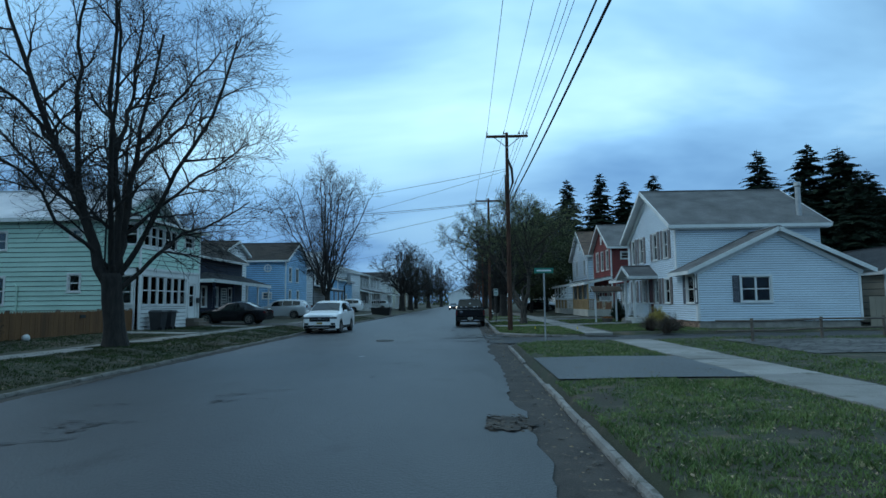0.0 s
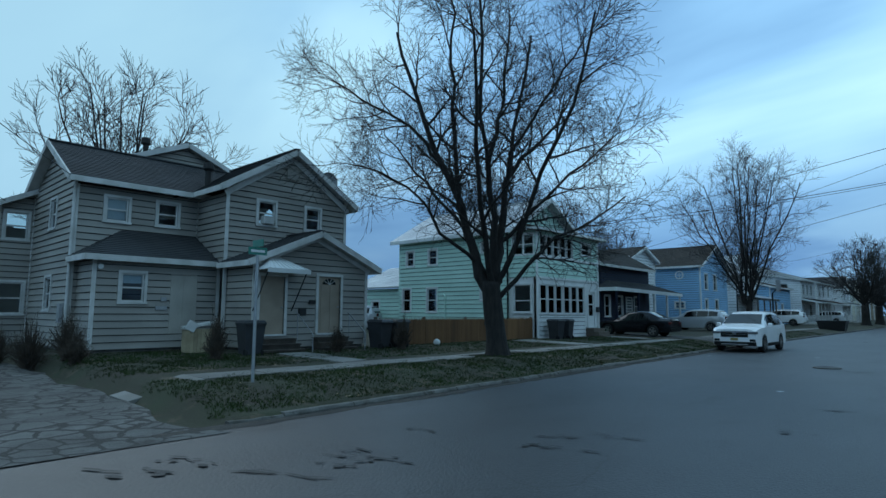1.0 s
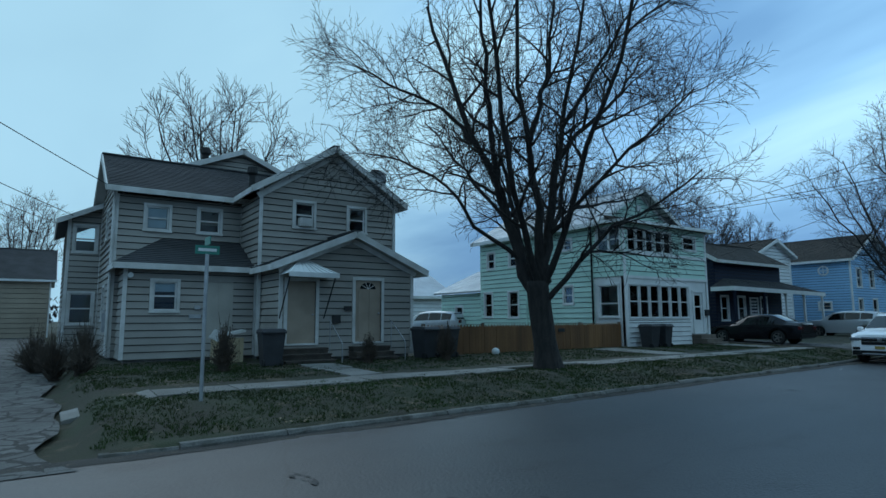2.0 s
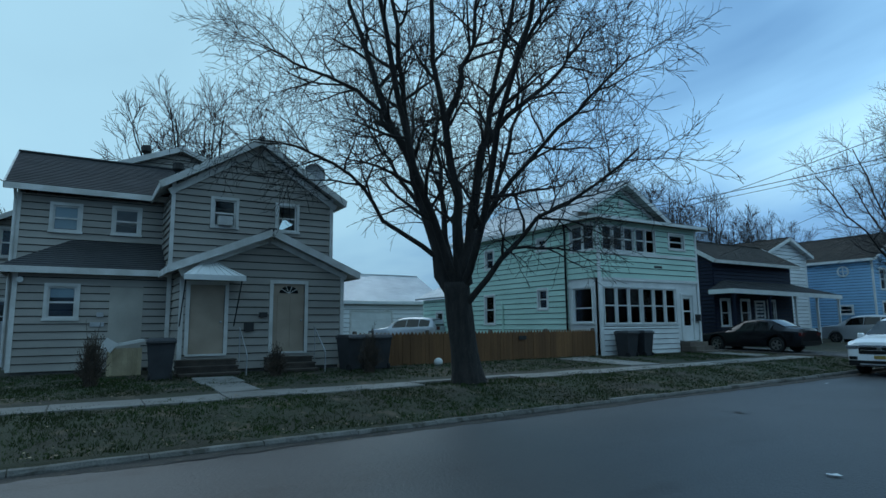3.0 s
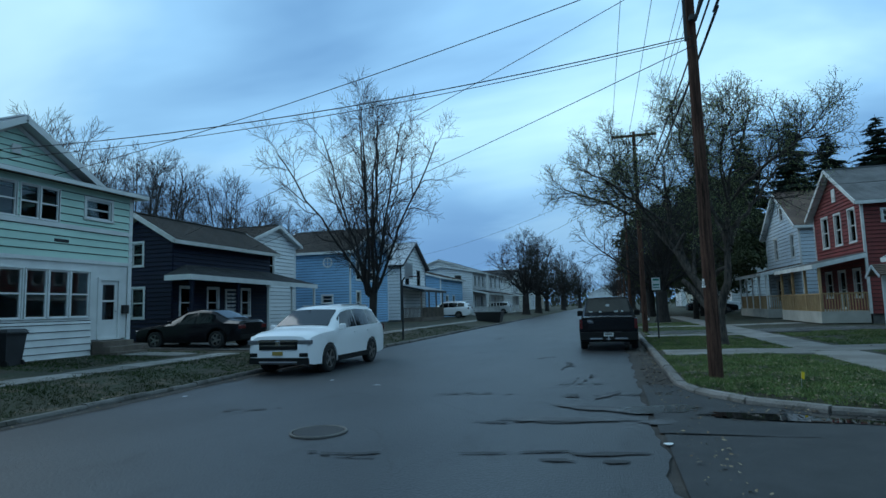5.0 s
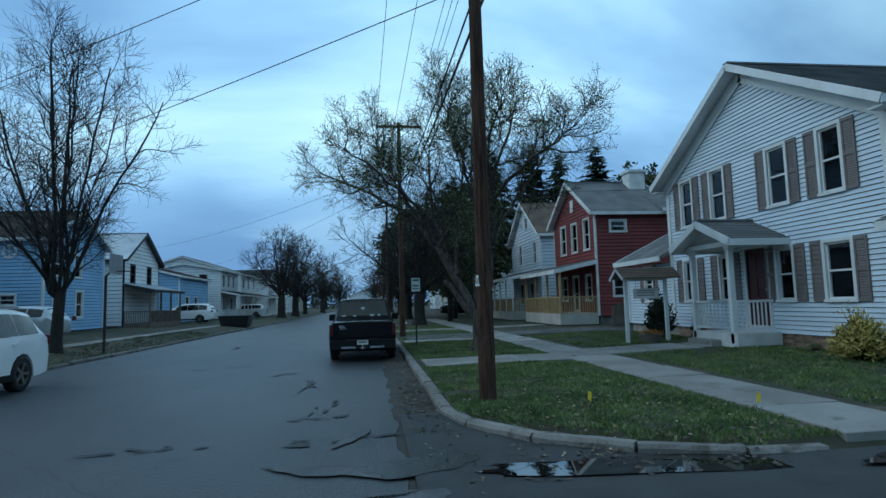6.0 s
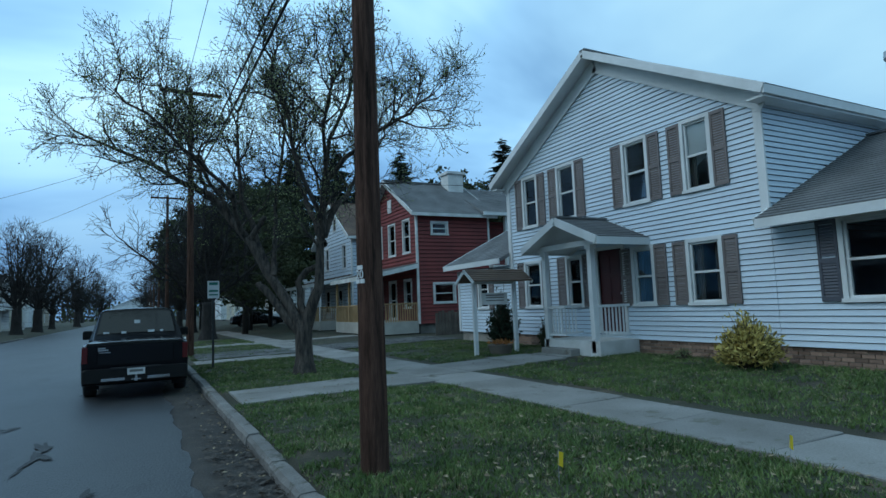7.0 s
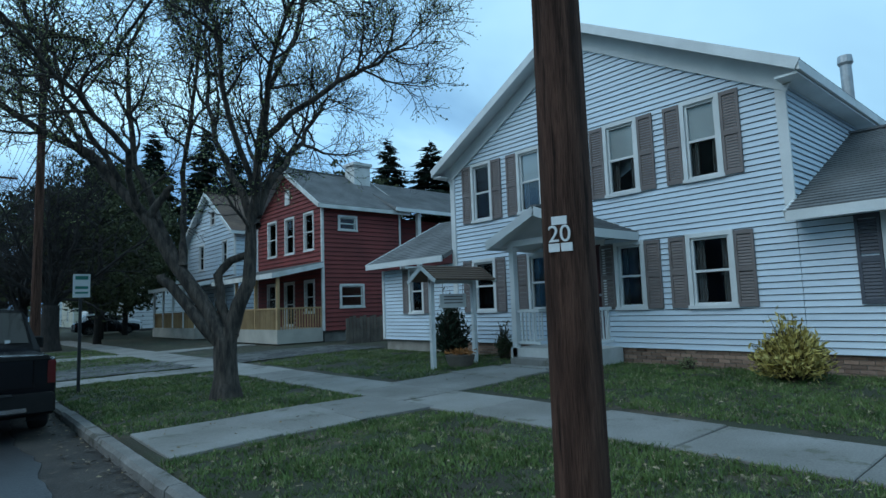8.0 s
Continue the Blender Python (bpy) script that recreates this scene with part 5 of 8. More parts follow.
def plain_house(label, x0, x1, y0, y1, zb, eave, peak, axis, board, roofing, front="E", wins=(), swins=(), trim=WHITE, course=0.25, over=0.4, porch=None, stack=False):
    """A further house: four clad walls, ridge roof, sash windows, porch."""
    H = thing("house", ((x0 + x1) / 2, (y0 + y1) / 2, zb - 0.3), label, "house")
    xf = x1 if front == "E" else x0
    mx, my = (x0 + x1) / 2, (y0 + y1) / 2
    gf = (my, peak - 0.14) if axis == "x" else None
    gs = (mx, peak - 0.14) if axis == "y" else None
    ef, es = eave + (0.13 if gf else 0), eave + (0.13 if gs else 0)
    wall(H, front, xf, y0, y1, zb, ef, wins, board, course, gf, corners=trim)
    wall(H, "W" if front == "E" else "E", x0 if front == "E" else x1, y0, y1, zb, ef, (), None, backing=board, gable=gf)
    wall(H, "S", y0, x0, x1, zb, es, swins, board, course, gs, corners=trim)
    wall(H, "N", y1, x0, x1, zb, es, (), None, backing=board, gable=gs)
    for h in wins: window(H, front, xf, *h, trim=trim, case=0.1)
    for h in swins: window(H, "S", y0, *h, trim=trim, case=0.1)
    if axis == "x":
        gable_roof(H, "x", x0 - over, x1 + over, y0 - over, y1 + over, eave + 0.05, peak, roofing, trim)
    else:
        gable_roof(H, "y", y0 - over, y1 + over, x0 - over, x1 + over, eave + 0.05, peak, roofing, trim)
    g = Geo(); g.box(x0 + 0.08, x1 - 0.08, y0 + 0.08, y1 - 0.08, 0.0, zb)
    finish("footing", g, STONE, H)
    s = 1 if front == "E" else -1
    if porch:
        pd, pz, rail, rmat, pmat = porch
        xo = xf + s * pd
        roof(H, [(xo + s * 0.25, y0 - 0.1, pz), (xo + s * 0.25, y1 + 0.1, pz), (xf + s * 0.02, y1 + 0.1, pz + 0.55), (xf + s * 0.02, y0 - 0.1, pz + 0.55)], roofing)
        trim_line(H, [(xf, y0 - 0.1, pz + 0.5), (xo + s * 0.25, y0 - 0.1, pz), (xo + s * 0.25, y1 + 0.1, pz), (xf, y1 + 0.1, pz + 0.5)], trim, h=0.22, drop=0.1)
        g = Geo(); g.box(xf + s * 0.03, xo, y0, y1, zb - 0.45, zb + 0.15)
        finish("porch_deck", g, BOARD_TAN if rmat is WOOD_NEW else rmat, H)
        n = max(2, round((y1 - y0) / 2.4))
        for i in range(n + 1):
            y = y0 + 0.1 + (y1 - y0 - 0.2) * i / n
            g = Geo(); g.box(xo - s * 0.14, xo - s * 0.02, y - 0.06, y + 0.06, zb + 0.1, pz)
            finish("porch_post", g, pmat, H)
        if rail:
            q = Geo()
            q.beam((xo - s * 0.08, y0, zb + 1.05), (xo - s * 0.08, y1, zb + 1.05), 0.06, 0.07)
            q.beam((xf, y0 + 0.06, zb + 1.05), (xo - s * 0.08, y0 + 0.06, zb + 1.05), 0.06, 0.07)
            finish("railing", q, rmat, H)
            m = int((y1 - y0) / 0.13)
            for i in range(m):
                y = y0 + 0.05 + i * 0.13
                b = Geo(); b.box(xo - s * 0.11, xo - s * 0.07, y - rail / 2, y + rail / 2, zb + 0.15, zb + 1.02)
                finish("baluster", b, rmat, H)
            for i in range(int(pd / 0.13)):
                x = xf + s * (0.1 + i * 0.13)
                b = Geo(); b.box(x - rail / 2, x + rail / 2, y0 + 0.04, y0 + 0.08, zb + 0.15, zb + 1.02)
                finish("baluster", b, rmat, H)
    if stack:
        g = Geo(); g.box(mx - 0.35, mx + 0.35, my - 1.2, my - 0.5, eave + 0.5, peak + 0.7); g.box(mx - 0.42, mx + 0.42, my - 1.27, my - 0.43, peak + 0.6, peak + 0.72)
        finish("chimney", g, STONE, H)
    return H


def red_house():
    wins = [(56.3, 57.2, 4.5, 6.25), (54.35, 55.2, 4.5, 6.2), (52.4, 53.2, 4.5, 6.2), (52.4, 53.2, 1.6, 3.0), (54.4, 55.3, 1.0, 3.0), (56.4, 57.3, 1.6, 3.0)]
    swins = [(13.75, 14.6, 5.38, 5.95), (13.78, 14.92, 1.8, 2.75)]
    H = plain_house("brick-red clapboard house with cream-trimmed windows and honey wood porch", 12.85, 17.2, 51.6, 58.6, 0.75, 6.4, 8.85, "x", SIDE_RED, ROOF_GREY, "W", wins, swins, TRIM_OLD, 0.2, 0.4, (2.2, 3.3, 0.045, WOOD_NEW, WOOD_NEW))
    # rear block with an open upper porch
    wall(H, "S", 52.6, 17.2, 24.0, 0.75, 6.3, (), SIDE_RED, 0.3)
    roof(H, [(16.6, 51.0, 6.55), (24.4, 51.0, 6.55), (24.4, 55.2, 8.7), (16.6, 55.2, 8.7)], ROOF_GREY)
    trim_line(H, [(16.6, 51.0, 6.55), (24.4, 51.0, 6.55)], WHITE)
    g = Geo(); g.box(18.1, 18.3, 51.2, 51.4, 3.7, 6.4); g.box(17.2, 24.0, 51.2, 52.6, 3.5, 3.7)
    finish("porch_post", g, TRIM_OLD, H)
    g = Geo(); g.box(16.2, 17.2, 54.1, 55.0, 7.8, 9.45); g.box(16.1, 17.3, 54.0, 55.1, 9.3, 9.45)
    finish("chimney", g, TRIM_OLD, H, "square pale rendered chimney")
    g = Geo(); fbox(g, "W", 12.85, 54.7, 55.2, 0.03, 0.08, 6.95, 7.7)
    fbox(g, "W", 12.85, 54.78, 55.12, 0.08, 0.085, 7.03, 7.62)
    finish("attic_window", g, TRIM_OLD, H)
    return H


white_house()
grey_house()
mint_house()
navy_house()
red_house()
plain_house("pale blue-white clapboard house with a deep front porch", 13.0, 21.0, 62.3, 70.8, 0.75, 6.5, 9.6, "x", SIDE_PALE, ROOF_RUST, "W",
            [(67.6, 68.4, 4.6, 6.2), (63.5, 64.2, 4.5, 6.1), (65.6, 66.3, 7.4, 8.3), (64.5, 65.5, 1.4, 3.0), (67.5, 68.5, 1.4, 3.0)], [(14.5, 15.3, 4.5, 5.8)], WHITE, 0.25, 0.4, (2.3, 3.4, 0.045, WOOD_NEW, WHITE))
plain_house("white clapboard house half hidden behind the navy one", -28, -21.0, 49.0, 54.0, 0.5, 6.2, 7.4, "x", SIDE_WHITE, ROOF_BROWN, "E", [(50.6, 51.3, 4.0, 5.4)], (), WHITE)
blue = plain_house("sky blue clapboard house with dark brown roof and round window", -24.2, -17.95, 56.6, 64.0, 0.6, 5.95, 8.1, "x", SIDE_BLUE, ROOF_BROWN, "E",
                   [(57.6, 58.4, 3.9, 5.3), (60.0, 60.8, 3.9, 5.3), (57.6, 58.3, 1.4, 3.0), (60.3, 61.1, 1.4, 3.0)], [(-20.2, -19.4, 2.2, 2.75)], WHITE, 0.2)
g = Geo()
for k in range(20):
    a, b = 2 * math.pi * k / 20, 2 * math.pi * (k + 1) / 20
    g.beam((-19.75 + 0.34 * math.cos(a), 56.55, 5.2 + 0.34 * math.sin(a)), (-19.75 + 0.34 * math.cos(b), 56.55, 5.2 + 0.34 * math.sin(b)), 0.07, 0.10)
g.beam((-20.05, 56.55, 5.2), (-19.45, 56.55, 5.2), 0.05, 0.05); g.beam((-19.75, 56.55, 4.9), (-19.75, 56.55, 5.5), 0.05, 0.05)
finish("round_window", g, WHITE, blue, "round white-framed window")
plain_house("white house with a dark trimmed gable and front porch", -25.5, -18.2, 68.0, 75.2, 0.6, 5.6, 8.1, "x", SIDE_WHITE, ROOF_METAL, "E", [(69.2, 70.0, 3.9, 5.3), (72.6, 73.4, 3.9, 5.3)], (), BLACKMETAL, 0.3, 0.4, (2.0, 3.3, 0.05, WOOD_OLD, WOOD_OLD))
plain_house("blue-sided house with a low rusty roof", -30, -18.2, 81.0, 91.0, 0.5, 5.0, 6.7, "y", SIDE_BLUE, ROOF_RUST, "E", [(83, 84, 1.5, 3), (86, 87, 1.5, 3)], (), WHITE, 0.3)
plain_house("white two-storey house with a flat brown roof and front porch", -26, -17.5, 94.0, 103.0, 0.5, 6.4, 7.3, "y", SIDE_WHITE, ROOF_BROWN, "E", [(95, 96, 4.4, 5.9), (97.5, 98.5, 4.4, 5.9), (100, 101, 4.4, 5.9), (95, 96, 1.5, 3.1), (99, 100, 1.5, 3.1)], [(-20, -19, 4.4, 5.9), (-23, -22, 4.4, 5.9)], WHITE, 0.3, 0.4, (2.0, 3.4, 0.05, TRIM_OLD, WHITE))
plain_house("long white house with a brown shingle roof", -34, -18, 107.0, 121.0, 0.5, 6.6, 9.3, "y", SIDE_WHITE, ROOF_RUST, "E", [(108.5, 109.5, 4.6, 6.2), (112, 113, 4.6, 6.2), (116, 117, 4.6, 6.2)], (), WHITE, 0.4, 0.4, (2.0, 3.4, 0.05, TRIM_OLD, WHITE))
plain_house("white house with front porch", -26, -17.5, 126.0, 135.0, 0.5, 6.2, 8.6, "x", SIDE_WHITE, ROOF_DARK, "E", [(128, 129, 4.3, 5.8), (132, 133, 4.3, 5.8)], (), WHITE, 0.4, 0.4, (2.0, 3.4, 0.05, TRIM_OLD, WHITE))
plain_house("white house beyond the trees", 14, 24, 92.0, 101.0, 0.5, 5.8, 8.2, "x", SIDE_WHITE, ROOF_GREY, "W", [(93.5, 94.5, 4.2, 5.6), (98, 99, 4.2, 5.6), (94, 95, 1.4, 3), (98, 99, 1.4, 3)], (), WHITE, 0.4)
plain_house("dull blue-grey house down the lane", -68, -58, -5, 7.5, 0.3, 5.0, 8.0, "y", SIDE_TAN, ROOF_DARK, "E", [(-2, -1, 1.5, 3), (3, 4, 1.5, 3)], (), WHITE, 0.4)
plain_house("blue-grey house beside the lane", -56, -46, 8.6, 17.5, 0.4, 4.6, 7.0, "x", SIDE_TAN, ROOF_GREY, "E", [(10, 10.8, 1.4, 2.8)], (), WHITE, 0.35, stack=True)
garage = plain_house("low white garage with pale metal roof", -45, -36.5, 20.5, 33.0, 0.4, 3.3, 5.6, "y", SIDE_WHITE, ROOF_METAL, "E", (), (), WHITE, 0.3)
for y0, y1 in ((21.5, 24.5), (26.0, 29.0)):
    for k in range(4):
        q = Geo(); q.box(-36.5, -36.42, y0, y1, 0.45 + 0.54 * k, 0.96 + 0.54 * k, 0.012)
        finish("door_panel", q, WHITE, garage)
    q = Geo(); q.box(-36.5, -36.4, y0 - 0.12, y1 + 0.12, 2.61, 2.74, 0.01); q.box(-36.5, -36.4, y0 - 0.12, y0 - 0.01, 0.4, 2.6, 0.01); q.box(-36.5, -36.4, y1 + 0.01, y1 + 0.12, 0.4, 2.6, 0.01)
    finish("door_frame", q, TRIM_OLD, garage)
plain_house("dark brown shed behind a tan fence", 21.5, 27, 30.5, 38, 0.4, 3.0, 4.6, "y", SIDE_TAN, ROOF_DARK, "W", (), (), TRIM_OLD, 0.35)
for x0, x1, y0, y1, e, p, ax, b, r, f in ((-27, -18, 140, 150, 6.0, 8.6, "x", SIDE_CREAM, ROOF_DARK, "E"), (-27, -18, 156, 166, 5.8, 8.2, "x", SIDE_WHITE, ROOF_GREY, "E"), (-27, -18, 172, 184, 6.2, 8.6, "y", SIDE_TAN, ROOF_RUST, "E"),
                                         (14, 23, 108, 118, 5.8, 8.4, "x", SIDE_WHITE, ROOF_GREY, "W"), (14, 23, 124, 134, 6.0, 8.6, "x", SIDE_CREAM, ROOF_DARK, "W"), (14, 23, 142, 152, 5.8, 8.4, "x", SIDE_WHITE, ROOF_BROWN, "W"), (-8, 6, 262, 274, 5.5, 8.5, "y", SIDE_WHITE, ROOF_BROWN, "W")):
    plain_house("distant clapboard house down the street", x0, x1, y0, y1, 0.5, e, p, ax, b, r, f, [(y0 + 1.5, y0 + 2.5, 3.9, 5.3), (y0 + 6.5, y0 + 7.5, 3.9, 5.3), (y0 + 4, y0 + 5, 1.3, 2.8)], (), WHITE, 0.9)


# ---- trees ----
def turn_to(d, angle, az):
    """d tipped by angle in the direction az round it."""
    s = d.cross(Vector((0.2, 0.1, 1.0)))
    if s.length < 0.05:
        s = d.cross(Vector((1, 0, 0)))
    s.normalize()
    u = d.cross(s)
    return (d * math.cos(angle) + (s * math.cos(az) + u * math.sin(az)) * math.sin(angle)).normalized()


class TreeMaker:
    def __init__(self, seed, counts, lengths, radii, rise=0.12, wander=0.16, spread=(0.45, 0.95), thin=0.006, leaves=0):
        self.r = random.Random(seed)
        self.counts, self.lengths, self.radii = counts, lengths, radii
        self.rise, self.wander, self.spread, self.thin, self.leaves = rise, wander, spread, thin, leaves
        self.fine = Geo()
        self.leaf = Geo()

    def bough(self, g, pts, r0, r1, sides=9):
        n = len(pts)
        rad = [r0 + (r1 - r0) * (i / (n - 1)) ** 0.8 for i in range(n)]
        g.tube(pts, rad, sides, cap=False)
        return rad

    def grow(self, g, p, d, r, L, lvl):
        R = self.r
        n = (8, 6, 4, 3, 3)[lvl]
        pts = [p]
        for i in range(n):
            w = self.wander
            d = (d + Vector((R.gauss(0, w), R.gauss(0, w), R.gauss(0, w) + self.rise))).normalized()
            pts.append(pts[-1] + d * (L / n))
        r1 = max(self.thin * 0.7, r * (0.25 if lvl < 3 else 0.5))
        n1 = len(pts) - 1
        rad = [r + (r1 - r) * (i / n1) for i in range(n1 + 1)]
        tgt = g if lvl < 2 else self.fine
        tgt.tube(pts, rad, (8, 6, 4, 3, 3)[lvl], cap=False)
        self.sprout(g, pts, rad, lvl)

    def sprout(self, g, pts, rad, lvl, lo=0.22):
        R = self.r
        if lvl >= len(self.counts):
            if self.leaves:
                for _ in range(self.leaves):
                    q = pts[R.randrange(1, len(pts))] + Vector((R.gauss(0, 0.05), R.gauss(0, 0.05), R.gauss(0, 0.05)))
                    s = R.uniform(0.011, 0.025)
                    a, b = Vector((R.gauss(0, 1), R.gauss(0, 1), R.gauss(0, 1))).normalized() * s, Vector((R.gauss(0, 1), R.gauss(0, 1), R.gauss(0, 1))).normalized() * s
                    self.leaf.add([tuple(q - a), tuple(q + b), tuple(q + a), tuple(q - b)], [(0, 1, 2, 3)])
            return
        k = self.counts[lvl]
        n = len(pts) - 1
        az = R.uniform(0, 6.28)
        for i in range(k):
            t = lo + (1 - lo) * (i + R.uniform(0.1, 0.9)) / k
            f = t * n
            j = min(int(f), n - 1)
            q = pts[j].lerp(pts[j + 1], f - j)
            d = (pts[j + 1] - pts[j]).normalized()
            az += 2.4 + R.uniform(-0.5, 0.5)
            ang = R.uniform(*self.spread) * (0.55 if i == k - 1 else 1)
            r = rad[j] + (rad[j + 1] - rad[j]) * (f - j)
            rr = max(self.thin, min(r * 0.68, self.radii[lvl] * R.uniform(0.7, 1.15)))
            L = self.lengths[lvl] * R.uniform(0.6, 1.15) * (1.15 - 0.6 * t)
            self.grow(g, q, turn_to(d, ang, az), rr, L, lvl + 1)


def curve_pts(way, n, rnd, wob):
    """Points along a smooth line through the given places, a little crooked."""
    way = [Vector(w) for w in way]
    out = []
    m = len(way) - 1
    for i in range(n + 1):
        f = i / n * m
        j = min(int(f), m - 1)
        t = f - j
        p0, p1, p2, p3 = way[max(j - 1, 0)], way[j], way[j + 1], way[min(j + 2, m)]
        q = 0.5 * ((2 * p1) + (p2 - p0) * t + (2 * p0 - 5 * p1 + 4 * p2 - p3) * t * t + (3 * p1 - p0 - 3 * p2 + p3) * t ** 3)
        if 0 < i < n:
            q = q + Vector((rnd.gauss(0, wob), rnd.gauss(0, wob), rnd.gauss(0, wob * 0.6)))
        out.append(q)
    return out


def trunk_mesh(base, top, r0, r1, seed, sides=18, flare=1.4):
    """A fluted trunk that spreads at its foot."""
    g = Geo()
    base, top = Vector(base), Vector(top)
    n = 12
    for i in range(n + 1):
        t = i / n
        c = base.lerp(top, t)
        r = r0 + (r1 - r0) * t
        fl = (flare - 1) * math.exp(-t * 9)
        for k in range(sides):
            a = 2 * math.pi * k / sides
            w = 1 + fl * (1 + 0.45 * math.cos(5 * a + seed)) + 0.09 * noise.noise(Vector((math.cos(a) * 1.6, math.sin(a) * 1.6, t * 3 + seed)))
            g.v.append((c.x + r * w * math.cos(a), c.y + r * w * math.sin(a), c.z - (0.15 if i == 0 else 0)))
    for i in range(n):
        for k in range(sides):
            j = (k + 1) % sides
            g.f.append((i * sides + k, i * sides + j, (i + 1) * sides + j, (i + 1) * sides + k))
    g.f.append(tuple(range(n * sides, (n + 1) * sides)))
    return g


def bare_tree(name, label, base, trunk, limbs, maker, bark=BARK, twig=TWIG, group="", category="tree", limb_lo=0.25, leaf=None):
    """trunk: height, foot radius, top radius, lean x, lean y. limbs: (waypoints, foot radius, end radius)."""
    T = thing(name, base, label, category, group)
    h, r0, r1, lx, ly = trunk
    top = (base[0] + lx, base[1] + ly, base[2] + h)
    finish("trunk", trunk_mesh(base, top, r0, r1, base[0]), bark, T, smooth=True, fix=False)
    rnd = maker.r
    for way, a, b in limbs:
        g = Geo()
        pts = curve_pts([(base[0] + x, base[1] + y, base[2] + z) for x, y, z in way], 11, rnd, 0.05)
        rad = maker.bough(g, pts, a, b)
        maker.sprout(g, pts, rad, 0, limb_lo)
        finish("limb", g, bark, T, smooth=True, fix=False)
    finish("twig_mass", maker.fine, twig, T, "mass of fine bare twigs", smooth=True, fix=False)["kind"] = "stuff"
    if maker.leaf.v:
        finish("bud_mass", maker.leaf, leaf or BUD, T, "pale green opening buds", fix=False)["kind"] = "stuff"
    return T


def fan_limbs(rnd, n, h, reach, top, r0, out=0.25, r1=0.035):
    """Limbs that leave the trunk together and arch outwards and up."""
    limbs = []
    for i in range(n):
        a = 2 * math.pi * (i + rnd.uniform(-0.3, 0.3)) / n
        k = rnd.uniform(0.25, 1.0) if i % 3 else rnd.uniform(0.05, 0.35)
        R, z = reach * k, h + (top - h) * (1.0 - 0.42 * k) * rnd.uniform(0.86, 1.0)
        c, s = math.cos(a), math.sin(a)
        limbs.append(([(0, 0, h - 0.35), (out * c, out * s, h + 0.2), (R * 0.38 * c, R * 0.38 * s, h + (z - h) * 0.36), (R * 0.75 * c, R * 0.75 * s, h + (z - h) * 0.72), (R * c, R * s, z)], r0 * rnd.uniform(0.7, 1.0), r1))
    return limbs


# the great maple on the verge
mk = TreeMaker(11, (10, 7, 5, 2), (2.3, 1.4, 0.85, 0.45), (0.055, 0.022, 0.010, 0.007), rise=0.03, wander=0.15, spread=(0.5, 1.1), thin=0.0058)
# each limb: reach along the verge, depth across it, height
MAPLE = [
    ([(-0.25, 0.0, 2.0), (-0.65, 0.05, 2.7), (-1.2, 0.2, 4.5), (-1.95, 0.4, 6.3), (-2.9, 0.7, 8.7), (-3.6, 0.9, 11.0)], 0.22, 0.04),
    ([(-0.25, 0.0, 2.1), (-0.2, -0.1, 3.0), (-0.15, -0.25, 4.0), (-0.4, -0.4, 5.7), (-0.6, -0.7, 7.4), (-0.9, -1.1, 12.2)], 0.19, 0.04),
    ([(-0.2, 0.0, 2.1), (0.0, 0.1, 3.0), (0.22, 0.2, 4.1), (0.48, 0.4, 6.0), (0.9, 0.7, 7.4), (1.9, 1.1, 11.4)], 0.21, 0.04),
    ([(-1.22, 0.2, 4.5), (-1.55, -0.2, 6.4), (-1.8, -0.7, 8.9), (-1.9, -1.1, 11.4)], 0.11, 0.03),
    ([(-0.45, -0.45, 6.2), (0.0, -0.2, 7.6), (0.4, 0.2, 9.0), (0.7, 0.4, 11.8)], 0.10, 0.03),
    ([(0.46, 0.4, 5.8), (1.2, 0.8, 6.7), (2.5, 1.3, 7.6), (3.6, 1.7, 8.8), (4.2, 2.0, 9.6)], 0.10, 0.025),
    ([(-0.1, 0.0, 1.8), (0.3, -0.2, 2.2), (1.2, -0.5, 3.1), (2.0, -0.8, 3.7), (3.4, -1.3, 4.3), (4.7, -1.6, 5.1)], 0.10, 0.02),
    ([(0.15, 0.15, 3.7), (1.3, -0.4, 4.7), (2.5, -0.8, 5.7), (3.8, -1.2, 6.6), (4.7, -1.4, 7.3)], 0.075, 0.02),
    ([(-0.75, 0.05, 3.0), (-2.0, -0.4, 3.9), (-2.75, -0.7, 4.8), (-3.9, -1.0, 5.5), (-5.2, -1.2, 5.8)], 0.07, 0.02),
    ([(-2.0, 0.4, 6.4), (-3.1, 0.5, 7.5), (-4.5, 0.3, 8.2), (-5.9, 0.2, 8.9)], 0.075, 0.02),
    ([(-0.3, 0.0, 2.2), (-0.5, 0.6, 2.9), (-0.8, 2.0, 4.8), (-1.2, 3.4, 7.0), (-1.4, 4.6, 9.0)], 0.13, 0.03),
    ([(-0.2, 0.0, 2.2), (0.1, 0.6, 3.0), (0.9, 2.1, 5.0), (1.6, 3.6, 7.4), (2.2, 4.6, 9.2)], 0.12, 0.03),
    ([(-0.25, 0.0, 2.2), (-0.5, -0.6, 3.0), (-1.1, -2.0, 5.0), (-1.5, -3.4, 7.4), (-1.9, -4.4, 9.4)], 0.13, 0.03),
    ([(-0.2, 0.0, 2.2), (0.2, -0.5, 3.0), (1.0, -1.9, 5.2), (1.8, -3.3, 7.6), (2.3, -4.2, 9.8)], 0.12, 0.03),
    ([(-1.0, 0.2, 4.0), (-2.0, 1.3, 5.4), (-3.0, 2.4, 6.8), (-3.9, 3.2, 8.0)], 0.07, 0.02),
    ([(0.7, 0.6, 6.8), (1.9, 0.2, 8.4), (3.0, -0.4, 9.8), (3.6, -0.8, 10.8)], 0.07, 0.02),
]
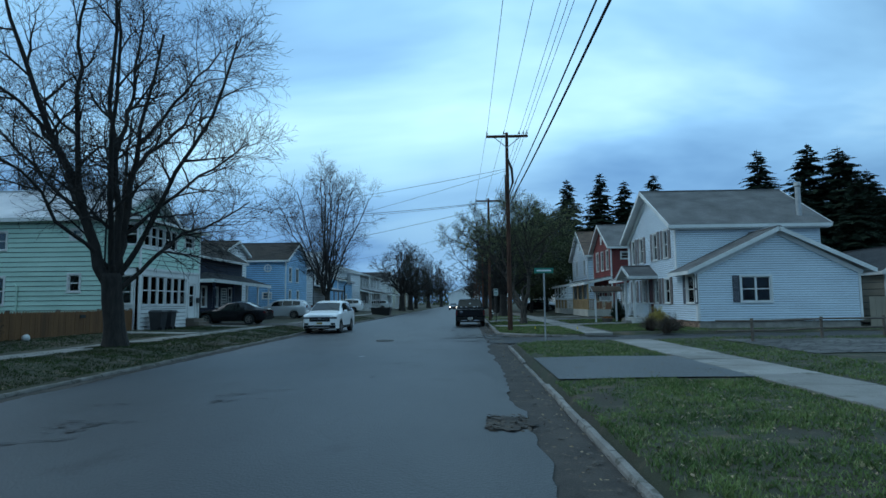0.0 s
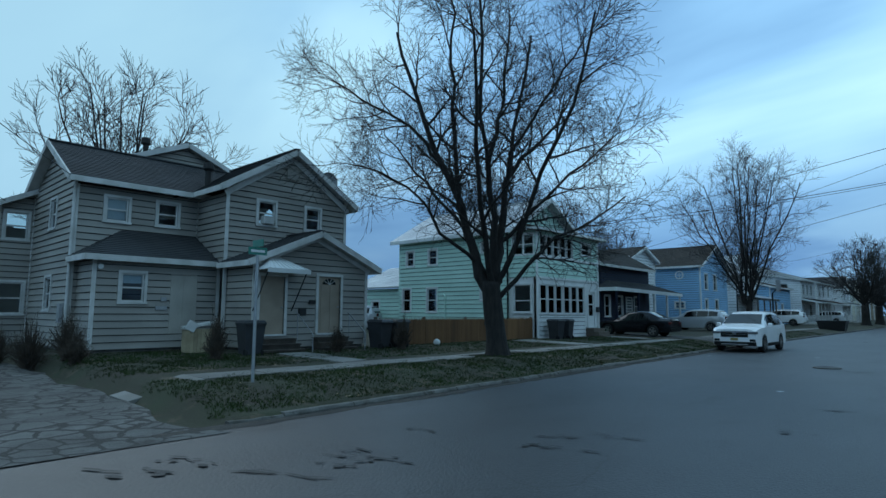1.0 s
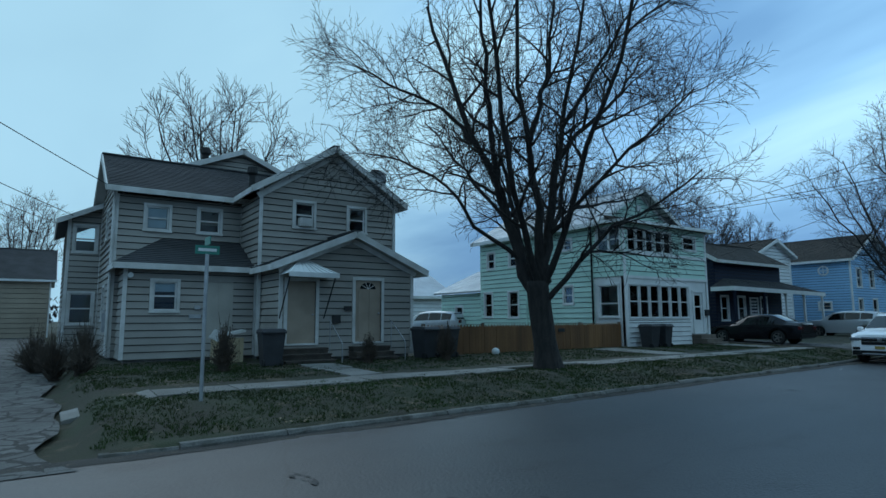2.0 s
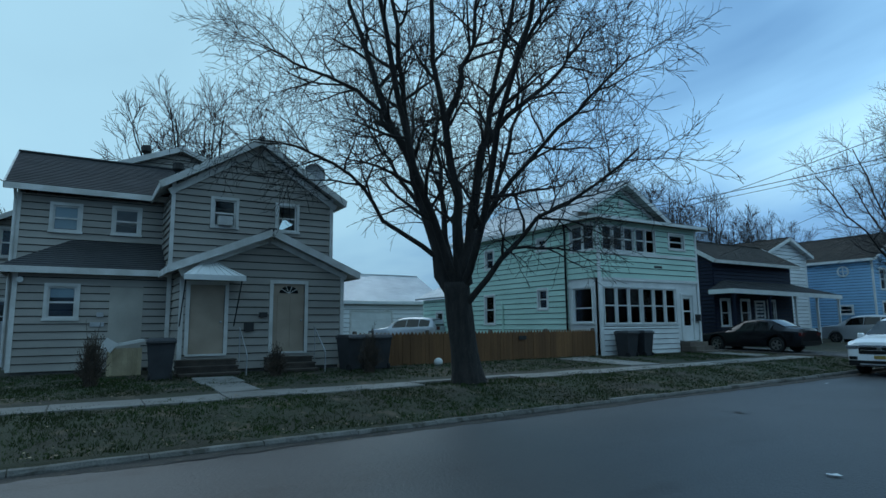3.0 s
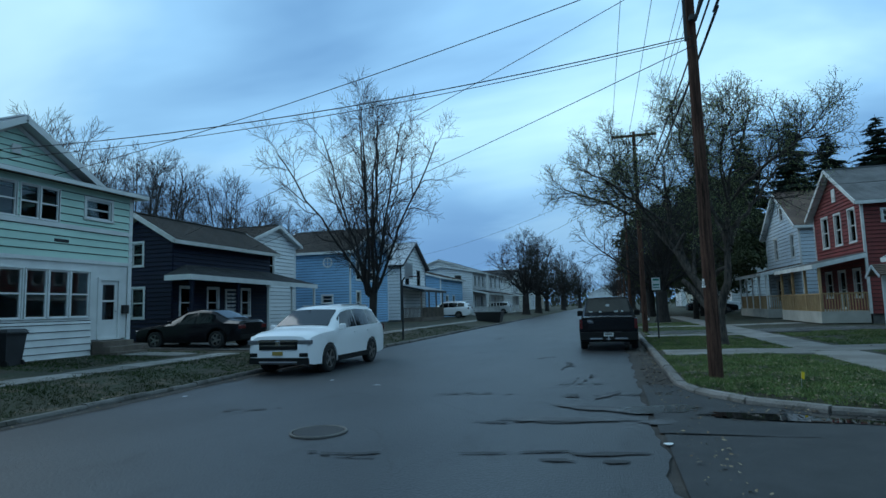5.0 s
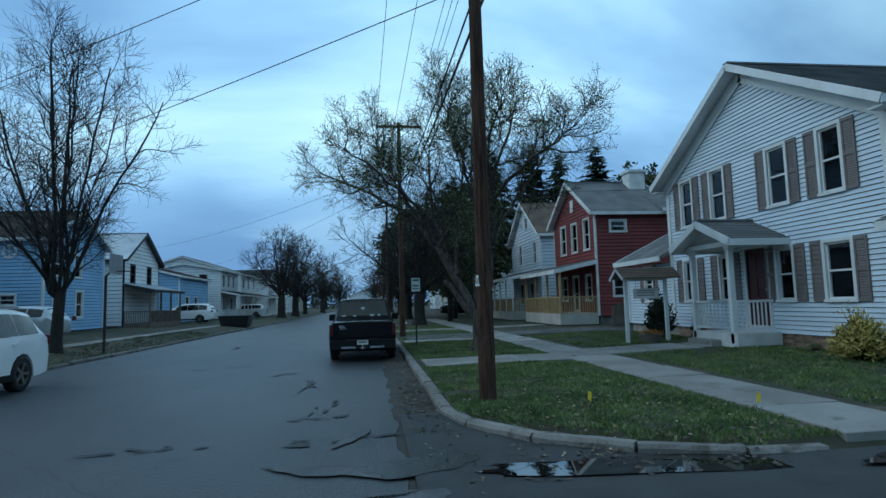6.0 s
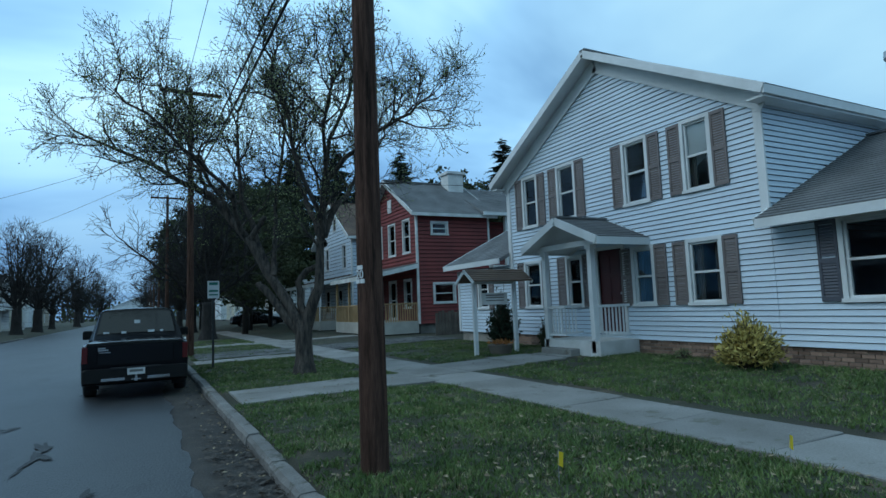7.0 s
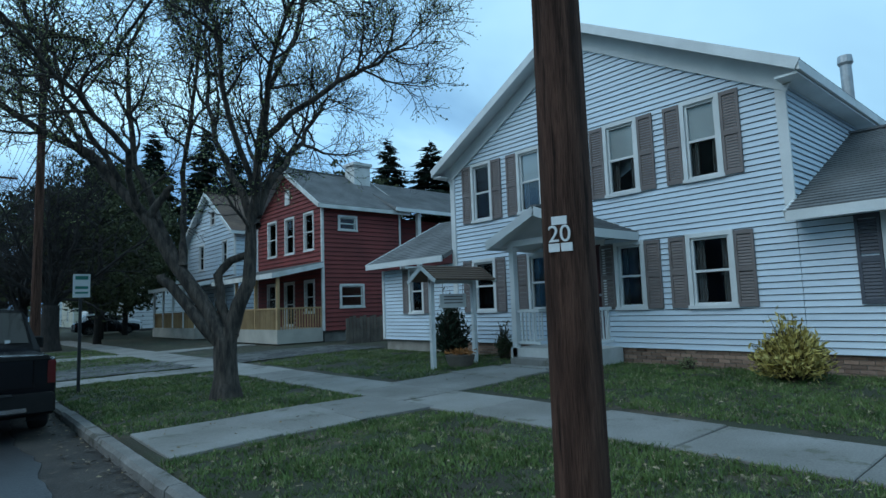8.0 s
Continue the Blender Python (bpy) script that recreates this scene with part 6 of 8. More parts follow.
maple_limbs = [([((0.50 if u > 0 else 0.57) * u - 0.70 * d, (0.64 if u > 0 else 0.73) * u + 0.55 * d, z) for u, d, z in way], a, b) for way, a, b in MAPLE]
bare_tree("maple_tree", "large bare maple with dark bark on the grass verge", (-11.35, 18.4, 0.28), (2.4, 0.325, 0.31, -0.155, -0.20), maple_limbs, mk, limb_lo=0.32)

# the slimmer street tree further along
r3 = random.Random(4)
mk = TreeMaker(21, (10, 7, 7), (2.4, 1.3, 0.75), (0.04, 0.016, 0.009), rise=0.06, wander=0.15, spread=(0.5, 1.05), thin=0.0075)
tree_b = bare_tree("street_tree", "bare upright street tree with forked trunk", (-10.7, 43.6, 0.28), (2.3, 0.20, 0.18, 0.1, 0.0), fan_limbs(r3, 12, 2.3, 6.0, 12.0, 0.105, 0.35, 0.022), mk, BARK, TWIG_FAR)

# the old crooked tree before the white house, in bud
mk = TreeMaker(31, (12, 9, 7), (1.85, 0.95, 0.5), (0.04, 0.014, 0.008), rise=0.08, wander=0.22, spread=(0.5, 1.1), thin=0.006, leaves=5)
crook = [
    ([(0, 0, 0.9), (-0.35, 0.25, 1.6), (-1.0, 0.8, 2.9), (-1.7, 1.4, 4.2), (-2.9, 1.9, 4.9), (-4.0, 2.1, 5.6), (-5.0, 2.2, 6.0)], 0.17, 0.02),
    ([(0, 0, 0.9), (0.25, -0.2, 1.9), (0.45, -0.3, 3.3), (0.5, -0.5, 4.9), (1.1, -0.9, 7.2)], 0.17, 0.03),
    ([(-0.3, 0.22, 1.5), (-0.9, 0.9, 3.0), (-1.2, 1.6, 4.6), (-1.2, 2.2, 6.4), (-0.7, 3.0, 8.4)], 0.10, 0.025),
    ([(0.45, -0.3, 3.2), (1.0, -0.2, 4.2), (1.8, 0.2, 5.2), (2.5, 0.6, 6.2)], 0.09, 0.025),
    ([(0.45, -0.3, 3.0), (0.2, 0.6, 4.3), (0.2, 1.6, 6.0), (0.5, 2.6, 8.0)], 0.09, 0.025),
    ([(0.5, -0.5, 4.6), (1.2, -1.3, 5.4), (1.9, -1.8, 5.9), (2.6, -2.2, 6.4)], 0.07, 0.02),
    ([(-1.2, 0.95, 3.3), (-1.8, 0.2, 4.4), (-2.8, -0.5, 5.2), (-4.0, -1.0, 6.0)], 0.07, 0.02),
    ([(-1.9, 1.5, 4.3), (-2.2, 2.6, 5.4), (-2.6, 3.8, 6.6)], 0.06, 0.02),
    ([(-1.5, 1.2, 3.9), (-2.4, 1.0, 5.4), (-3.2, 1.0, 7.0)], 0.06, 0.02),
    ([(-0.6, 0.5, 2.3), (-0.4, 1.2, 4.0), (-0.1, 1.6, 6.0), (0.1, 1.6, 8.2)], 0.08, 0.02),
    ([(0.45, -0.3, 3.2), (-0.2, -0.9, 4.6), (-0.8, -1.4, 6.2), (-1.2, -1.8, 7.4)], 0.07, 0.02),
    ([(0.5, -0.5, 4.2), (0.2, -1.4, 5.2), (0.0, -2.4, 6.0), (0.2, -3.2, 6.6)], 0.06, 0.02),
]
old = bare_tree("crooked_tree", "old crooked tree with pale peeling bark, coming into bud", (3.78, 38.9, 0.24), (1.0, 0.215, 0.20, 0.0, 0.05), crook, mk, BARK_PALE, TWIG, limb_lo=0.4)
for way, a in (([(0.0, 0.0, 0.7), (-0.35, 0.2, 1.25), (-0.75, 0.5, 1.9), (-0.95, 0.6, 2.15)], 0.12), ([(0.1, -0.1, 1.0), (0.0, 0.2, 1.6), (-0.05, 0.25, 2.1), (0.15, 0.1, 2.4), (0.42, -0.2, 2.55)], 0.10), ([(-1.1, 0.9, 3.1), (-0.9, 0.7, 3.6), (-0.75, 0.55, 3.75)], 0.08)):
    g = Geo()
    pts = curve_pts([(3.78 + x, 38.9 + y, 0.24 + z) for x, y, z in way], 8, mk.r, 0.02)
    g.tube(pts, [a * (1 - 0.35 * i / 8) for i in range(9)], 9)
    finish("cut_limb", g, BARK_PALE, old, "sawn-off pale stub", smooth=True, fix=False)

# bare trees behind the houses and along the far street
r5 = random.Random(6)
mk = TreeMaker(41, (9, 6, 5), (4.0, 2.2, 1.1), (0.08, 0.035, 0.018), rise=0.06, wander=0.13, spread=(0.4, 0.9), thin=0.018)
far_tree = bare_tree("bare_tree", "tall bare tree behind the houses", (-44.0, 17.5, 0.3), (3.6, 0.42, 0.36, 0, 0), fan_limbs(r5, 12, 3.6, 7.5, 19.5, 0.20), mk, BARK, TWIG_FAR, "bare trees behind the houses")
mk = TreeMaker(43, (9, 6, 4), (3.4, 1.9, 1.0), (0.08, 0.04, 0.02), rise=0.02, wander=0.16, spread=(0.5, 1.0), thin=0.017)
round_tree = bare_tree("bare_tree", "broad bare street tree with a dense dark crown", (-11.2, 100.0, 0.3), (2.6, 0.5, 0.45, 0, 0), fan_limbs(r5, 10, 2.6, 6.5, 11.0, 0.22), mk, BARK, TWIG, "bare trees along the street")
spots = [(-41, 52, 0.92, 2), (-36, 58, 0.80, 3), (-44, 63, 0.95, 4), (-40, 72, 0.9, 5.2), (-37, 80, 0.75, 0.5), (-48, 90, 0.9, 3.7), (-75, 5, 0.8, 4.4), (-62, 20, 0.8, 5)]
for x, y, s, a in spots:
    copy_thing(far_tree, pose(x, y, 0.3, 0, 0, math.degrees(a)) @ Matrix.Scale(s * 0.97, 4))
for x, y, s, a in [(-10.9, 112, 1.05, 1), (-11.5, 131, 0.8, 2), (-10.5, 158, 1.1, 3), (4.4, 99, 0.7, 2), (4.3, 131, 0.95, 4), (4.5, 150, 0.9, 5), (-9, 205, 1.1, 3), (2, 230, 1.2, 1), (-16, 240, 1.2, 5), (12, 215, 1.1, 2), (3.9, 62, 0.8, 0.7), (4.1, 78, 0.85, 2.1)]:
    copy_thing(round_tree, pose(x, y, 0.28, 0, 0, math.degrees(a)) @ Matrix.Scale(s, 4))


# ---- evergreens ----
def spray(g, p, d, L, droop, R, w=0.5, k=9):
    """A flat drooping frond of many narrow needle sprays."""
    side = d.cross(Vector((0, 0, 1))).normalized()
    for i in range(k):
        t = (i + R.random()) / k
        q = p + d * L * t + Vector((0, 0, -droop * L * t * t))
        for s in (-1, 1):
            ln = w * L * (1 - t * 0.75) * R.uniform(0.5, 1.0)
            tip = q + side * s * ln + d * ln * 0.55 + Vector((0, 0, -0.25 * ln + R.gauss(0, 0.06)))
            c = (tip - q).cross(Vector((R.gauss(0, 0.4), R.gauss(0, 0.4), 1))).normalized() * ln * R.uniform(0.2, 0.36)
            m = q.lerp(tip, 0.55)
            g.add([tuple(q), tuple(m - c), tuple(tip), tuple(m + c)], [(0, 1, 2, 3)])
            v = Vector((0, 0, ln * 0.14))
            g.add([tuple(q), tuple(m - v), tuple(tip), tuple(m + v)], [(0, 1, 2, 3)])


def conifer(name, label, base, h, reach, seed, bare=0.18, group="conifers", gaps=0.15):
    R = random.Random(seed)
    T = thing(name, base, label, "tree", group)
    g = Geo()
    g.tube([(base[0], base[1], base[2] - 0.2), (base[0] + R.uniform(-0.2, 0.2), base[1], base[2] + h * 0.5), (base[0], base[1], base[2] + h)], [0.02 * h, 0.013 * h, 0.02], 10)
    br, nd = Geo(), Geo()
    z = bare * h
    while z < h * 0.985:
        t = (z / h - bare) / (1 - bare)
        L0 = reach * (1 - t) ** 0.6 * (0.55 + 0.45 * min(1, t * 5)) + 0.25
        for i in range(9):
            if R.random() < gaps: continue
            a = R.uniform(0, 6.28)
            L = L0 * R.uniform(0.4, 1.2)
            d = Vector((math.cos(a), math.sin(a), R.uniform(0.0, 0.3))).normalized()
            p = Vector((base[0], base[1], base[2] + z + R.uniform(-0.1, 0.1)))
            br.tube([p, p + d * L * 0.5 + Vector((0, 0, -0.05 * L)), p + d * L + Vector((0, 0, -0.28 * L))], [0.05, 0.03, 0.012], 4, cap=False)
            spray(nd, p + d * L * 0.12, d, L, 0.28, R, 0.5, 11)
        z += h * 0.012 + 0.08
    finish("trunk", g, BARK, T, smooth=True, fix=False)
    finish("bough_mass", br, BARK, T, fix=False)["kind"] = "stuff"
    finish("foliage", nd, NEEDLE, T, "dark green needle sprays", fix=False)["kind"] = "stuff"
    return T


pine = conifer("spruce_tree", "tall dark spruce rising above the roofs", (48.0, 95.0, 0.3), 26, 5.4, 1, 0.12)
pine2 = conifer("pine_tree", "tall ragged dark pine with bare lower trunk", (56.0, 95.0, 0.3), 27, 6.5, 2, 0.3, "conifers", 0.4)
for x, y, s, a in [(62, 97, 0.92, 1), (66, 96, 0.84, 2.5), (59, 92, 0.95, 4), (70, 100, 0.8, 5)]:
    copy_thing(pine2, pose(x, y, 0.3, 0, 0, math.degrees(a)) @ Matrix.Scale(s, 4))
for x, y, s, a in [(17, 96, 0.84, 1), (22, 94, 0.86, 2), (27, 98, 0.84, 3), (30, 92, 0.83, 4), (12.5, 102, 0.75, 5), (24, 84, 0.55, 6), (40, 70, 0.62, 2), (44, 66, 0.6, 1), (35, 78, 0.6, 3)]:
    copy_thing(pine, pose(x, y, 0.3, 0, 0, math.degrees(a)) @ Matrix.Scale(s, 4))


def leafy_tree(name, label, base, h, lo, rx, ry, n, seed, leaf, size=(0.07, 0.16), group="", trunk=0.22):
    """A dense evergreen crown of clumped leaves round real boughs."""
    R = random.Random(seed)
    T = thing(name, base, label, "tree", group)
    g = Geo()
    b = Vector(base)
    g.tube([b - Vector((0, 0, 0.2)), b + Vector((0.1, 0, h * 0.35)), b + Vector((0, 0.1, h * 0.8))], [trunk, trunk * 0.7, 0.04], 10)
    lf = Geo()
    clumps = []
    for i in range(n):
        a, u = R.uniform(0, 6.28), R.uniform(-1, 1)
        k = R.uniform(0.55, 1.0) ** 0.5
        c = Vector((rx * k * math.cos(a) * math.sqrt(1 - u * u), ry * k * math.sin(a) * math.sqrt(1 - u * u), (h - lo) / 2 * k * u)) + b + Vector((0, 0, (h + lo) / 2))
        c += Vector((R.gauss(0, 0.25), R.gauss(0, 0.25), R.gauss(0, 0.25)))
        clumps.append(c)
        if i % 6 == 0:
            s = b + Vector((0, 0, min(h * 0.75, max(lo * 0.7, c.z - b.z - 1.2))))
            g.tube([s, s.lerp(c, 0.5) + Vector((0, 0, 0.2)), c], [0.05, 0.03, 0.012], 5, cap=False)
    for c in clumps:
        rr = R.uniform(0.25, 0.6)
        for _ in range(34):
            q = c + Vector((R.gauss(0, rr * 0.55), R.gauss(0, rr * 0.55), R.gauss(0, rr * 0.45)))
            s = R.uniform(*size)
            e1 = Vector((R.gauss(0, 1), R.gauss(0, 1), R.gauss(0, 1))).normalized()
            e2 = e1.cross(Vector((R.gauss(0, 1), R.gauss(0, 1), R.gauss(0, 1)))).normalized()
            lf.add([tuple(q - e1 * s), tuple(q + e2 * s * 0.5), tuple(q + e1 * s), tuple(q - e2 * s * 0.5)], [(0, 1, 2, 3)])
    finish("trunk", g, BARK, T, smooth=True, fix=False)
    finish("crown", lf, leaf, T, fix=False)["kind"] = "stuff"
    return T


leafy_tree("evergreen_tree", "broad dark evergreen beside the far porches", (6.6, 66.0, 0.25), 10.5, 1.8, 3.2, 3.4, 330, 8, DARKLEAF, (0.07, 0.16), "dark evergreens")
leafy_tree("evergreen_tree", "dense dark evergreen tree shading the lawn", (8.2, 74.0, 0.25), 10.5, 2.0, 4.2, 4.6, 420, 3, DARKLEAF, (0.10, 0.22), "dark evergreens")
leafy_tree("evergreen_tree", "dense dark evergreen tree over the far pavement", (5.6, 86.0, 0.25), 12.0, 2.5, 4.4, 4.8, 420, 4, DARKLEAF, (0.12, 0.25), "dark evergreens")
leafy_tree("evergreen_tree", "tall dark ivy-covered tree behind the porches", (11.0, 80.0, 0.25), 13.5, 1.5, 4.2, 4.5, 420, 5, DARKLEAF, (0.12, 0.25), "dark evergreens")
leafy_tree("evergreen_tree", "dark evergreen behind the red house", (22.0, 64.0, 0.25), 11.5, 2.0, 3.8, 3.8, 340, 6, DARKLEAF, (0.12, 0.24), "dark evergreens")


def far_wood(name, label, spots, seed, leaf, top):
    """The distant line of woods, too far off to tell tree from tree."""
    R = random.Random(seed)
    g = Geo()
    for x, y in spots:
        h = top * R.uniform(0.55, 1.0)
        w = R.uniform(4, 8)
        for _ in range(46):
            a, k = R.uniform(0, 6.28), R.uniform(0, 1) ** 0.5
            t = R.uniform(0.02, 1)
            q = Vector((x + w * k * math.cos(a) * (1 - 0.6 * t), y + w * k * math.sin(a) * (1 - 0.6 * t), h * t))
            e1 = Vector((R.gauss(0, 0.5), R.gauss(0, 0.5), 1)).normalized() * R.uniform(0.5, 1.6)
            e2 = Vector((R.gauss(0, 1), R.gauss(0, 1), R.gauss(0, 0.3))).normalized() * R.uniform(0.25, 0.7)
            g.add([tuple(q - e1), tuple(q + e2), tuple(q + e1), tuple(q - e2)], [(0, 1, 2, 3)])
    tagged(finish(name, g, leaf, fix=False), label, "woods", kind="stuff")


rw = random.Random(15)
ring = []
for k in range(420):
    a = 2 * math.pi * k / 420
    r = rw.uniform(250, 330)
    x, y = r * math.cos(a), 40 + r * math.sin(a)
    if abs(x + 3) > 9 or y < 0:
        ring.append((x, y))
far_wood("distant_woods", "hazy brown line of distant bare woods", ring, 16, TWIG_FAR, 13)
far_wood("distant_trees", "dark distant trees closing the end of the street", [(rw.uniform(-60, 60), rw.uniform(290, 340)) for _ in range(60)] + [(rw.uniform(25, 70), rw.uniform(110, 200)) for _ in range(50)] + [(rw.uniform(-80, -36), rw.uniform(110, 220)) for _ in range(50)], 17, DARKLEAF, 12)


def shrub(name, label, base, w, h, n, seed, leaf, size, twiggy=True, category="shrub"):
    R = random.Random(seed)
    T = thing(name, base, label, category)
    st, lf = Geo(), Geo()
    b = Vector(base)
    for i in range(n):
        a, e = R.uniform(0, 6.28), R.uniform(0.15, 1.45)
        L = R.uniform(0.6, 1.05) * (1.28 if e > 1.2 and i % 3 == 0 else 1.0)
        tip = b + Vector((w / 2 * math.cos(a) * math.cos(e) * L, w / 2 * math.sin(a) * math.cos(e) * L, h * (0.15 + 0.85 * math.sin(e)) * L))
        mid = b.lerp(tip, 0.5) + Vector((R.gauss(0, 0.03), R.gauss(0, 0.03), 0.05))
        st.tube([b + Vector((R.gauss(0, 0.06), R.gauss(0, 0.06), -0.03)), mid, tip], [0.012, 0.008, 0.004], 3, cap=False)
        for k in range(size[2]):
            q = mid.lerp(tip, R.uniform(0.1, 1.05)) + Vector((R.gauss(0, 0.04), R.gauss(0, 0.04), R.gauss(0, 0.04)))
            s = R.uniform(size[0], size[1])
            e1 = ((tip - mid).normalized() + Vector((R.gauss(0, 0.6), R.gauss(0, 0.6), R.gauss(0, 0.6)))).normalized()
            e2 = e1.cross(Vector((R.gauss(0, 1), R.gauss(0, 1), R.gauss(0, 1)))).normalized()
            lf.add([tuple(q - e1 * s), tuple(q + e2 * s * 0.35), tuple(q + e1 * s), tuple(q - e2 * s * 0.35)], [(0, 1, 2, 3)])
    finish("stem_mass", st, BRUSH, T, fix=False)["kind"] = "stuff"
    if lf.v:
        finish("foliage", lf, leaf, T, fix=False)["kind"] = "stuff"
    return T


shrub("golden_shrub", "rounded golden-yellow conifer shrub on the lawn", (10.35, 31.95, 0.24), 1.35, 0.85, 420, 1, GOLD, (0.03, 0.07, 12))
shrub("small_spruce", "little dark spruce bush beside the arbour", (10.4, 40.3, 0.24), 1.2, 1.5, 260, 2, NEEDLE, (0.04, 0.09, 10))
shrub("low_bush", "low dark bush beside the porch", (11.0, 38.9, 0.24), 0.6, 0.8, 120, 3, DARKLEAF, (0.03, 0.06, 6))
shrub("yellow_flowers", "low patch of yellow flowers against the wall", (11.0, 34.0, 0.24), 0.5, 0.25, 60, 9, BUD, (0.015, 0.03, 4))
for i, (x, y, w, h) in enumerate([(-15.1, 10.85, 0.8, 1.15), (-15.3, 15.0, 0.7, 0.75), (-14.9, 17.5, 0.9, 1.1), (-17.5, 8.0, 1.2, 1.1), (-18.6, 7.4, 1.3, 1.2), (-20.5, 7.0, 1.3, 1.0), (-22.5, 6.9, 1.5, 1.1), (-16.4, 7.9, 0.9, 0.6)]):
    shrub("bare_bush", "leafless brown twiggy bush in front of the grey house", (x, y, height(x, y)), w, h, 260, 20 + i, BRUSH, (0.015, 0.03, 6))
for i, (x, y) in enumerate([(9.0, 22.0), (9.6, 22.9), (8.7, 23.4)]):
    shrub("bare_bush", "brown brush at the edge of the lane", (x, y + 4.6, 0.2), 1.4, 0.75, 220, 40 + i, BRUSH, (0.015, 0.03, 6))


# ---- grass, fallen leaves ----
def grass(name, rects, density, seed, tall=(0.022, 0.055), label="short tufted grass", blades=GRASS):
    R = np.random.RandomState(seed)
    V, Fa = [], []
    k = 0
    for x0, x1, y0, y1, dens in rects:
        n = int((x1 - x0) * (y1 - y0) * density * dens)
        xs, ys = R.uniform(x0, x1, n), R.uniform(y0, y1, n)
        for x, y in zip(xs, ys):
            if noise.noise(Vector((x * 0.7, y * 0.7, 2.0))) + 0.5 * noise.noise(Vector((x * 2.3, y * 2.3, 5))) < -0.42 + R.uniform(-0.2, 0.2): continue
            if x > RIGHT and lane_right(x, y) > 0.4: continue
            if x < 0 and y < 7.75 + 0.35 * noise.noise(Vector((x, 0, 3))): continue
            z = height(x, y) - 0.005
            h = R.uniform(*tall) * (1.3 + 0.9 * noise.noise(Vector((x * 1.3, y * 1.3, 9))) + 0.8 * noise.noise(Vector((x * 4.1, y * 4.1, 3))))
            for j in range(3):
                a = R.uniform(0, 6.28)
                w = R.uniform(0.005, 0.010)
                lx, ly = R.normal(0, 0.5) * h, R.normal(0, 0.5) * h
                ox, oy = R.normal(0, 0.02), R.normal(0, 0.02)
                V += [(x + ox - w * math.cos(a), y + oy - w * math.sin(a), z), (x + ox + w * math.cos(a), y + oy + w * math.sin(a), z), (x + ox + lx, y + oy + ly, z + h)]
                Fa.append((k, k + 1, k + 2)); k += 3
    g = Geo(); g.v, g.f = V, Fa
    tagged(finish(name, g, blades, fix=False), label, "grass", kind="stuff")


grass("grass", [(1.64, 5.4, 3.5, 11.2, 1.0), (1.78, 5.4, 15.7, 22.0, 0.6), (1.66, 5.4, 26.9, 35.1, 1.3), (1.66, 5.4, 36.9, 44.0, 0.9), (7.0, 11.5, 28.0, 36.0, 0.9), (7.0, 11.5, 38.0, 45.5, 0.6), (7.0, 9.0, 9.0, 22, 0.4), (9.0, 22.0, 21.0, 29.0, 0.15), (1.8, 5.4, 45.2, 60, 0.3)], 420, 1)
grass("grass", [(-11.75, -8.5, 7.6, 24.5, 1.0), (-11.75, -8.9, 24.5, 35.0, 0.8), (-16.5, -13.0, 8.0, 28.0, 0.55), (-16.0, -13.0, 29, 35, 0.6), (-11.7, -9.2, 40, 60, 0.35), (-19.0, -13.0, 7.6, 12.0, 0.5)], 260, 2, (0.02, 0.05), "thin worn grass on the far verge", GRASS_WORN)


def litter(name, rects, n, seed, size=(0.009, 0.034), label="scattered dry fallen leaves", leaf=DRYLEAF):
    R = random.Random(seed)
    g = Geo()
    for x0, x1, y0, y1, k in rects:
        for _ in range(int(n * k)):
            x, y = R.uniform(x0, x1), R.uniform(y0, y1)
            z = height(x, y) + R.uniform(0.02, 0.05)
            s, a = R.uniform(*size), R.uniform(0, 6.28)
            c, d = math.cos(a) * s, math.sin(a) * s
            g.add([(x - c, y - d, z), (x + d * 0.6, y - c * 0.6, z + R.uniform(0, 0.02)), (x + c, y + d, z + R.uniform(0, 0.015)), (x - d * 0.6, y + c * 0.6, z)], [(0, 1, 2, 3)])
    tagged(finish(name, g, leaf, fix=False), label, "leaves", kind="stuff")


litter("fallen_leaves", [(1.8, 5.4, 4, 22, 1), (1.8, 5.4, 27, 45, 1), (7, 11.4, 28, 45, 0.7), (-16.5, -8.6, 8, 34, 1.0), (1.05, 1.55, 4, 45, 1.2), (-8.9, -8.4, 9, 34, 0.5), (-16.4, -15.4, 18, 28, 1.0), (1.8, 5.4, 27, 31.5, 0.9)], 520, 3)
litter("gutter_leaves", [(0.25, 0.85, 7.4, 8.4, 1.6), (0.95, 1.5, 28.6, 33, 2.4), (1.0, 1.5, 33, 44, 1.6), (1.3, 4.6, 26.4, 27.6, 1.2), (0.9, 1.45, 5, 16, 0.8)], 130, 4, (0.02, 0.055), "dark wet leaves lying in the gutter", WETLEAF)


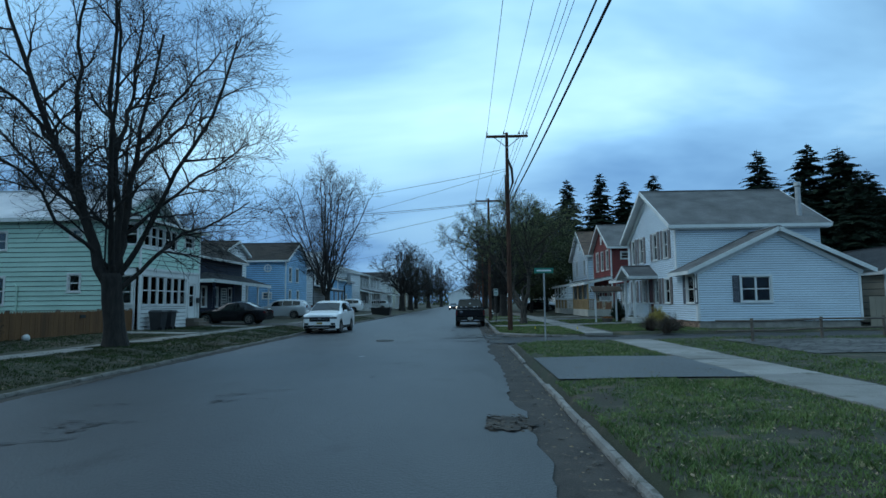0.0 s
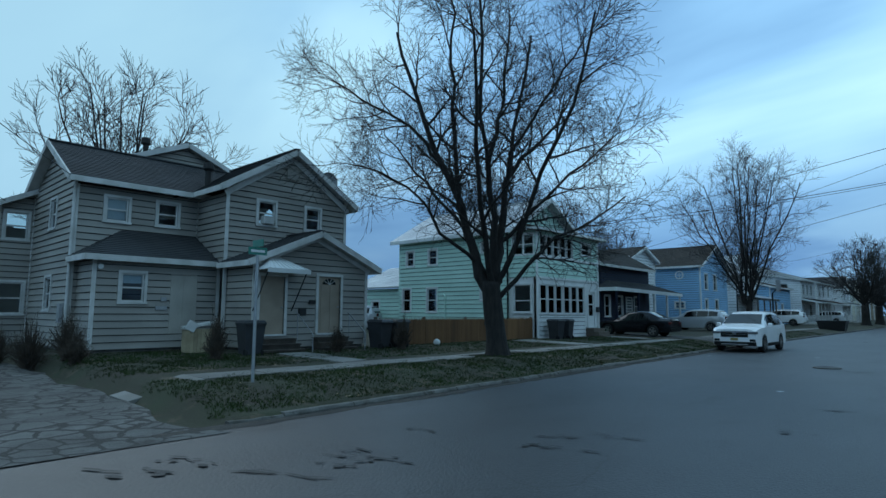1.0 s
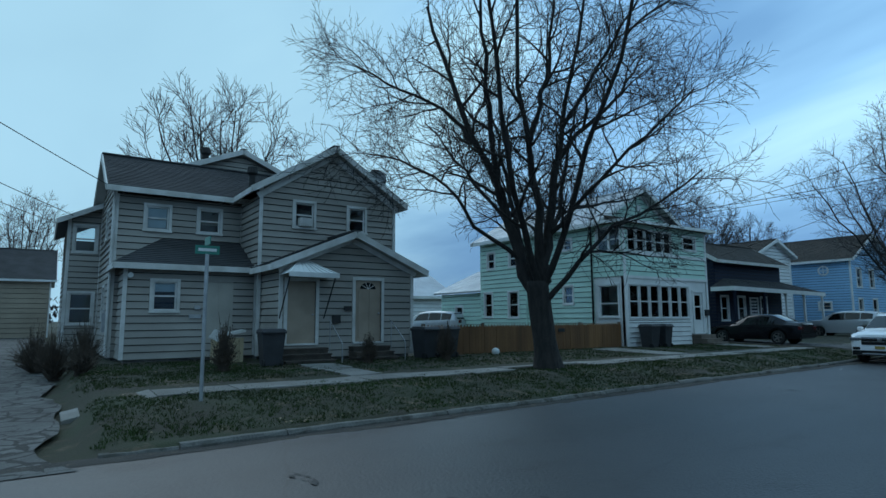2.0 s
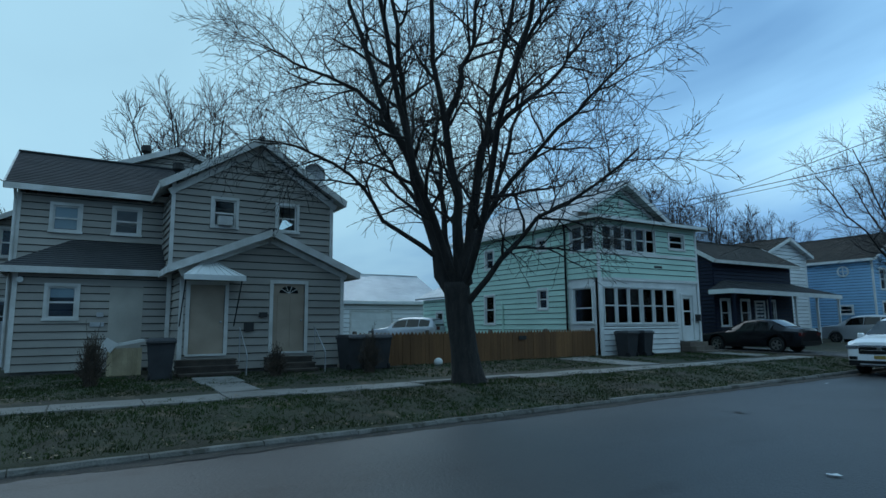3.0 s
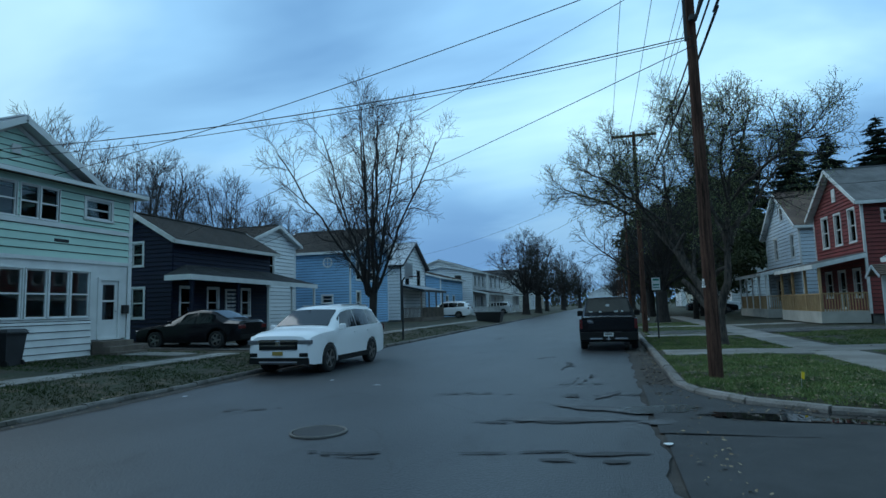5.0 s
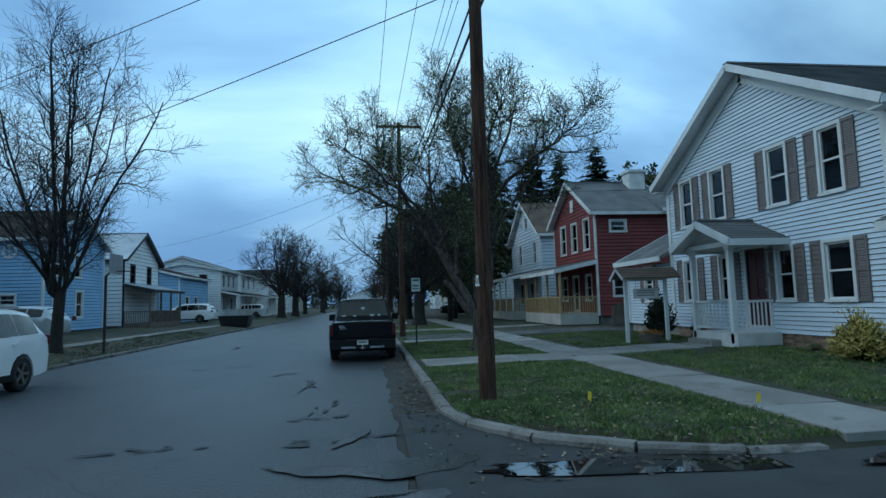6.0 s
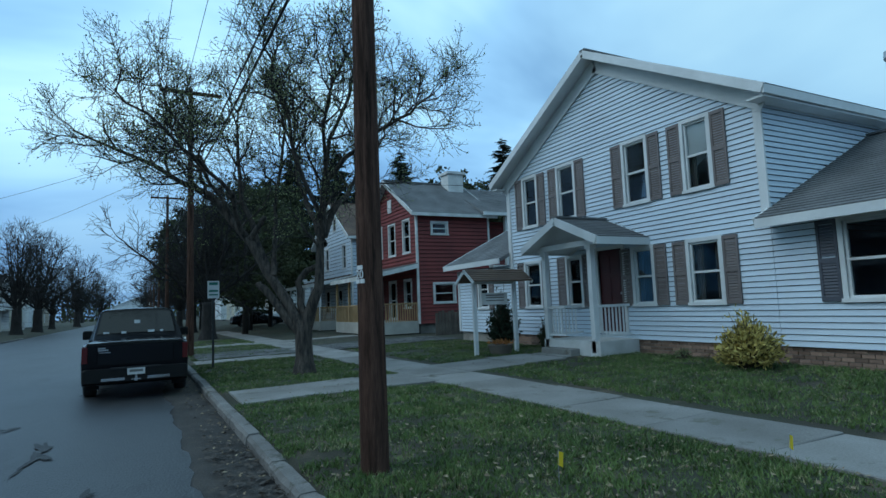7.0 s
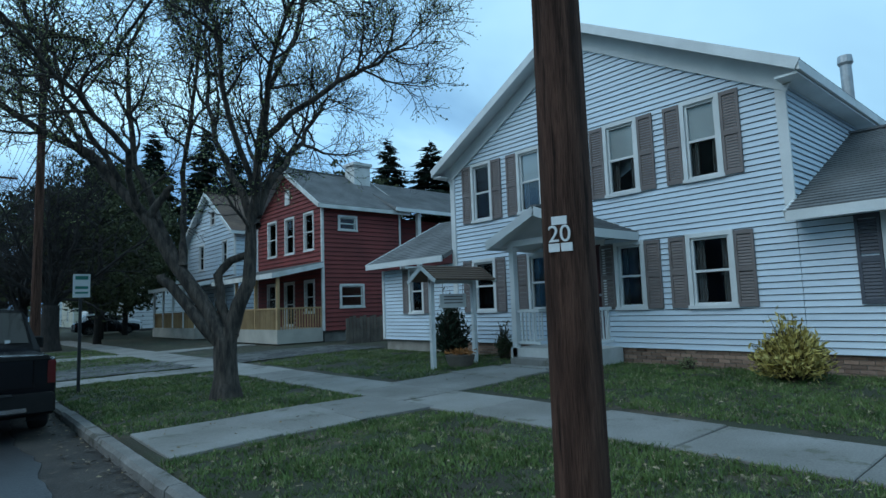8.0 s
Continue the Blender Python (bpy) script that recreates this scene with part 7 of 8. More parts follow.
# ---- poles, wires, signs ----
def utility_pole(x, y, h, r, label, arms=True):
    P = thing("utility_pole", (x, y, height(x, y)), label, "pole", "utility poles")
    g = Geo()
    z0 = height(x, y) - 0.1
    sides = 20
    n = 26
    for i in range(n + 1):
        t = i / n
        rr = r * (1 - 0.38 * t)
        for k in range(sides):
            a = 2 * math.pi * k / sides
            w = 1 + 0.035 * noise.noise(Vector((math.cos(a) * 3, math.sin(a) * 3, t * h * 0.6 + x))) - (0.02 if k % 5 == 0 else 0)
            g.v.append((x + rr * w * math.cos(a), y + rr * w * math.sin(a), z0 + (h + 0.1) * t))
    for i in range(n):
        for k in range(sides):
            j = (k + 1) % sides
            g.f.append((i * sides + k, i * sides + j, (i + 1) * sides + j, (i + 1) * sides + k))
    g.f.append(tuple(range(n * sides, (n + 1) * sides)))
    finish("shaft", g, POLE, P, smooth=True, fix=False)
    za = z0 + h - 0.15
    if arms:
        q = Geo(); q.box(x - 1.1, x + 1.1, y - 0.24, y - 0.13, za - 0.06, za + 0.06, 0.01)
        finish("crossarm", q, POLE, P)
        for s in (-1, 1):
            q = Geo(); q.beam((x + s * 0.7, y - 0.2, za - 0.04), (x, y - 0.16, za - 0.6), 0.03, 0.04)
            finish("brace", q, STEEL, P)
        for dx in (-1.05, -0.15, 0.66, 0.88, 1.06):
            q = Geo(); q.tube([(x + dx, y - 0.18, za + 0.05), (x + dx, y - 0.18, za + 0.12), (x + dx, y - 0.18, za + 0.14), (x + dx, y - 0.18, za + 0.2)], [0.015, 0.015, 0.05, 0.04], 8)
            finish("insulator", q, STONE, P)
    q = Geo(); q.tube([(x, y - r, z0 + h * 0.78), (x, y - r - 0.12, z0 + h * 0.78)], [0.05, 0.06], 8); q.tube([(x, y - r, z0 + h * 0.70), (x, y - r - 0.12, z0 + h * 0.70)], [0.05, 0.06], 8)
    finish("cable_clamp", q, BLACKMETAL, P)
    return P


pole1 = utility_pole(2.24, 30.2, 10.5, 0.135, "tall dark brown wooden utility pole on the verge corner")
utility_pole(1.95, 48.6, 10.3, 0.14, "dark wooden utility pole with crossarm")
utility_pole(2.0, 71.0, 10.3, 0.14, "dark wooden utility pole with crossarm")
utility_pole(2.2, -14.0, 10.5, 0.16, "dark wooden utility pole with crossarm")
utility_pole(-9.6, -3.0, 10.3, 0.14, "dark wooden utility pole across the lane")
for y in (95.0, 120.0, 146.0, 175.0):
    utility_pole(2.1, y, 10.3, 0.14, "dark wooden utility pole far along the street")
q = Geo()
q.tube([(2.24, 29.95, 9.2), (2.45, 29.9, 8.6), (2.5, 29.95, 7.9), (2.3, 29.98, 7.3)], [0.05, 0.07, 0.06, 0.03], 8)
q.tube([(2.1, 29.97, 8.3), (2.1, 29.97, 6.9)], [0.03, 0.03], 6)
finish("cable_loop", q, WIRE, pole1, "black cable loops and splice")
for w, z0, z1 in ((0.075, 2.035, 2.075), (0.115, 1.905, 1.945)):
    q = Geo(); q.box(-w / 2, w / 2, -0.006, 0.006, z0, z1)
    tag = finish("tag", q, SIGNWHITE, pole1, "small white metal pole tag")
    tag.matrix_basis = pose(2.127, 30.163, 0, 0, 0, -70)
fc = bpy.data.curves.new("pole_number", "FONT")
fc.body, fc.size, fc.extrude, fc.align_x = "20", 0.115, 0.003, "CENTER"
fc.materials.append(SIGNWHITE)
num = new("pole_number", fc)
num.matrix_basis = pose(2.118, 30.160, 1.952, 90, 0, -70)
hang(num, pole1)
num["label"] = "white number twenty on the pole"


def wire(name, a, b, sag, r=0.012, label="thin dark overhead wire"):
    g = Geo()
    a, b = Vector(a), Vector(b)
    n = 18
    pts = [a.lerp(b, i / n) - Vector((0, 0, sag * 4 * (i / n) * (1 - i / n))) for i in range(n + 1)]
    g.tube(pts, [r] * (n + 1), 5)
    tagged(finish(name, g, WIRE, fix=False, smooth=True), label, "wire", "overhead wires")


ys = [-14.0, 30.2, 48.6, 71.0, 95.0, 120.0, 146.0]
xs = [2.2, 2.24, 1.95, 2.0, 2.1, 2.1, 2.1]
for i in range(len(ys) - 1):
    L = ys[i + 1] - ys[i]
    for dx in (-1.05, -0.15, 0.66, 0.88, 1.06):
        wire("overhead_wire", (xs[i] + dx, ys[i] - 0.18, 10.72), (xs[i + 1] + dx, ys[i + 1] - 0.18, 10.6), 0.004 * L, 0.010)
    wire("overhead_cable", (xs[i] + 0.45, ys[i] - 0.3, 7.95), (xs[i + 1] + 0.35, ys[i + 1] - 0.3, 7.8), 0.008 * L, 0.022, "black twisted overhead cable")
    wire("overhead_cable", (xs[i] + 0.48, ys[i] - 0.3, 7.5), (xs[i + 1] + 0.4, ys[i + 1] - 0.3, 7.4), 0.009 * L, 0.030, "thick black telephone cable")
for a, b, s, r in (((2.24, 30.0, 8.65), (-17.5, 32.2, 6.3), 0.25, 0.011), ((2.24, 30.0, 8.55), (-18.5, 40.0, 5.3), 0.2, 0.009), ((2.24, 30.0, 6.8), (-18.4, 44.6, 5.0), 0.15, 0.010), ((2.24, 30.0, 7.0), (-17.3, 28.6, 6.2), 0.45, 0.012), ((2.24, 30.0, 6.95), (-17.3, 28.9, 6.0), 0.42, 0.009),
                   ((1.95, 48.4, 8.3), (-18.0, 70.0, 6.5), 0.6, 0.008), ((1.95, 48.4, 7.6), (-18.0, 86.0, 6.0), 0.6, 0.008), ((1.95, 48.4, 7.6), (11.6, 41.5, 5.75), 0.3, 0.008),
                   ((-9.6, -3.0, 10.1), (-20.5, 8.5, 5.9), 0.25, 0.013), ((-9.6, -3.0, 8.6), (-25.9, 8.0, 5.6), 0.35, 0.013), ((-9.6, -3.0, 7.9), (-26.2, 7.5, 5.3), 0.4, 0.013), ((1.95, 48.4, 8.3), (12.9, 54.0, 7.0), 0.4, 0.008)):
    wire("service_wire", a, b, s, r, "dark service wire slung across to a house")


def street_sign(x, y, top, ax, label, green=True):
    z = height(x, y)
    S = thing("street_sign", (x, y, z), label, "street sign")
    g = Geo(); g.tube([(x, y, z - 0.1), (x, y, top)], [0.032, 0.032], 10)
    finish("post", g, STEEL, S)
    g = Geo()
    if ax == "x": g.box(x - 0.36, x + 0.36, y - 0.008, y + 0.008, top, top + 0.2)
    else: g.box(x - 0.008, x + 0.008, y - 0.2, y + 0.2, top, top + 0.15)
    pl = finish("name_plate", g, SIGNGREEN, S, "green street name plate")
    g = Geo()
    if ax == "x": g.box(x - 0.27, x + 0.27, y - 0.013, y - 0.009, top + 0.07, top + 0.13)
    else: g.box(x + 0.009, x + 0.013, y - 0.15, y + 0.15, top + 0.05, top + 0.10)
    finish("lettering", g, SIGNWHITE, pl)
    return S


s1 = street_sign(-10.42, 9.33, 2.80, "y", "green street name sign on a thin grey steel post")
g = Geo(); g.box(-10.62, -10.22, 9.322, 9.338, 2.96, 3.10)
finish("name_plate", g, SIGNGREEN, s1)
s2 = street_sign(2.95, 22.1, 2.72, "x", "green street name sign on a steel post by the lane")
S = thing("parking_sign", (2.15, 42.9, height(2.15, 42.9)), "small white parking sign on a dark post by the kerb", "street sign")
g = Geo(); g.box(2.12, 2.18, 42.88, 42.92, 0.1, 2.3)
finish("post", g, BLACKMETAL, S)
g = Geo(); g.box(2.0, 2.32, 42.865, 42.878, 2.12, 2.62)
pl = finish("plate", g, SIGNWHITE, S, "white plate with a green band")
for z0, z1, m in ((2.5, 2.58, SIGNGREEN), (2.3, 2.36, SIGNGREEN), (2.2, 2.24, SIGNGREEN)):
    g = Geo(); g.box(2.04, 2.28, 42.858, 42.864, z0, z1)
    finish("band", g, m, pl)
S = thing("basketball_hoop", (-9.5, 44.6, 0.2), "street basketball hoop with a grey backboard on a dark post", "hoop")
g = Geo(); g.tube([(-9.5, 44.6, 0.1), (-9.5, 44.6, 3.0), (-9.2, 44.6, 3.35)], [0.05, 0.05, 0.04], 10)
finish("post", g, BLACKMETAL, S)
g = Geo(); g.box(-9.16, -9.12, 44.05, 45.15, 3.1, 3.85, 0.01)
finish("backboard", g, STEEL, S)
g = Geo()
ring = [(-8.88 + 0.23 * math.cos(2 * math.pi * k / 16), 44.6 + 0.23 * math.sin(2 * math.pi * k / 16), 3.2) for k in range(17)]
g.tube(ring, [0.012] * 17, 6)
finish("rim", g, REDLENS, S)


def fire_hydrant(x, y):
    z = height(x, y)
    H = thing("fire_hydrant", (x, y, z), "dark fire hydrant with a white cap beside the kerb", "hydrant")
    g = Geo(); g.tube([(x, y, z - 0.05), (x, y, z + 0.05), (x, y, z + 0.06), (x, y, z + 0.52), (x, y, z + 0.54), (x, y, z + 0.58)], [0.15, 0.15, 0.10, 0.095, 0.13, 0.13], 16)
    finish("barrel", g, BLACKMETAL, H, smooth=False)
    g = Geo(); g.tube([(x, y, z + 0.582), (x, y, z + 0.66), (x, y, z + 0.71), (x, y, z + 0.73), (x, y, z + 0.79)], [0.115, 0.10, 0.05, 0.03, 0.03], 14)
    finish("cap", g, WHITE, H, "white domed cap")
    for dx, dy in ((1, 0), (-1, 0), (0, -1)):
        g = Geo(); g.tube([(x + dx * 0.08, y + dy * 0.08, z + 0.42), (x + dx * 0.17, y + dy * 0.17, z + 0.42), (x + dx * 0.20, y + dy * 0.20, z + 0.42)], [0.055, 0.06, 0.035], 10)
        finish("outlet", g, WHITE, H, "white outlet cap")


fire_hydrant(2.38, 55.57)


# ---- vehicles ----
CAR_GLASS = mat("dark_car_glass", (0.006, 0.007, 0.008), 0.04, None, 2, 0.1, 0.0, spec=0.5)


def loft(stations, wheels, wheel_r):
    """Body skin from cross-sections, with arches over the wheels."""
    ys = sorted({s[0] for s in stations} | {round(w + d, 3) for w in wheels for d in (-0.44, -0.42, -0.34, -0.2, 0, 0.2, 0.34, 0.42, 0.44)})
    S = np.array(stations)
    ys = [y for y in ys if S[0, 0] <= y <= S[-1, 0]]
    g = Geo()
    for y in ys:
        zl, w, zs, wr, zr = (np.interp(y, S[:, 0], S[:, i]) for i in range(1, 6))
        side = zl + 0.01
        for wy in wheels:
            d = abs(y - wy)
            if d < 0.425:
                side = max(side, wheel_r + math.sqrt(max(0, 0.425 ** 2 - d * d)))
        zm = side + (zs - side) * 0.55
        half = [(0, zl), (w - 0.3, zl), (w - 0.3, side), (w - 0.02, side), (w, max(side + 0.02, zm)), (w * 0.975, zs), (wr + 0.01, zr - 0.06), (wr - 0.07, zr - 0.008), (wr * 0.5, zr + 0.012), (0, zr + 0.018)]
        ring = [(x, y, z) for x, z in half] + [(-x, y, z) for x, z in half[-2:0:-1]]
        g.v += ring
    n = 18
    for j in range(len(ys) - 1):
        for k in range(n):
            m = (k + 1) % n
            g.f.append((j * n + k, j * n + m, (j + 1) * n + m, (j + 1) * n + k))
    g.f.append(tuple(range(n - 1, -1, -1)))
    g.f.append(tuple(range((len(ys) - 1) * n, len(ys) * n)))
    return g, S


def car(name, label, at, paint, stations, wheels, wheel_r, screen, rear, side_glass, extras, pillar=True, spokes=5, category="car"):
    """Nose towards -y. screen, rear: the two stations between which the glass lies. side_glass: pairs of y."""
    C = new(name)
    C.empty_display_size = 0.2
    tagged(C, label, category)
    g, S = loft(stations, wheels, wheel_r)
    body = finish("body", g, paint, C)
    pr = [True] * len(body.data.polygons)
    body.data.polygons.foreach_set("use_smooth", pr)
    body.data.set_sharp_from_angle(angle=radians(32))

    def sec(y):
        return [np.interp(y, S[:, 0], S[:, i]) for i in range(1, 6)]
    for tag, (ya, yb) in (("windscreen", screen), ("rear_window", rear)):
        if ya is None: continue
        a, b = sec(ya), sec(yb)
        g = Geo()
        n = 6
        dy, dz = yb - ya, b[4] - a[4]
        nl = math.hypot(dy, dz)
        ny, nz = (-dz / nl, dy / nl) if dy > 0 else (dz / nl, -dy / nl)
        for i in range(n + 1):
            u = -1 + 2 * i / n
            for t in (0.06, 0.93):
                y = ya + dy * t
                q = sec(y)
                g.v.append((u * (q[3] - 0.05), y + ny * 0.014, q[4] + 0.02 * (1 - u * u) + nz * 0.014))
        g.f = [(2 * i, 2 * i + 2, 2 * i + 3, 2 * i + 1) for i in range(n)]
        k = len(g.v)
        g.v += [(x, y - ny * 0.02, z - nz * 0.02) for x, y, z in g.v]
        g.f += [(f[3] + k, f[2] + k, f[1] + k, f[0] + k) for f in g.f[:n]]
        finish(tag, g, CAR_GLASS, C, fix=False)
    for s in (-1, 1):
        for y0, y1 in side_glass:
            g = Geo()
            n = 6
            for i in range(n + 1):
                y = y0 + (y1 - y0) * i / n
                zl, w, zs, wr, zr = sec(y)
                x0, x1 = w * 0.975, wr + 0.01
                z0, z1 = zs, zr - 0.06
                for t in (0.06, 0.90):
                    g.v.append((s * (x0 + (x1 - x0) * t + 0.006), y, z0 + (z1 - z0) * t))
            for i in range(n):
                g.f.append((2 * i, 2 * i + 2, 2 * i + 3, 2 * i + 1))
            k = len(g.v)
            g.v += [(x - s * 0.02, y, z) for x, y, z in g.v]
            g.f += [(f[3] + k, f[2] + k, f[1] + k, f[0] + k) for f in g.f[:n]]
            finish("side_window", g, CAR_GLASS, C)
    wmax = max(s[2] for s in stations)
    for wy in wheels:
        for s in (-1, 1):
            xo = s * (wmax - 0.015)
            g = Geo()
            prof = [(0.0, wheel_r * 0.66), (0.0, wheel_r * 0.72), (0.012, wheel_r * 0.9), (-0.02, wheel_r), (-0.2, wheel_r), (-0.225, wheel_r * 0.9), (-0.225, wheel_r * 0.6)]
            m = 28
            for dx, r in prof:
                for k in range(m):
                    a = 2 * math.pi * k / m
                    g.v.append((xo + s * dx, wy + r * math.cos(a), wheel_r + r * math.sin(a)))
            for i in range(len(prof) - 1):
                for k in range(m):
                    j = (k + 1) % m
                    g.f.append((i * m + k, i * m + j, (i + 1) * m + j, (i + 1) * m + k))
            wh = finish("wheel", g, TYRE, C, "black rubber tyre", smooth=True)
            g = Geo()
            g.tube([(xo - s * 0.05, wy, wheel_r), (xo - s * 0.005, wy, wheel_r)], [0.075, 0.06], 14)
            for k in range(spokes):
                a = 2 * math.pi * k / spokes
                g.beam((xo - s * 0.03, wy + 0.05 * math.cos(a), wheel_r + 0.05 * math.sin(a)), (xo - s * 0.018, wy + wheel_r * 0.66 * math.cos(a), wheel_r + wheel_r * 0.66 * math.sin(a)), 0.05, 0.06)
            pr = []
            for k in range(m):
                a = 2 * math.pi * k / m
                pr.append((math.cos(a), math.sin(a)))
            o = len(g.v)
            for dx, r in ((-0.002, wheel_r * 0.69), (-0.002, wheel_r * 0.62), (-0.06, wheel_r * 0.60)):
                for c, d in pr:
                    g.v.append((xo + s * dx, wy + r * c, wheel_r + r * d))
            for i in range(2):
                for k in range(m):
                    j = (k + 1) % m
                    g.f.append((o + i * m + k, o + i * m + j, o + (i + 1) * m + j, o + (i + 1) * m + k))
            finish("rim", g, RIM, wh, "silver spoked alloy rim")
            g = Geo(); g.tube([(xo - s * 0.10, wy, wheel_r), (xo - s * 0.08, wy, wheel_r)], [wheel_r * 0.66, wheel_r * 0.66], 20)
            finish("brake_disc", g, SOOT, wh)
    for nm, m, boxes, lab in extras:
        for b in boxes:
            g = Geo(); g.box(*b[:6], b[6] if len(b) > 6 else 0.0)
            finish(nm, g, m, C, lab)
    g = Geo()
    C.matrix_basis = Matrix.Translation(at)
    return C


def mirror_x(*b):
    return [b, (-b[1], -b[0], *b[2:])]


SUV = [(-2.47, 0.36, 0.72, 0.74, 0.64, 0.84), (-2.43, 0.30, 0.86, 0.90, 0.74, 1.00), (-2.30, 0.27, 0.94, 0.99, 0.82, 1.07), (-2.0, 0.26, 0.975, 1.04, 0.85, 1.12), (-1.6, 0.25, 0.985, 1.07, 0.86, 1.15), (-1.34, 0.25, 0.99, 1.09, 0.86, 1.19), (-0.95, 0.25, 0.99, 1.10, 0.81, 1.43), (-0.48, 0.25, 0.99, 1.11, 0.73, 1.685), (-0.1, 0.25, 0.99, 1.12, 0.73, 1.755), (0.5, 0.25, 0.99, 1.13, 0.735, 1.785),
       (1.5, 0.25, 0.99, 1.16, 0.72, 1.755), (2.0, 0.27, 0.98, 1.18, 0.69, 1.68), (2.2, 0.29, 0.97, 1.16, 0.70, 1.50), (2.38, 0.32, 0.955, 1.08, 0.76, 1.18), (2.44, 0.36, 0.93, 0.98, 0.80, 1.04), (2.47, 0.42, 0.88, 0.90, 0.78, 0.96)]
suv_bits = [
    ("grille", PLASTIC, [(-0.56, 0.56, -2.49, -2.42, 0.66, 0.92, 0.015)], "black slatted grille"),
    ("grille_bar", CHROME, [(-0.60, 0.60, -2.505, -2.46, 0.86, 0.91, 0.008), (-0.5, 0.5, -2.497, -2.47, 0.76, 0.785)], "chrome grille bar"),
    ("emblem", CHROME, [(-0.07, 0.07, -2.515, -2.48, 0.77, 0.89, 0.01)], "plain chrome badge"),
    ("headlight", CLEARLENS, mirror_x(0.54, 0.915, -2.47, -2.20, 0.80, 0.91, 0.02), "slim dark headlight"),
    ("lower_bumper", PLASTIC, [(-0.86, 0.86, -2.48, -2.36, 0.30, 0.46, 0.02)], "black lower bumper"),
    ("skid_strip", STEEL, [(-0.55, 0.55, -2.50, -2.44, 0.33, 0.37, 0.008)], "silver lower strip"),
    ("fog_lamp", PLASTIC, mirror_x(0.60, 0.84, -2.475, -2.40, 0.48, 0.58, 0.015), ""),
    ("number_plate", PLATE_Y, [(-0.15, 0.15, -2.51, -2.495, 0.52, 0.62)], "yellow number plate, blank"),
    ("sill", PLASTIC, mirror_x(0.95, 1.0, -1.02, 1.02, 0.26, 0.40), "black sill trim"),
    ("wing_mirror", CAR_WHITE, mirror_x(1.0, 1.18, -1.02, -0.88, 1.12, 1.27, 0.03), "white wing mirror"),
    ("door_handle", CAR_WHITE, mirror_x(0.985, 1.01, 0.02, 0.2, 0.98, 1.01) + mirror_x(0.985, 1.01, 0.95, 1.13, 0.99, 1.02), ""),
    ("roof_rail", STEEL, mirror_x(0.62, 0.66, -0.1, 1.7, 1.775, 1.81, 0.01), "silver roof rail"),
    ("tail_light", REDLENS, mirror_x(0.70, 0.95, 2.36, 2.46, 0.95, 1.15, 0.01), "red tail light"),
]
white_suv = car("suv", "white parked family SUV facing up the street", (-7.95, 33.5, 0.02), CAR_WHITE, SUV, (-1.47, 1.36), 0.37, (-1.33, -0.49), (2.37, 2.02), [(-0.80, 0.24), (0.27, 1.20), (1.23, 1.98)], suv_bits)

PICK = [(-2.95, 0.45, 0.80, 0.95, 0.72, 1.08), (-2.88, 0.40, 0.95, 1.05, 0.85, 1.14), (-2.0, 0.30, 0.99, 1.12, 0.88, 1.20), (-1.35, 0.30, 0.99, 1.14, 0.88, 1.24), (-0.62, 0.30, 0.99, 1.16, 0.74, 1.80), (0.2, 0.30, 0.99, 1.16, 0.75, 1.86), (0.85, 0.30, 0.99, 1.16, 0.74, 1.83), (1.12, 0.30, 0.985, 1.16, 0.86, 1.22),
        (1.16, 0.30, 0.985, 1.12, 0.92, 1.17), (2.78, 0.30, 0.98, 1.11, 0.92, 1.165), (2.86, 0.32, 0.965, 1.10, 0.91, 1.15), (2.88, 0.36, 0.95, 1.08, 0.90, 1.13)]
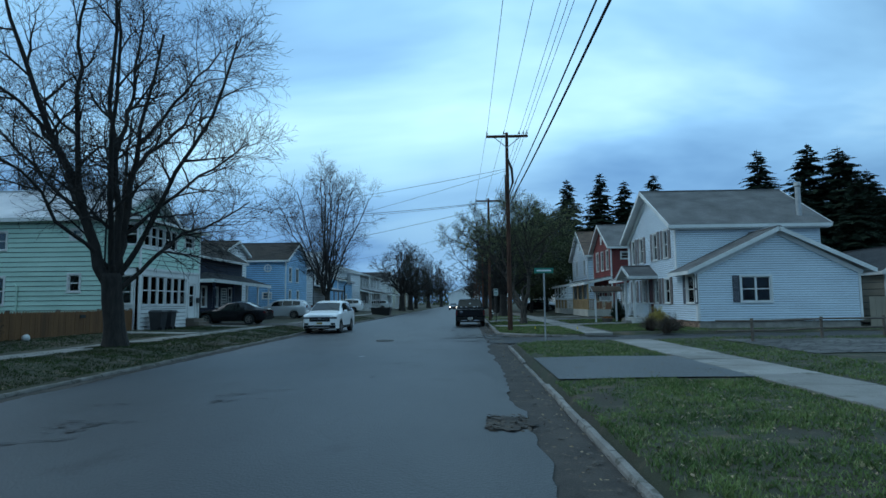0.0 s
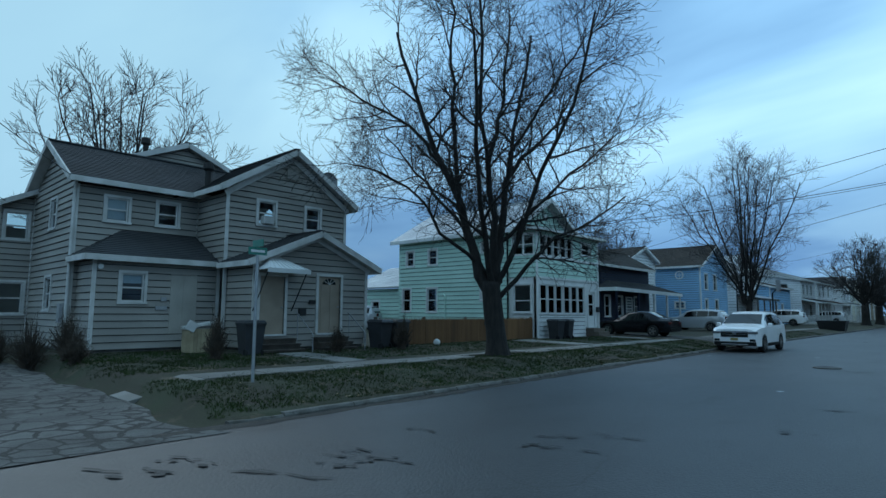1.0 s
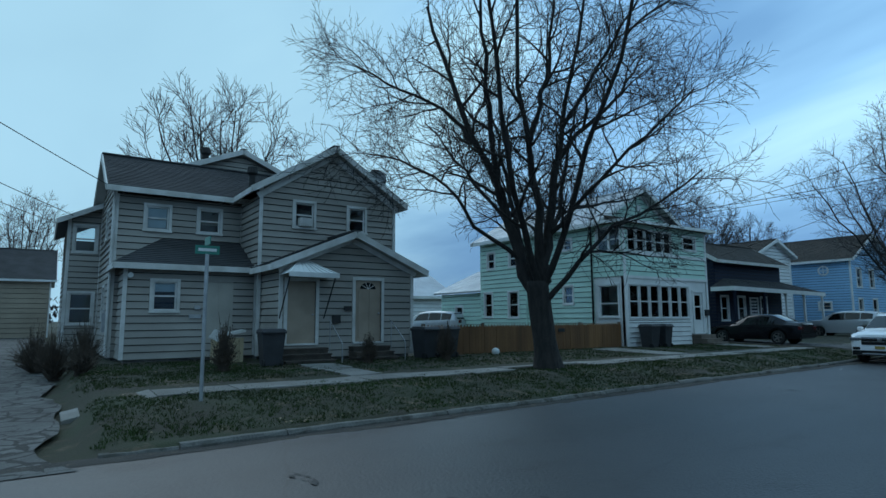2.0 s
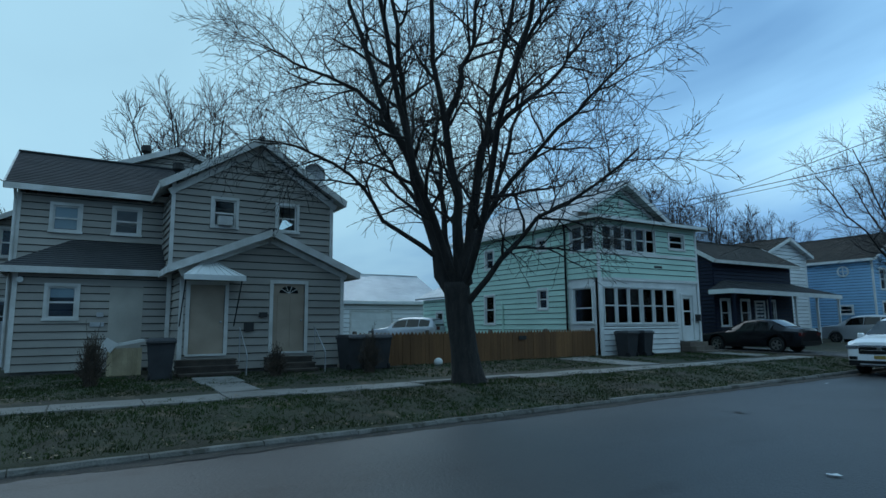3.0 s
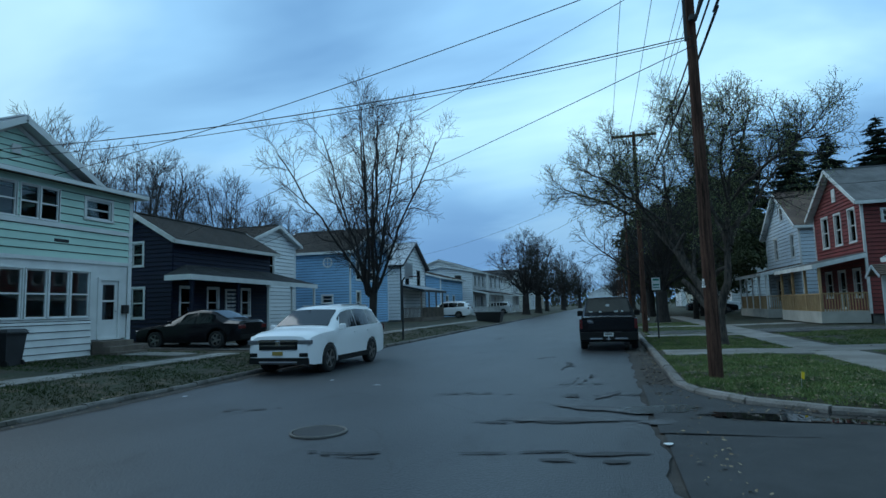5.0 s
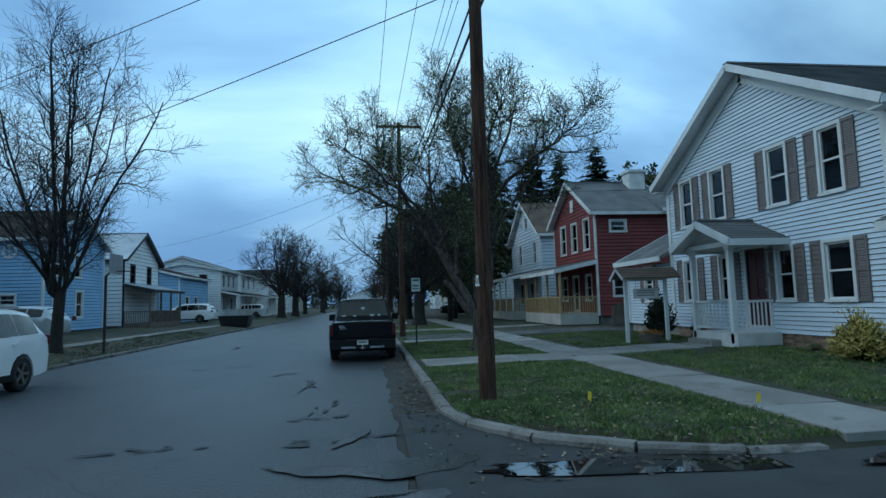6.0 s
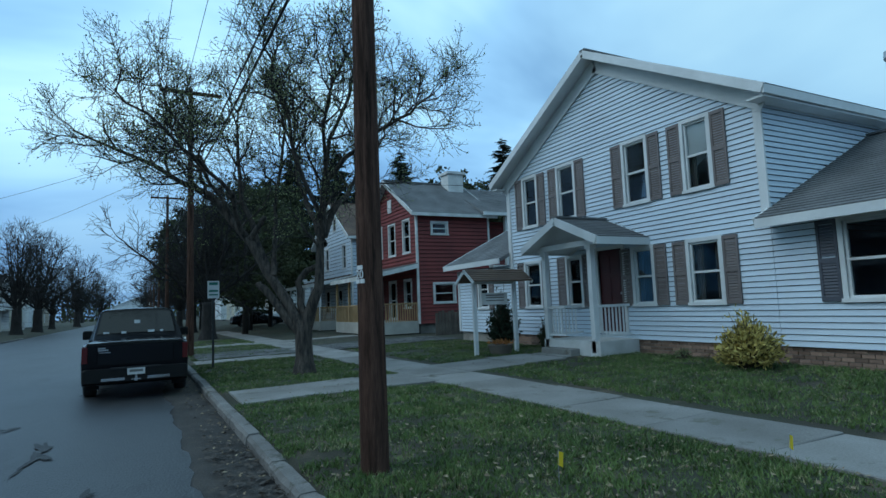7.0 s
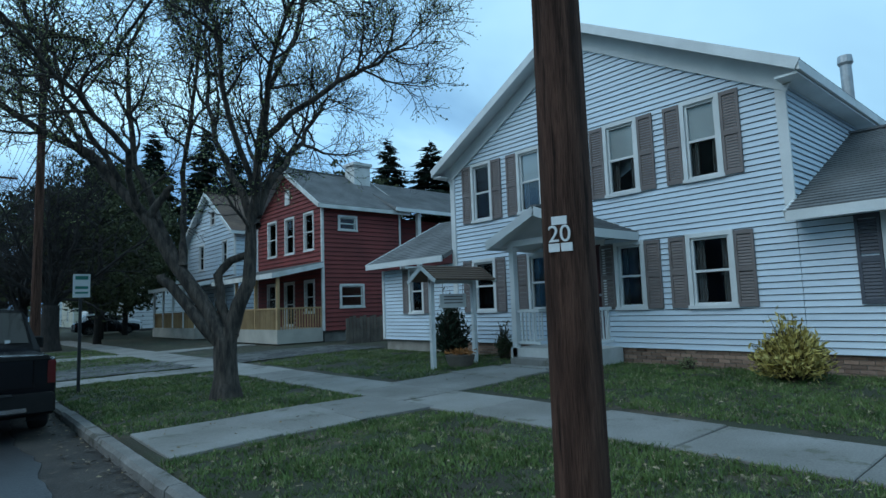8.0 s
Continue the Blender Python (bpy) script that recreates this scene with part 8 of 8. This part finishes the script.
pick_bits = [
    ("tailgate_panel", CAR_BLACK, [(-0.70, 0.70, 2.86, 2.90, 0.72, 1.08, 0.015)], "glossy black tailgate"),
    ("tailgate_spoiler", PLASTIC, [(-0.88, 0.88, 2.80, 2.92, 1.10, 1.15, 0.015)], ""),
    ("tail_light", REDLENS, mirror_x(0.86, 0.96, 2.78, 2.90, 0.76, 1.08, 0.01), "dark red tail light"),
    ("rear_bumper", PLASTIC, [(-0.95, 0.95, 2.84, 3.02, 0.38, 0.64, 0.03)], "black rear bumper"),
    ("bumper_step", BLACKMETAL, [(-0.45, 0.45, 2.98, 3.04, 0.63, 0.66, 0.005)], ""),
    ("number_plate", PLATE, [(-0.16, 0.16, 3.025, 3.035, 0.50, 0.65)], "white number plate, blank"),
    ("plate_bar", STONE, [(-0.12, 0.12, 3.036, 3.039, 0.55, 0.60)], ""),
    ("tow_hitch", CHROME, [(-0.03, 0.03, 2.9, 3.12, 0.38, 0.44), (-0.09, 0.09, 3.03, 3.05, 0.40, 0.42), (-0.02, 0.02, 3.06, 3.10, 0.44, 0.50)], "chrome tow hitch"),
    ("bumper_plate", CHROME, [(-0.62, -0.20, 3.015, 3.032, 0.40, 0.455, 0.006), (0.20, 0.62, 3.015, 3.032, 0.40, 0.455, 0.006)], "bright lower bumper plate"),
    ("badge", CHROME, [(0.50, 0.68, 2.902, 2.908, 0.99, 1.02), (0.55, 0.68, 2.902, 2.908, 1.03, 1.06), (0.46, 0.66, 2.902, 2.908, 0.95, 0.965)], "plain chrome badge"),
    ("wing_mirror", PLASTIC, mirror_x(1.0, 1.22, -0.95, -0.82, 1.12, 1.34, 0.03), "black wing mirror"),
    ("window_sticker", SIGNWHITE, [(-0.06, 0.06, 1.00, 1.03, 1.50, 1.58), (-0.55, -0.48, 1.085, 1.115, 1.29, 1.34), (-0.36, -0.22, 1.085, 1.115, 1.29, 1.34), (0.22, 0.32, 1.085, 1.115, 1.28, 1.33), (0.56, 0.68, 1.085, 1.115, 1.29, 1.33)], "white window sticker, plain shape"),
    ("mud_flap", PLASTIC, mirror_x(0.68, 0.94, 2.28, 2.30, 0.18, 0.55), ""),
]
truck = car("pickup_truck", "black parked pickup truck seen from its tailgate", (0.22, 41.35, 0.02), CAR_BLACK, PICK, (-1.95, 1.82), 0.40, (-1.34, -0.63), (1.11, 0.86), [(-0.75, 0.05), (0.12, 0.80)], pick_bits, spokes=6)
truck.matrix_basis = pose(0.22, 41.35, 0.02, 0, 0, 180)

SEDAN = [(-2.4, 0.34, 0.72, 0.58, 0.62, 0.66), (-2.32, 0.26, 0.84, 0.70, 0.74, 0.78), (-1.6, 0.22, 0.90, 0.80, 0.76, 0.90), (-0.95, 0.22, 0.91, 0.86, 0.76, 0.97), (-0.1, 0.22, 0.91, 0.90, 0.60, 1.40), (0.5, 0.22, 0.91, 0.91, 0.61, 1.46), (1.0, 0.22, 0.91, 0.92, 0.60, 1.41), (1.75, 0.24, 0.90, 0.93, 0.70, 1.08), (2.3, 0.28, 0.86, 0.90, 0.72, 1.02), (2.4, 0.36, 0.80, 0.80, 0.68, 0.92)]
sed_bits = [("headlight", CLEARLENS, mirror_x(0.52, 0.82, -2.38, -2.2, 0.60, 0.72, 0.02), ""), ("grille", PLASTIC, [(-0.4, 0.4, -2.43, -2.36, 0.42, 0.6)], ""), ("tail_light", REDLENS, mirror_x(0.50, 0.84, 2.28, 2.41, 0.72, 0.86, 0.02), "red tail light"),
            ("wing_mirror", CAR_BLACK, mirror_x(0.9, 1.05, -0.7, -0.58, 0.95, 1.06, 0.02), ""), ("bumper", PLASTIC, [(-0.8, 0.8, 2.3, 2.43, 0.35, 0.5, 0.02)], "")]
sedan = car("sedan", "black sedan parked on the driveway between the houses", (0, 0, 0), CAR_BLACK, SEDAN, (-1.4, 1.38), 0.33, (-0.94, -0.11), (1.74, 1.01), [(-0.45, 0.38), (0.46, 1.22)], sed_bits)
sedan.matrix_basis = pose(-15.2, 37.1, 0.36, 0, 0, -90)
silver = car("small_suv", "silver compact SUV parked beside the blue house", (0, 0, 0), CAR_SILVER, [(y * 0.92, a, b * 0.95, c * 0.96, d * 0.95, e * 0.94) for y, a, b, c, d, e in SUV], (-1.32, 1.28), 0.34, (-1.22, -0.45), (2.18, 1.86), [(-0.72, 0.24), (0.27, 1.10), (1.14, 1.80)], [b for b in suv_bits if b[0] in ("headlight", "tail_light")])
silver.matrix_basis = pose(-16.4, 51.0, 0.36, 0, 0, -90)
for x, y, a, src in ((-16.5, 78.0, -90, white_suv), (-16.5, 104.5, -90, white_suv), (11.5, 88, 90, white_suv), (10.5, 84, 90, sedan), (-30.5, 27.3, -62, silver), (-70, 3.5, 90, silver)):
    c = copy_thing(src, pose(x, y, height(x, y) + 0.04, 0, 0, a))
    c["label"] = "parked car standing on a driveway further along" if y > 40 else "car parked behind the fences and houses"
far_car = car("car", "approaching car with lit headlights far down the street", (-3.0, 128, 0.02), CAR_GREY, SEDAN, (-1.4, 1.38), 0.33, (-0.94, -0.11), (1.74, 1.01), [(-0.45, 0.38)], [("headlight", HEADLAMP, mirror_x(0.5, 0.8, -2.46, -2.3, 0.58, 0.74), "lit headlight")])


# ---- fence, bins and small things ----
F = thing("plank_fence", (-16.6, 23.0, 0.35), "orange-brown plank fence with small pointed tops", "fence")
random.seed(12)
n = 74
for i in range(n):
    y = 17.75 + i * (10.4 / n)
    h = 1.46 + random.uniform(-0.012, 0.012)
    g = Geo()
    a, b = y + 0.003, y + 10.4 / n - 0.003
    o = random.uniform(-0.006, 0.006)
    g.add([(-16.6 + o, a, 0.27), (-16.6 + o, b, 0.27), (-16.6 + o, b, h - 0.10), (-16.6 + o, (a + b) / 2, h), (-16.6 + o, a, h - 0.10), (-16.622 + o, a, 0.27), (-16.622 + o, b, 0.27), (-16.622 + o, b, h - 0.10), (-16.622 + o, (a + b) / 2, h), (-16.622 + o, a, h - 0.10)],
          [(0, 1, 2, 3, 4), (9, 8, 7, 6, 5), (0, 5, 6, 1), (1, 6, 7, 2), (2, 7, 8, 3), (3, 8, 9, 4), (4, 9, 5, 0)])
    finish("plank", g, FENCE, F)
for z in (0.55, 1.2):
    g = Geo(); g.box(-16.69, -16.63, 17.75, 28.15, z, z + 0.09)
    finish("rail", g, WOOD_OLD, F)
for y in (17.8, 20.4, 23.0, 25.6, 28.1):
    g = Geo(); g.box(-16.73, -16.63, y - 0.05, y + 0.05, 0.2, 1.5)
    finish("post", g, WOOD_OLD, F)
g = Geo(); g.box(-16.57, -16.55, 24.2, 24.55, 1.12, 1.26)
finish("notice", g, BLACKMETAL, F, "small dark notice plate")


def wheelie_bin(at, turn=0.0, label="dark grey wheeled rubbish bin with closed lid", s=1.0):
    B = new("wheelie_bin")
    tagged(B, label, "bin", "rubbish bins")
    g = Geo()
    g.hexa([(-0.24, -0.25, 0.06), (0.24, -0.25, 0.06), (0.24, 0.25, 0.06), (-0.24, 0.25, 0.06), (-0.32, -0.33, 0.96), (0.32, -0.33, 0.96), (0.32, 0.33, 0.96), (-0.32, 0.33, 0.96)])
    g.box(-0.34, 0.34, -0.35, 0.35, 0.92, 0.98, 0.01)
    finish("body", g, BINPLASTIC, B)
    g = Geo()
    g.hexa([(-0.35, -0.36, 0.985), (0.35, -0.36, 0.985), (0.35, 0.38, 0.985), (-0.35, 0.38, 0.985), (-0.28, -0.28, 1.06), (0.28, -0.28, 1.06), (0.28, 0.30, 1.06), (-0.28, 0.30, 1.06)])
    finish("lid", g, BINPLASTIC, B)
    g = Geo(); g.tube([(-0.3, 0.40, 0.95), (0.3, 0.40, 0.95)], [0.018, 0.018], 8)
    finish("handle", g, BINPLASTIC, B)
    for x in (-0.27, 0.22):
        g = Geo(); g.tube([(x, 0.24, 0.11), (x + 0.05, 0.24, 0.11)], [0.11, 0.11], 14)
        finish("wheel", g, TYRE, B)
    B.matrix_basis = pose(*at, 0, 0, turn) @ Matrix.Scale(s, 4)
    return B


wheelie_bin((-15.75, 29.0, 0.33), -90)
wheelie_bin((-15.7, 29.85, 0.33), -84)
wheelie_bin((-15.98, 12.33, 0.36), -95)
wheelie_bin((-15.95, 17.4, 0.36), -80, "dark rubbish bin beside the porch steps")
wheelie_bin((-15.9, 18.2, 0.36), -90, "dark rubbish bin beside the porch steps")
B = thing("dark_skip", (-10.3, 70.0, 0.2), "low dark metal skip by the kerb", "skip")
g = Geo(); g.hexa([(-11.4, 69.6, 0.15), (-9.4, 69.6, 0.15), (-9.4, 71.0, 0.15), (-11.4, 71.0, 0.15), (-11.6, 69.4, 1.05), (-9.2, 69.4, 1.05), (-9.2, 71.2, 1.05), (-11.6, 71.2, 1.05)])
finish("body", g, BLACKMETAL, B)
g = Geo(); g.box(-11.65, -9.15, 69.35, 71.25, 1.05, 1.12, 0.01)
finish("lid", g, BLACKMETAL, B)
# heap of card and crate beside the boarded doorway
CRATE = mat("pale_crate_wood", (0.42, 0.34, 0.22), 0.85, (0.30, 0.24, 0.15), 3, 0.2, 0.2, 40, rnd=0.15)
B = thing("storage_crate", (-17.9, 11.62, 0.36), "pale wooden crate with torn cardboard on top", "crate")
for k in range(7):
    g = Geo(); y = 11.24 + k * 0.115; g.box(-17.62, -17.6, y, y + 0.108, 0.36, 1.14)
    finish("slat", g, CRATE, B)
g = Geo(); g.box(-18.2, -17.63, 11.24, 12.04, 0.36, 1.1)
finish("body", g, CRATE, B)
g = Geo(); g.beam((-17.9, 11.17, 1.17), (-17.9, 12.1, 1.34), 0.5, 0.07); g.beam((-17.55, 11.17, 1.1), (-17.55, 11.32, 1.35), 0.03, 0.3)
finish("cover", g, TRIM_OLD, B, "torn pale cardboard cover")
g = Geo()
n, m = 12, 8
for i in range(m + 1):
    for k in range(n):
        a, e = 2 * math.pi * k / n, math.pi * i / m
        g.v.append((-15.9 + 0.13 * math.sin(e) * math.cos(a), 20.35 + 0.15 * math.sin(e) * math.sin(a), 0.50 + 0.14 * math.cos(e)))
for i in range(m):
    for k in range(n):
        j = (k + 1) % n
        g.f.append((i * n + k, i * n + j, (i + 1) * n + j, (i + 1) * n + k))
ball = finish("play_ball", g, WHITE, None, smooth=True, fix=False)
tagged(ball, "dull white ball lying against the fence", "ball")

# arbour with hanging board
A = thing("arbour", (9.2, 38.85, 0.24), "small white garden arbour with shingled roof and hanging board", "arbour")
for x in (8.55, 9.9):
    g = Geo(); g.box(x - 0.05, x + 0.05, 38.8, 38.9, 0.2, 2.35)
    finish("post", g, WHITE, A)
for s in (-1, 1):
    roof(A, [(8.25, 38.85 + s * 0.5, 2.28), (10.2, 38.85 + s * 0.5, 2.28), (10.2, 38.85, 2.62), (8.25, 38.85, 2.62)], ROOF_RUST, 0.03, 0.1)
for x in (8.25, 10.2):
    trim_line(A, [(x, 38.35, 2.28), (x, 38.85, 2.62), (x, 39.35, 2.28)], WHITE, 0.03, 0.09, "barge_board", 0.05)
g = Geo(); g.box(8.5, 9.95, 38.82, 38.88, 2.2, 2.3)
finish("beam", g, WHITE, A)
g = Geo(); g.box(8.8, 9.65, 38.83, 38.87, 1.62, 1.95, 0.01)
bd = finish("hanging_board", g, TRIM_OLD, A, "pale painted hanging board")
for z in (1.72, 1.80, 1.87):
    g = Geo(); g.box(8.92, 9.52, 38.822, 38.828, z, z + 0.03)
    finish("lettering", g, SHUTTER, bd)
for x in (8.9, 9.55):
    g = Geo(); g.tube([(x, 38.85, 1.95), (x, 38.85, 2.2)], [0.006, 0.006], 5)
    finish("chain", g, BLACKMETAL, A)
P = thing("flower_tub", (9.25, 38.7, 0.24), "low wooden tub of orange leaves under the arbour", "planter")
g = Geo(); g.tube([(9.25, 38.7, 0.22), (9.25, 38.7, 0.5)], [0.28, 0.36], 16)
finish("tub", g, WOOD_OLD, P)
shr = Geo()
R = random.Random(9)
for _ in range(200):
    q = Vector((9.25 + R.gauss(0, 0.16), 38.7 + R.gauss(0, 0.16), 0.53 + abs(R.gauss(0, 0.05))))
    a, b = Vector((R.gauss(0, 1), R.gauss(0, 1), R.gauss(0, 1))).normalized() * 0.05, Vector((R.gauss(0, 1), R.gauss(0, 1), R.gauss(0, 1))).normalized() * 0.03
    shr.add([tuple(q - a), tuple(q + b), tuple(q + a), tuple(q - b)], [(0, 1, 2, 3)])
finish("planting", shr, mat("orange_leaves", (0.42, 0.16, 0.04), 0.8, None, 8, 0.3, 0.0), P, "dry orange leaves", fix=False)["kind"] = "stuff"

# utility marker flags
for x, y in ((3.33, 28.85), (5.25, 28.1)):
    K = thing("marker_flag", (x, y, height(x, y)), "small yellow marker flag on a wire stuck in the grass", "flag", "marker flags")
    z = height(x, y)
    g = Geo(); g.tube([(x, y, z - 0.02), (x + 0.01, y, z + 0.28)], [0.003, 0.003], 5)
    finish("stake", g, STEEL, K)
    g = Geo(); g.hexa([(x, y - 0.001, z + 0.16), (x + 0.05, y - 0.001, z + 0.13), (x + 0.05, y + 0.001, z + 0.13), (x, y + 0.001, z + 0.16), (x + 0.01, y - 0.001, z + 0.27), (x + 0.06, y - 0.001, z + 0.25), (x + 0.06, y + 0.001, z + 0.25), (x + 0.01, y + 0.001, z + 0.27)])
    finish("cloth", g, YELLOW, K)

# grey board fence beside the red house, rail fence by the lane, cross-street fence
K = thing("board_fence", (13.6, 49.3, 0.25), "short grey weathered board fence", "fence")
for i in range(14):
    x = 12.6 + i * 0.17
    g = Geo(); g.box(x, x + 0.145, 49.28, 49.31, 0.22, 1.3 + 0.05 * ((i * 7) % 3))
    finish("board", g, WOOD_OLD, K)
K = thing("rail_fence", (12.5, 21.0, 0.2), "low rustic wooden rail fence by the lane", "fence")
for x, y in ((9.6, 20.0), (12.6, 21.2), (15.6, 22.4), (18.6, 23.6)):
    g = Geo(); g.tube([(x, y, 0.0), (x, y, 1.02)], [0.055, 0.05], 8)
    finish("post", g, WOOD_OLD, K)
for (x0, y0), (x1, y1) in (((8.2, 19.5), (12.6, 21.2)), ((12.6, 21.2), (18.6, 23.6))):
    for z in (0.62, 0.95):
        g = Geo(); g.tube([(x0, y0, z), ((x0 + x1) / 2, (y0 + y1) / 2, z - 0.03), (x1, y1, z)], [0.035, 0.04, 0.035], 7)
        finish("rail", g, WOOD_OLD, K)
K = thing("tan_fence", (24, 28.0, 0.2), "plain tan board fence behind the white house", "fence")
for i in range(40):
    x = 20.2 + i * 0.3
    g = Geo(); g.box(x, x + 0.29, 29.9, 29.93, 0.2, 1.75)
    finish("board", g, SIDE_TAN, K)

# ---- patches, cracks, puddles, manhole on the road ----
def patch(name, g, material, label, category="road patch"):
    return structure(finish(name, g, material, fix=False), label, category)


for i, (x, y, rx, ry, rot) in enumerate([(-4.3, 10.4, 0.40, 0.05, 0.35), (-3.6, 10.9, 0.35, 0.05, 0.2), (-5.35, 8.0, 0.5, 0.06, 0.25), (-5.21, 7.42, 0.3, 0.05, 0.4), (-5.3, 6.8, 0.55, 0.06, 0.5), (-2.1, 12.9, 0.25, 0.05, 0.2), (-1.2, 20, 0.9, 0.06, 0.1), (-1.8, 15.5, 0.6, 0.05, 0.3),
                                        (-6.52, 5.8, 0.5, 0.12, 0.6), (-6.5, 6.4, 0.4, 0.10, 0.5), (-5.15, 7.85, 0.4, 0.09, 0.4), (-4.0, 9.8, 0.45, 0.10, 0.3), (-5.85, 9.4, 0.35, 0.06, 0.2), (-0.6, 40, 0.9, 0.25, 1.4), (-1.6, 36, 0.5, 0.2, 1.2), (-2.2, 28.5, 0.7, 0.08, 0.1), (-1.0, 26.0, 0.9, 0.12, 0.2),
                                        (-0.4, 24.3, 1.0, 0.16, 0.15), (-2.6, 24.0, 0.5, 0.1, 0.1), (-5.6, 26.5, 0.5, 0.08, 0.3), (-6.5, 21.0, 0.5, 0.07, 0.2), (-0.3, 31.0, 0.9, 0.1, 1.3), (-0.9, 33.5, 1.0, 0.14, 1.45), (-3.6, 38, 0.8, 0.1, 0.4), (-5.1, 46, 1.2, 0.12, 1.5), (0.1, 28.6, 0.8, 0.14, 0.2), (-0.2, 30.0, 0.45, 0.07, 0.1)]):
    # each worn place is a scatter of ragged slivers
    R = random.Random(i)
    g = Geo()
    for k in range(7):
        t = R.uniform(-0.8, 0.8)
        px, py = x + rx * t * math.cos(rot) + R.gauss(0, 0.08), y + rx * t * math.sin(rot) + R.gauss(0, 0.08)
        q = blob(px, py, rx * R.uniform(0.10, 0.34), ry * R.uniform(0.12, 0.5), 0.034 + 0.0004 * k, i * 1.7 + k, 0.45, 16, rot + R.gauss(0, 0.25))
        g.add(q.v, q.f)
    patch("road_patch", g, ASPHALT_PATCH, "dark worn cracks and pits in the asphalt")
patch("puddle", blob(3.2, 26.72, 1.9, 0.30, 0.05, 3.3, 0.3, 48, -0.10), WATER, "still puddle along the kerb", "puddle")
patch("wet_patch", blob(1.0, 27.3, 0.6, 0.35, 0.040, 7.3, 0.35, 30, 0.5), WETROAD, "damp dark patch of broken asphalt by the kerb")
for k, (x, y, rx, ry, rot) in enumerate(((0.15, 27.2, 0.75, 0.16, -0.35), (-0.3, 26.3, 0.9, 0.12, 0.1), (0.2, 28.6, 0.5, 0.10, 1.2), (0.9, 26.3, 0.25, 0.14, 0.2))):
    patch("worn_patch", blob(x, y, rx, ry, 0.038, 2.1 * k, 0.7, 30, rot), SCRAPED, "pale scraped patch in the asphalt")
patch("puddle", blob(5.9, 26.2, 0.8, 0.3, 0.09, 9.3, 0.5, 30, 0.0), WATER, "small puddle in the lane", "puddle")
patch("leaf_heap", blob(0.53, 7.84, 0.36, 0.42, 0.04, 5.0, 0.6, 30), GUTTER, "dark pile of wet leaves in the gutter", "leaves")
mh = thing("manhole_cover", (-3.55, 25.0, 0.03), "round iron manhole cover set in the asphalt", "manhole cover")
g = Geo()
g.tube([(-3.55, 25.0, 0.0), (-3.55, 25.0, 0.045)], [0.34, 0.34], 28)
finish("lid", g, ASPHALT_PATCH, mh)
g = Geo()
ring = [(-3.55 + 0.37 * math.cos(2 * math.pi * k / 28), 25.0 + 0.37 * math.sin(2 * math.pi * k / 28), 0.034) for k in range(29)]
g.tube(ring, [0.02] * 29, 6)
finish("collar", g, STONE, mh)

# scraps on the road
R = random.Random(31)
for x, y in ((-7.9, 27.6), (-4.6, 29.5), (0.9, 25.0), (-3.2, 17.6), (-6.0, 30.2)):
    sc = finish("paper_scrap", blob(x, y, R.uniform(0.05, 0.09), R.uniform(0.03, 0.06), 0.04, x, 0.8, 9, R.uniform(0, 3)), SIGNWHITE, fix=False)
    tagged(sc, "small white paper scrap lying on the asphalt", "litter", "paper scraps")
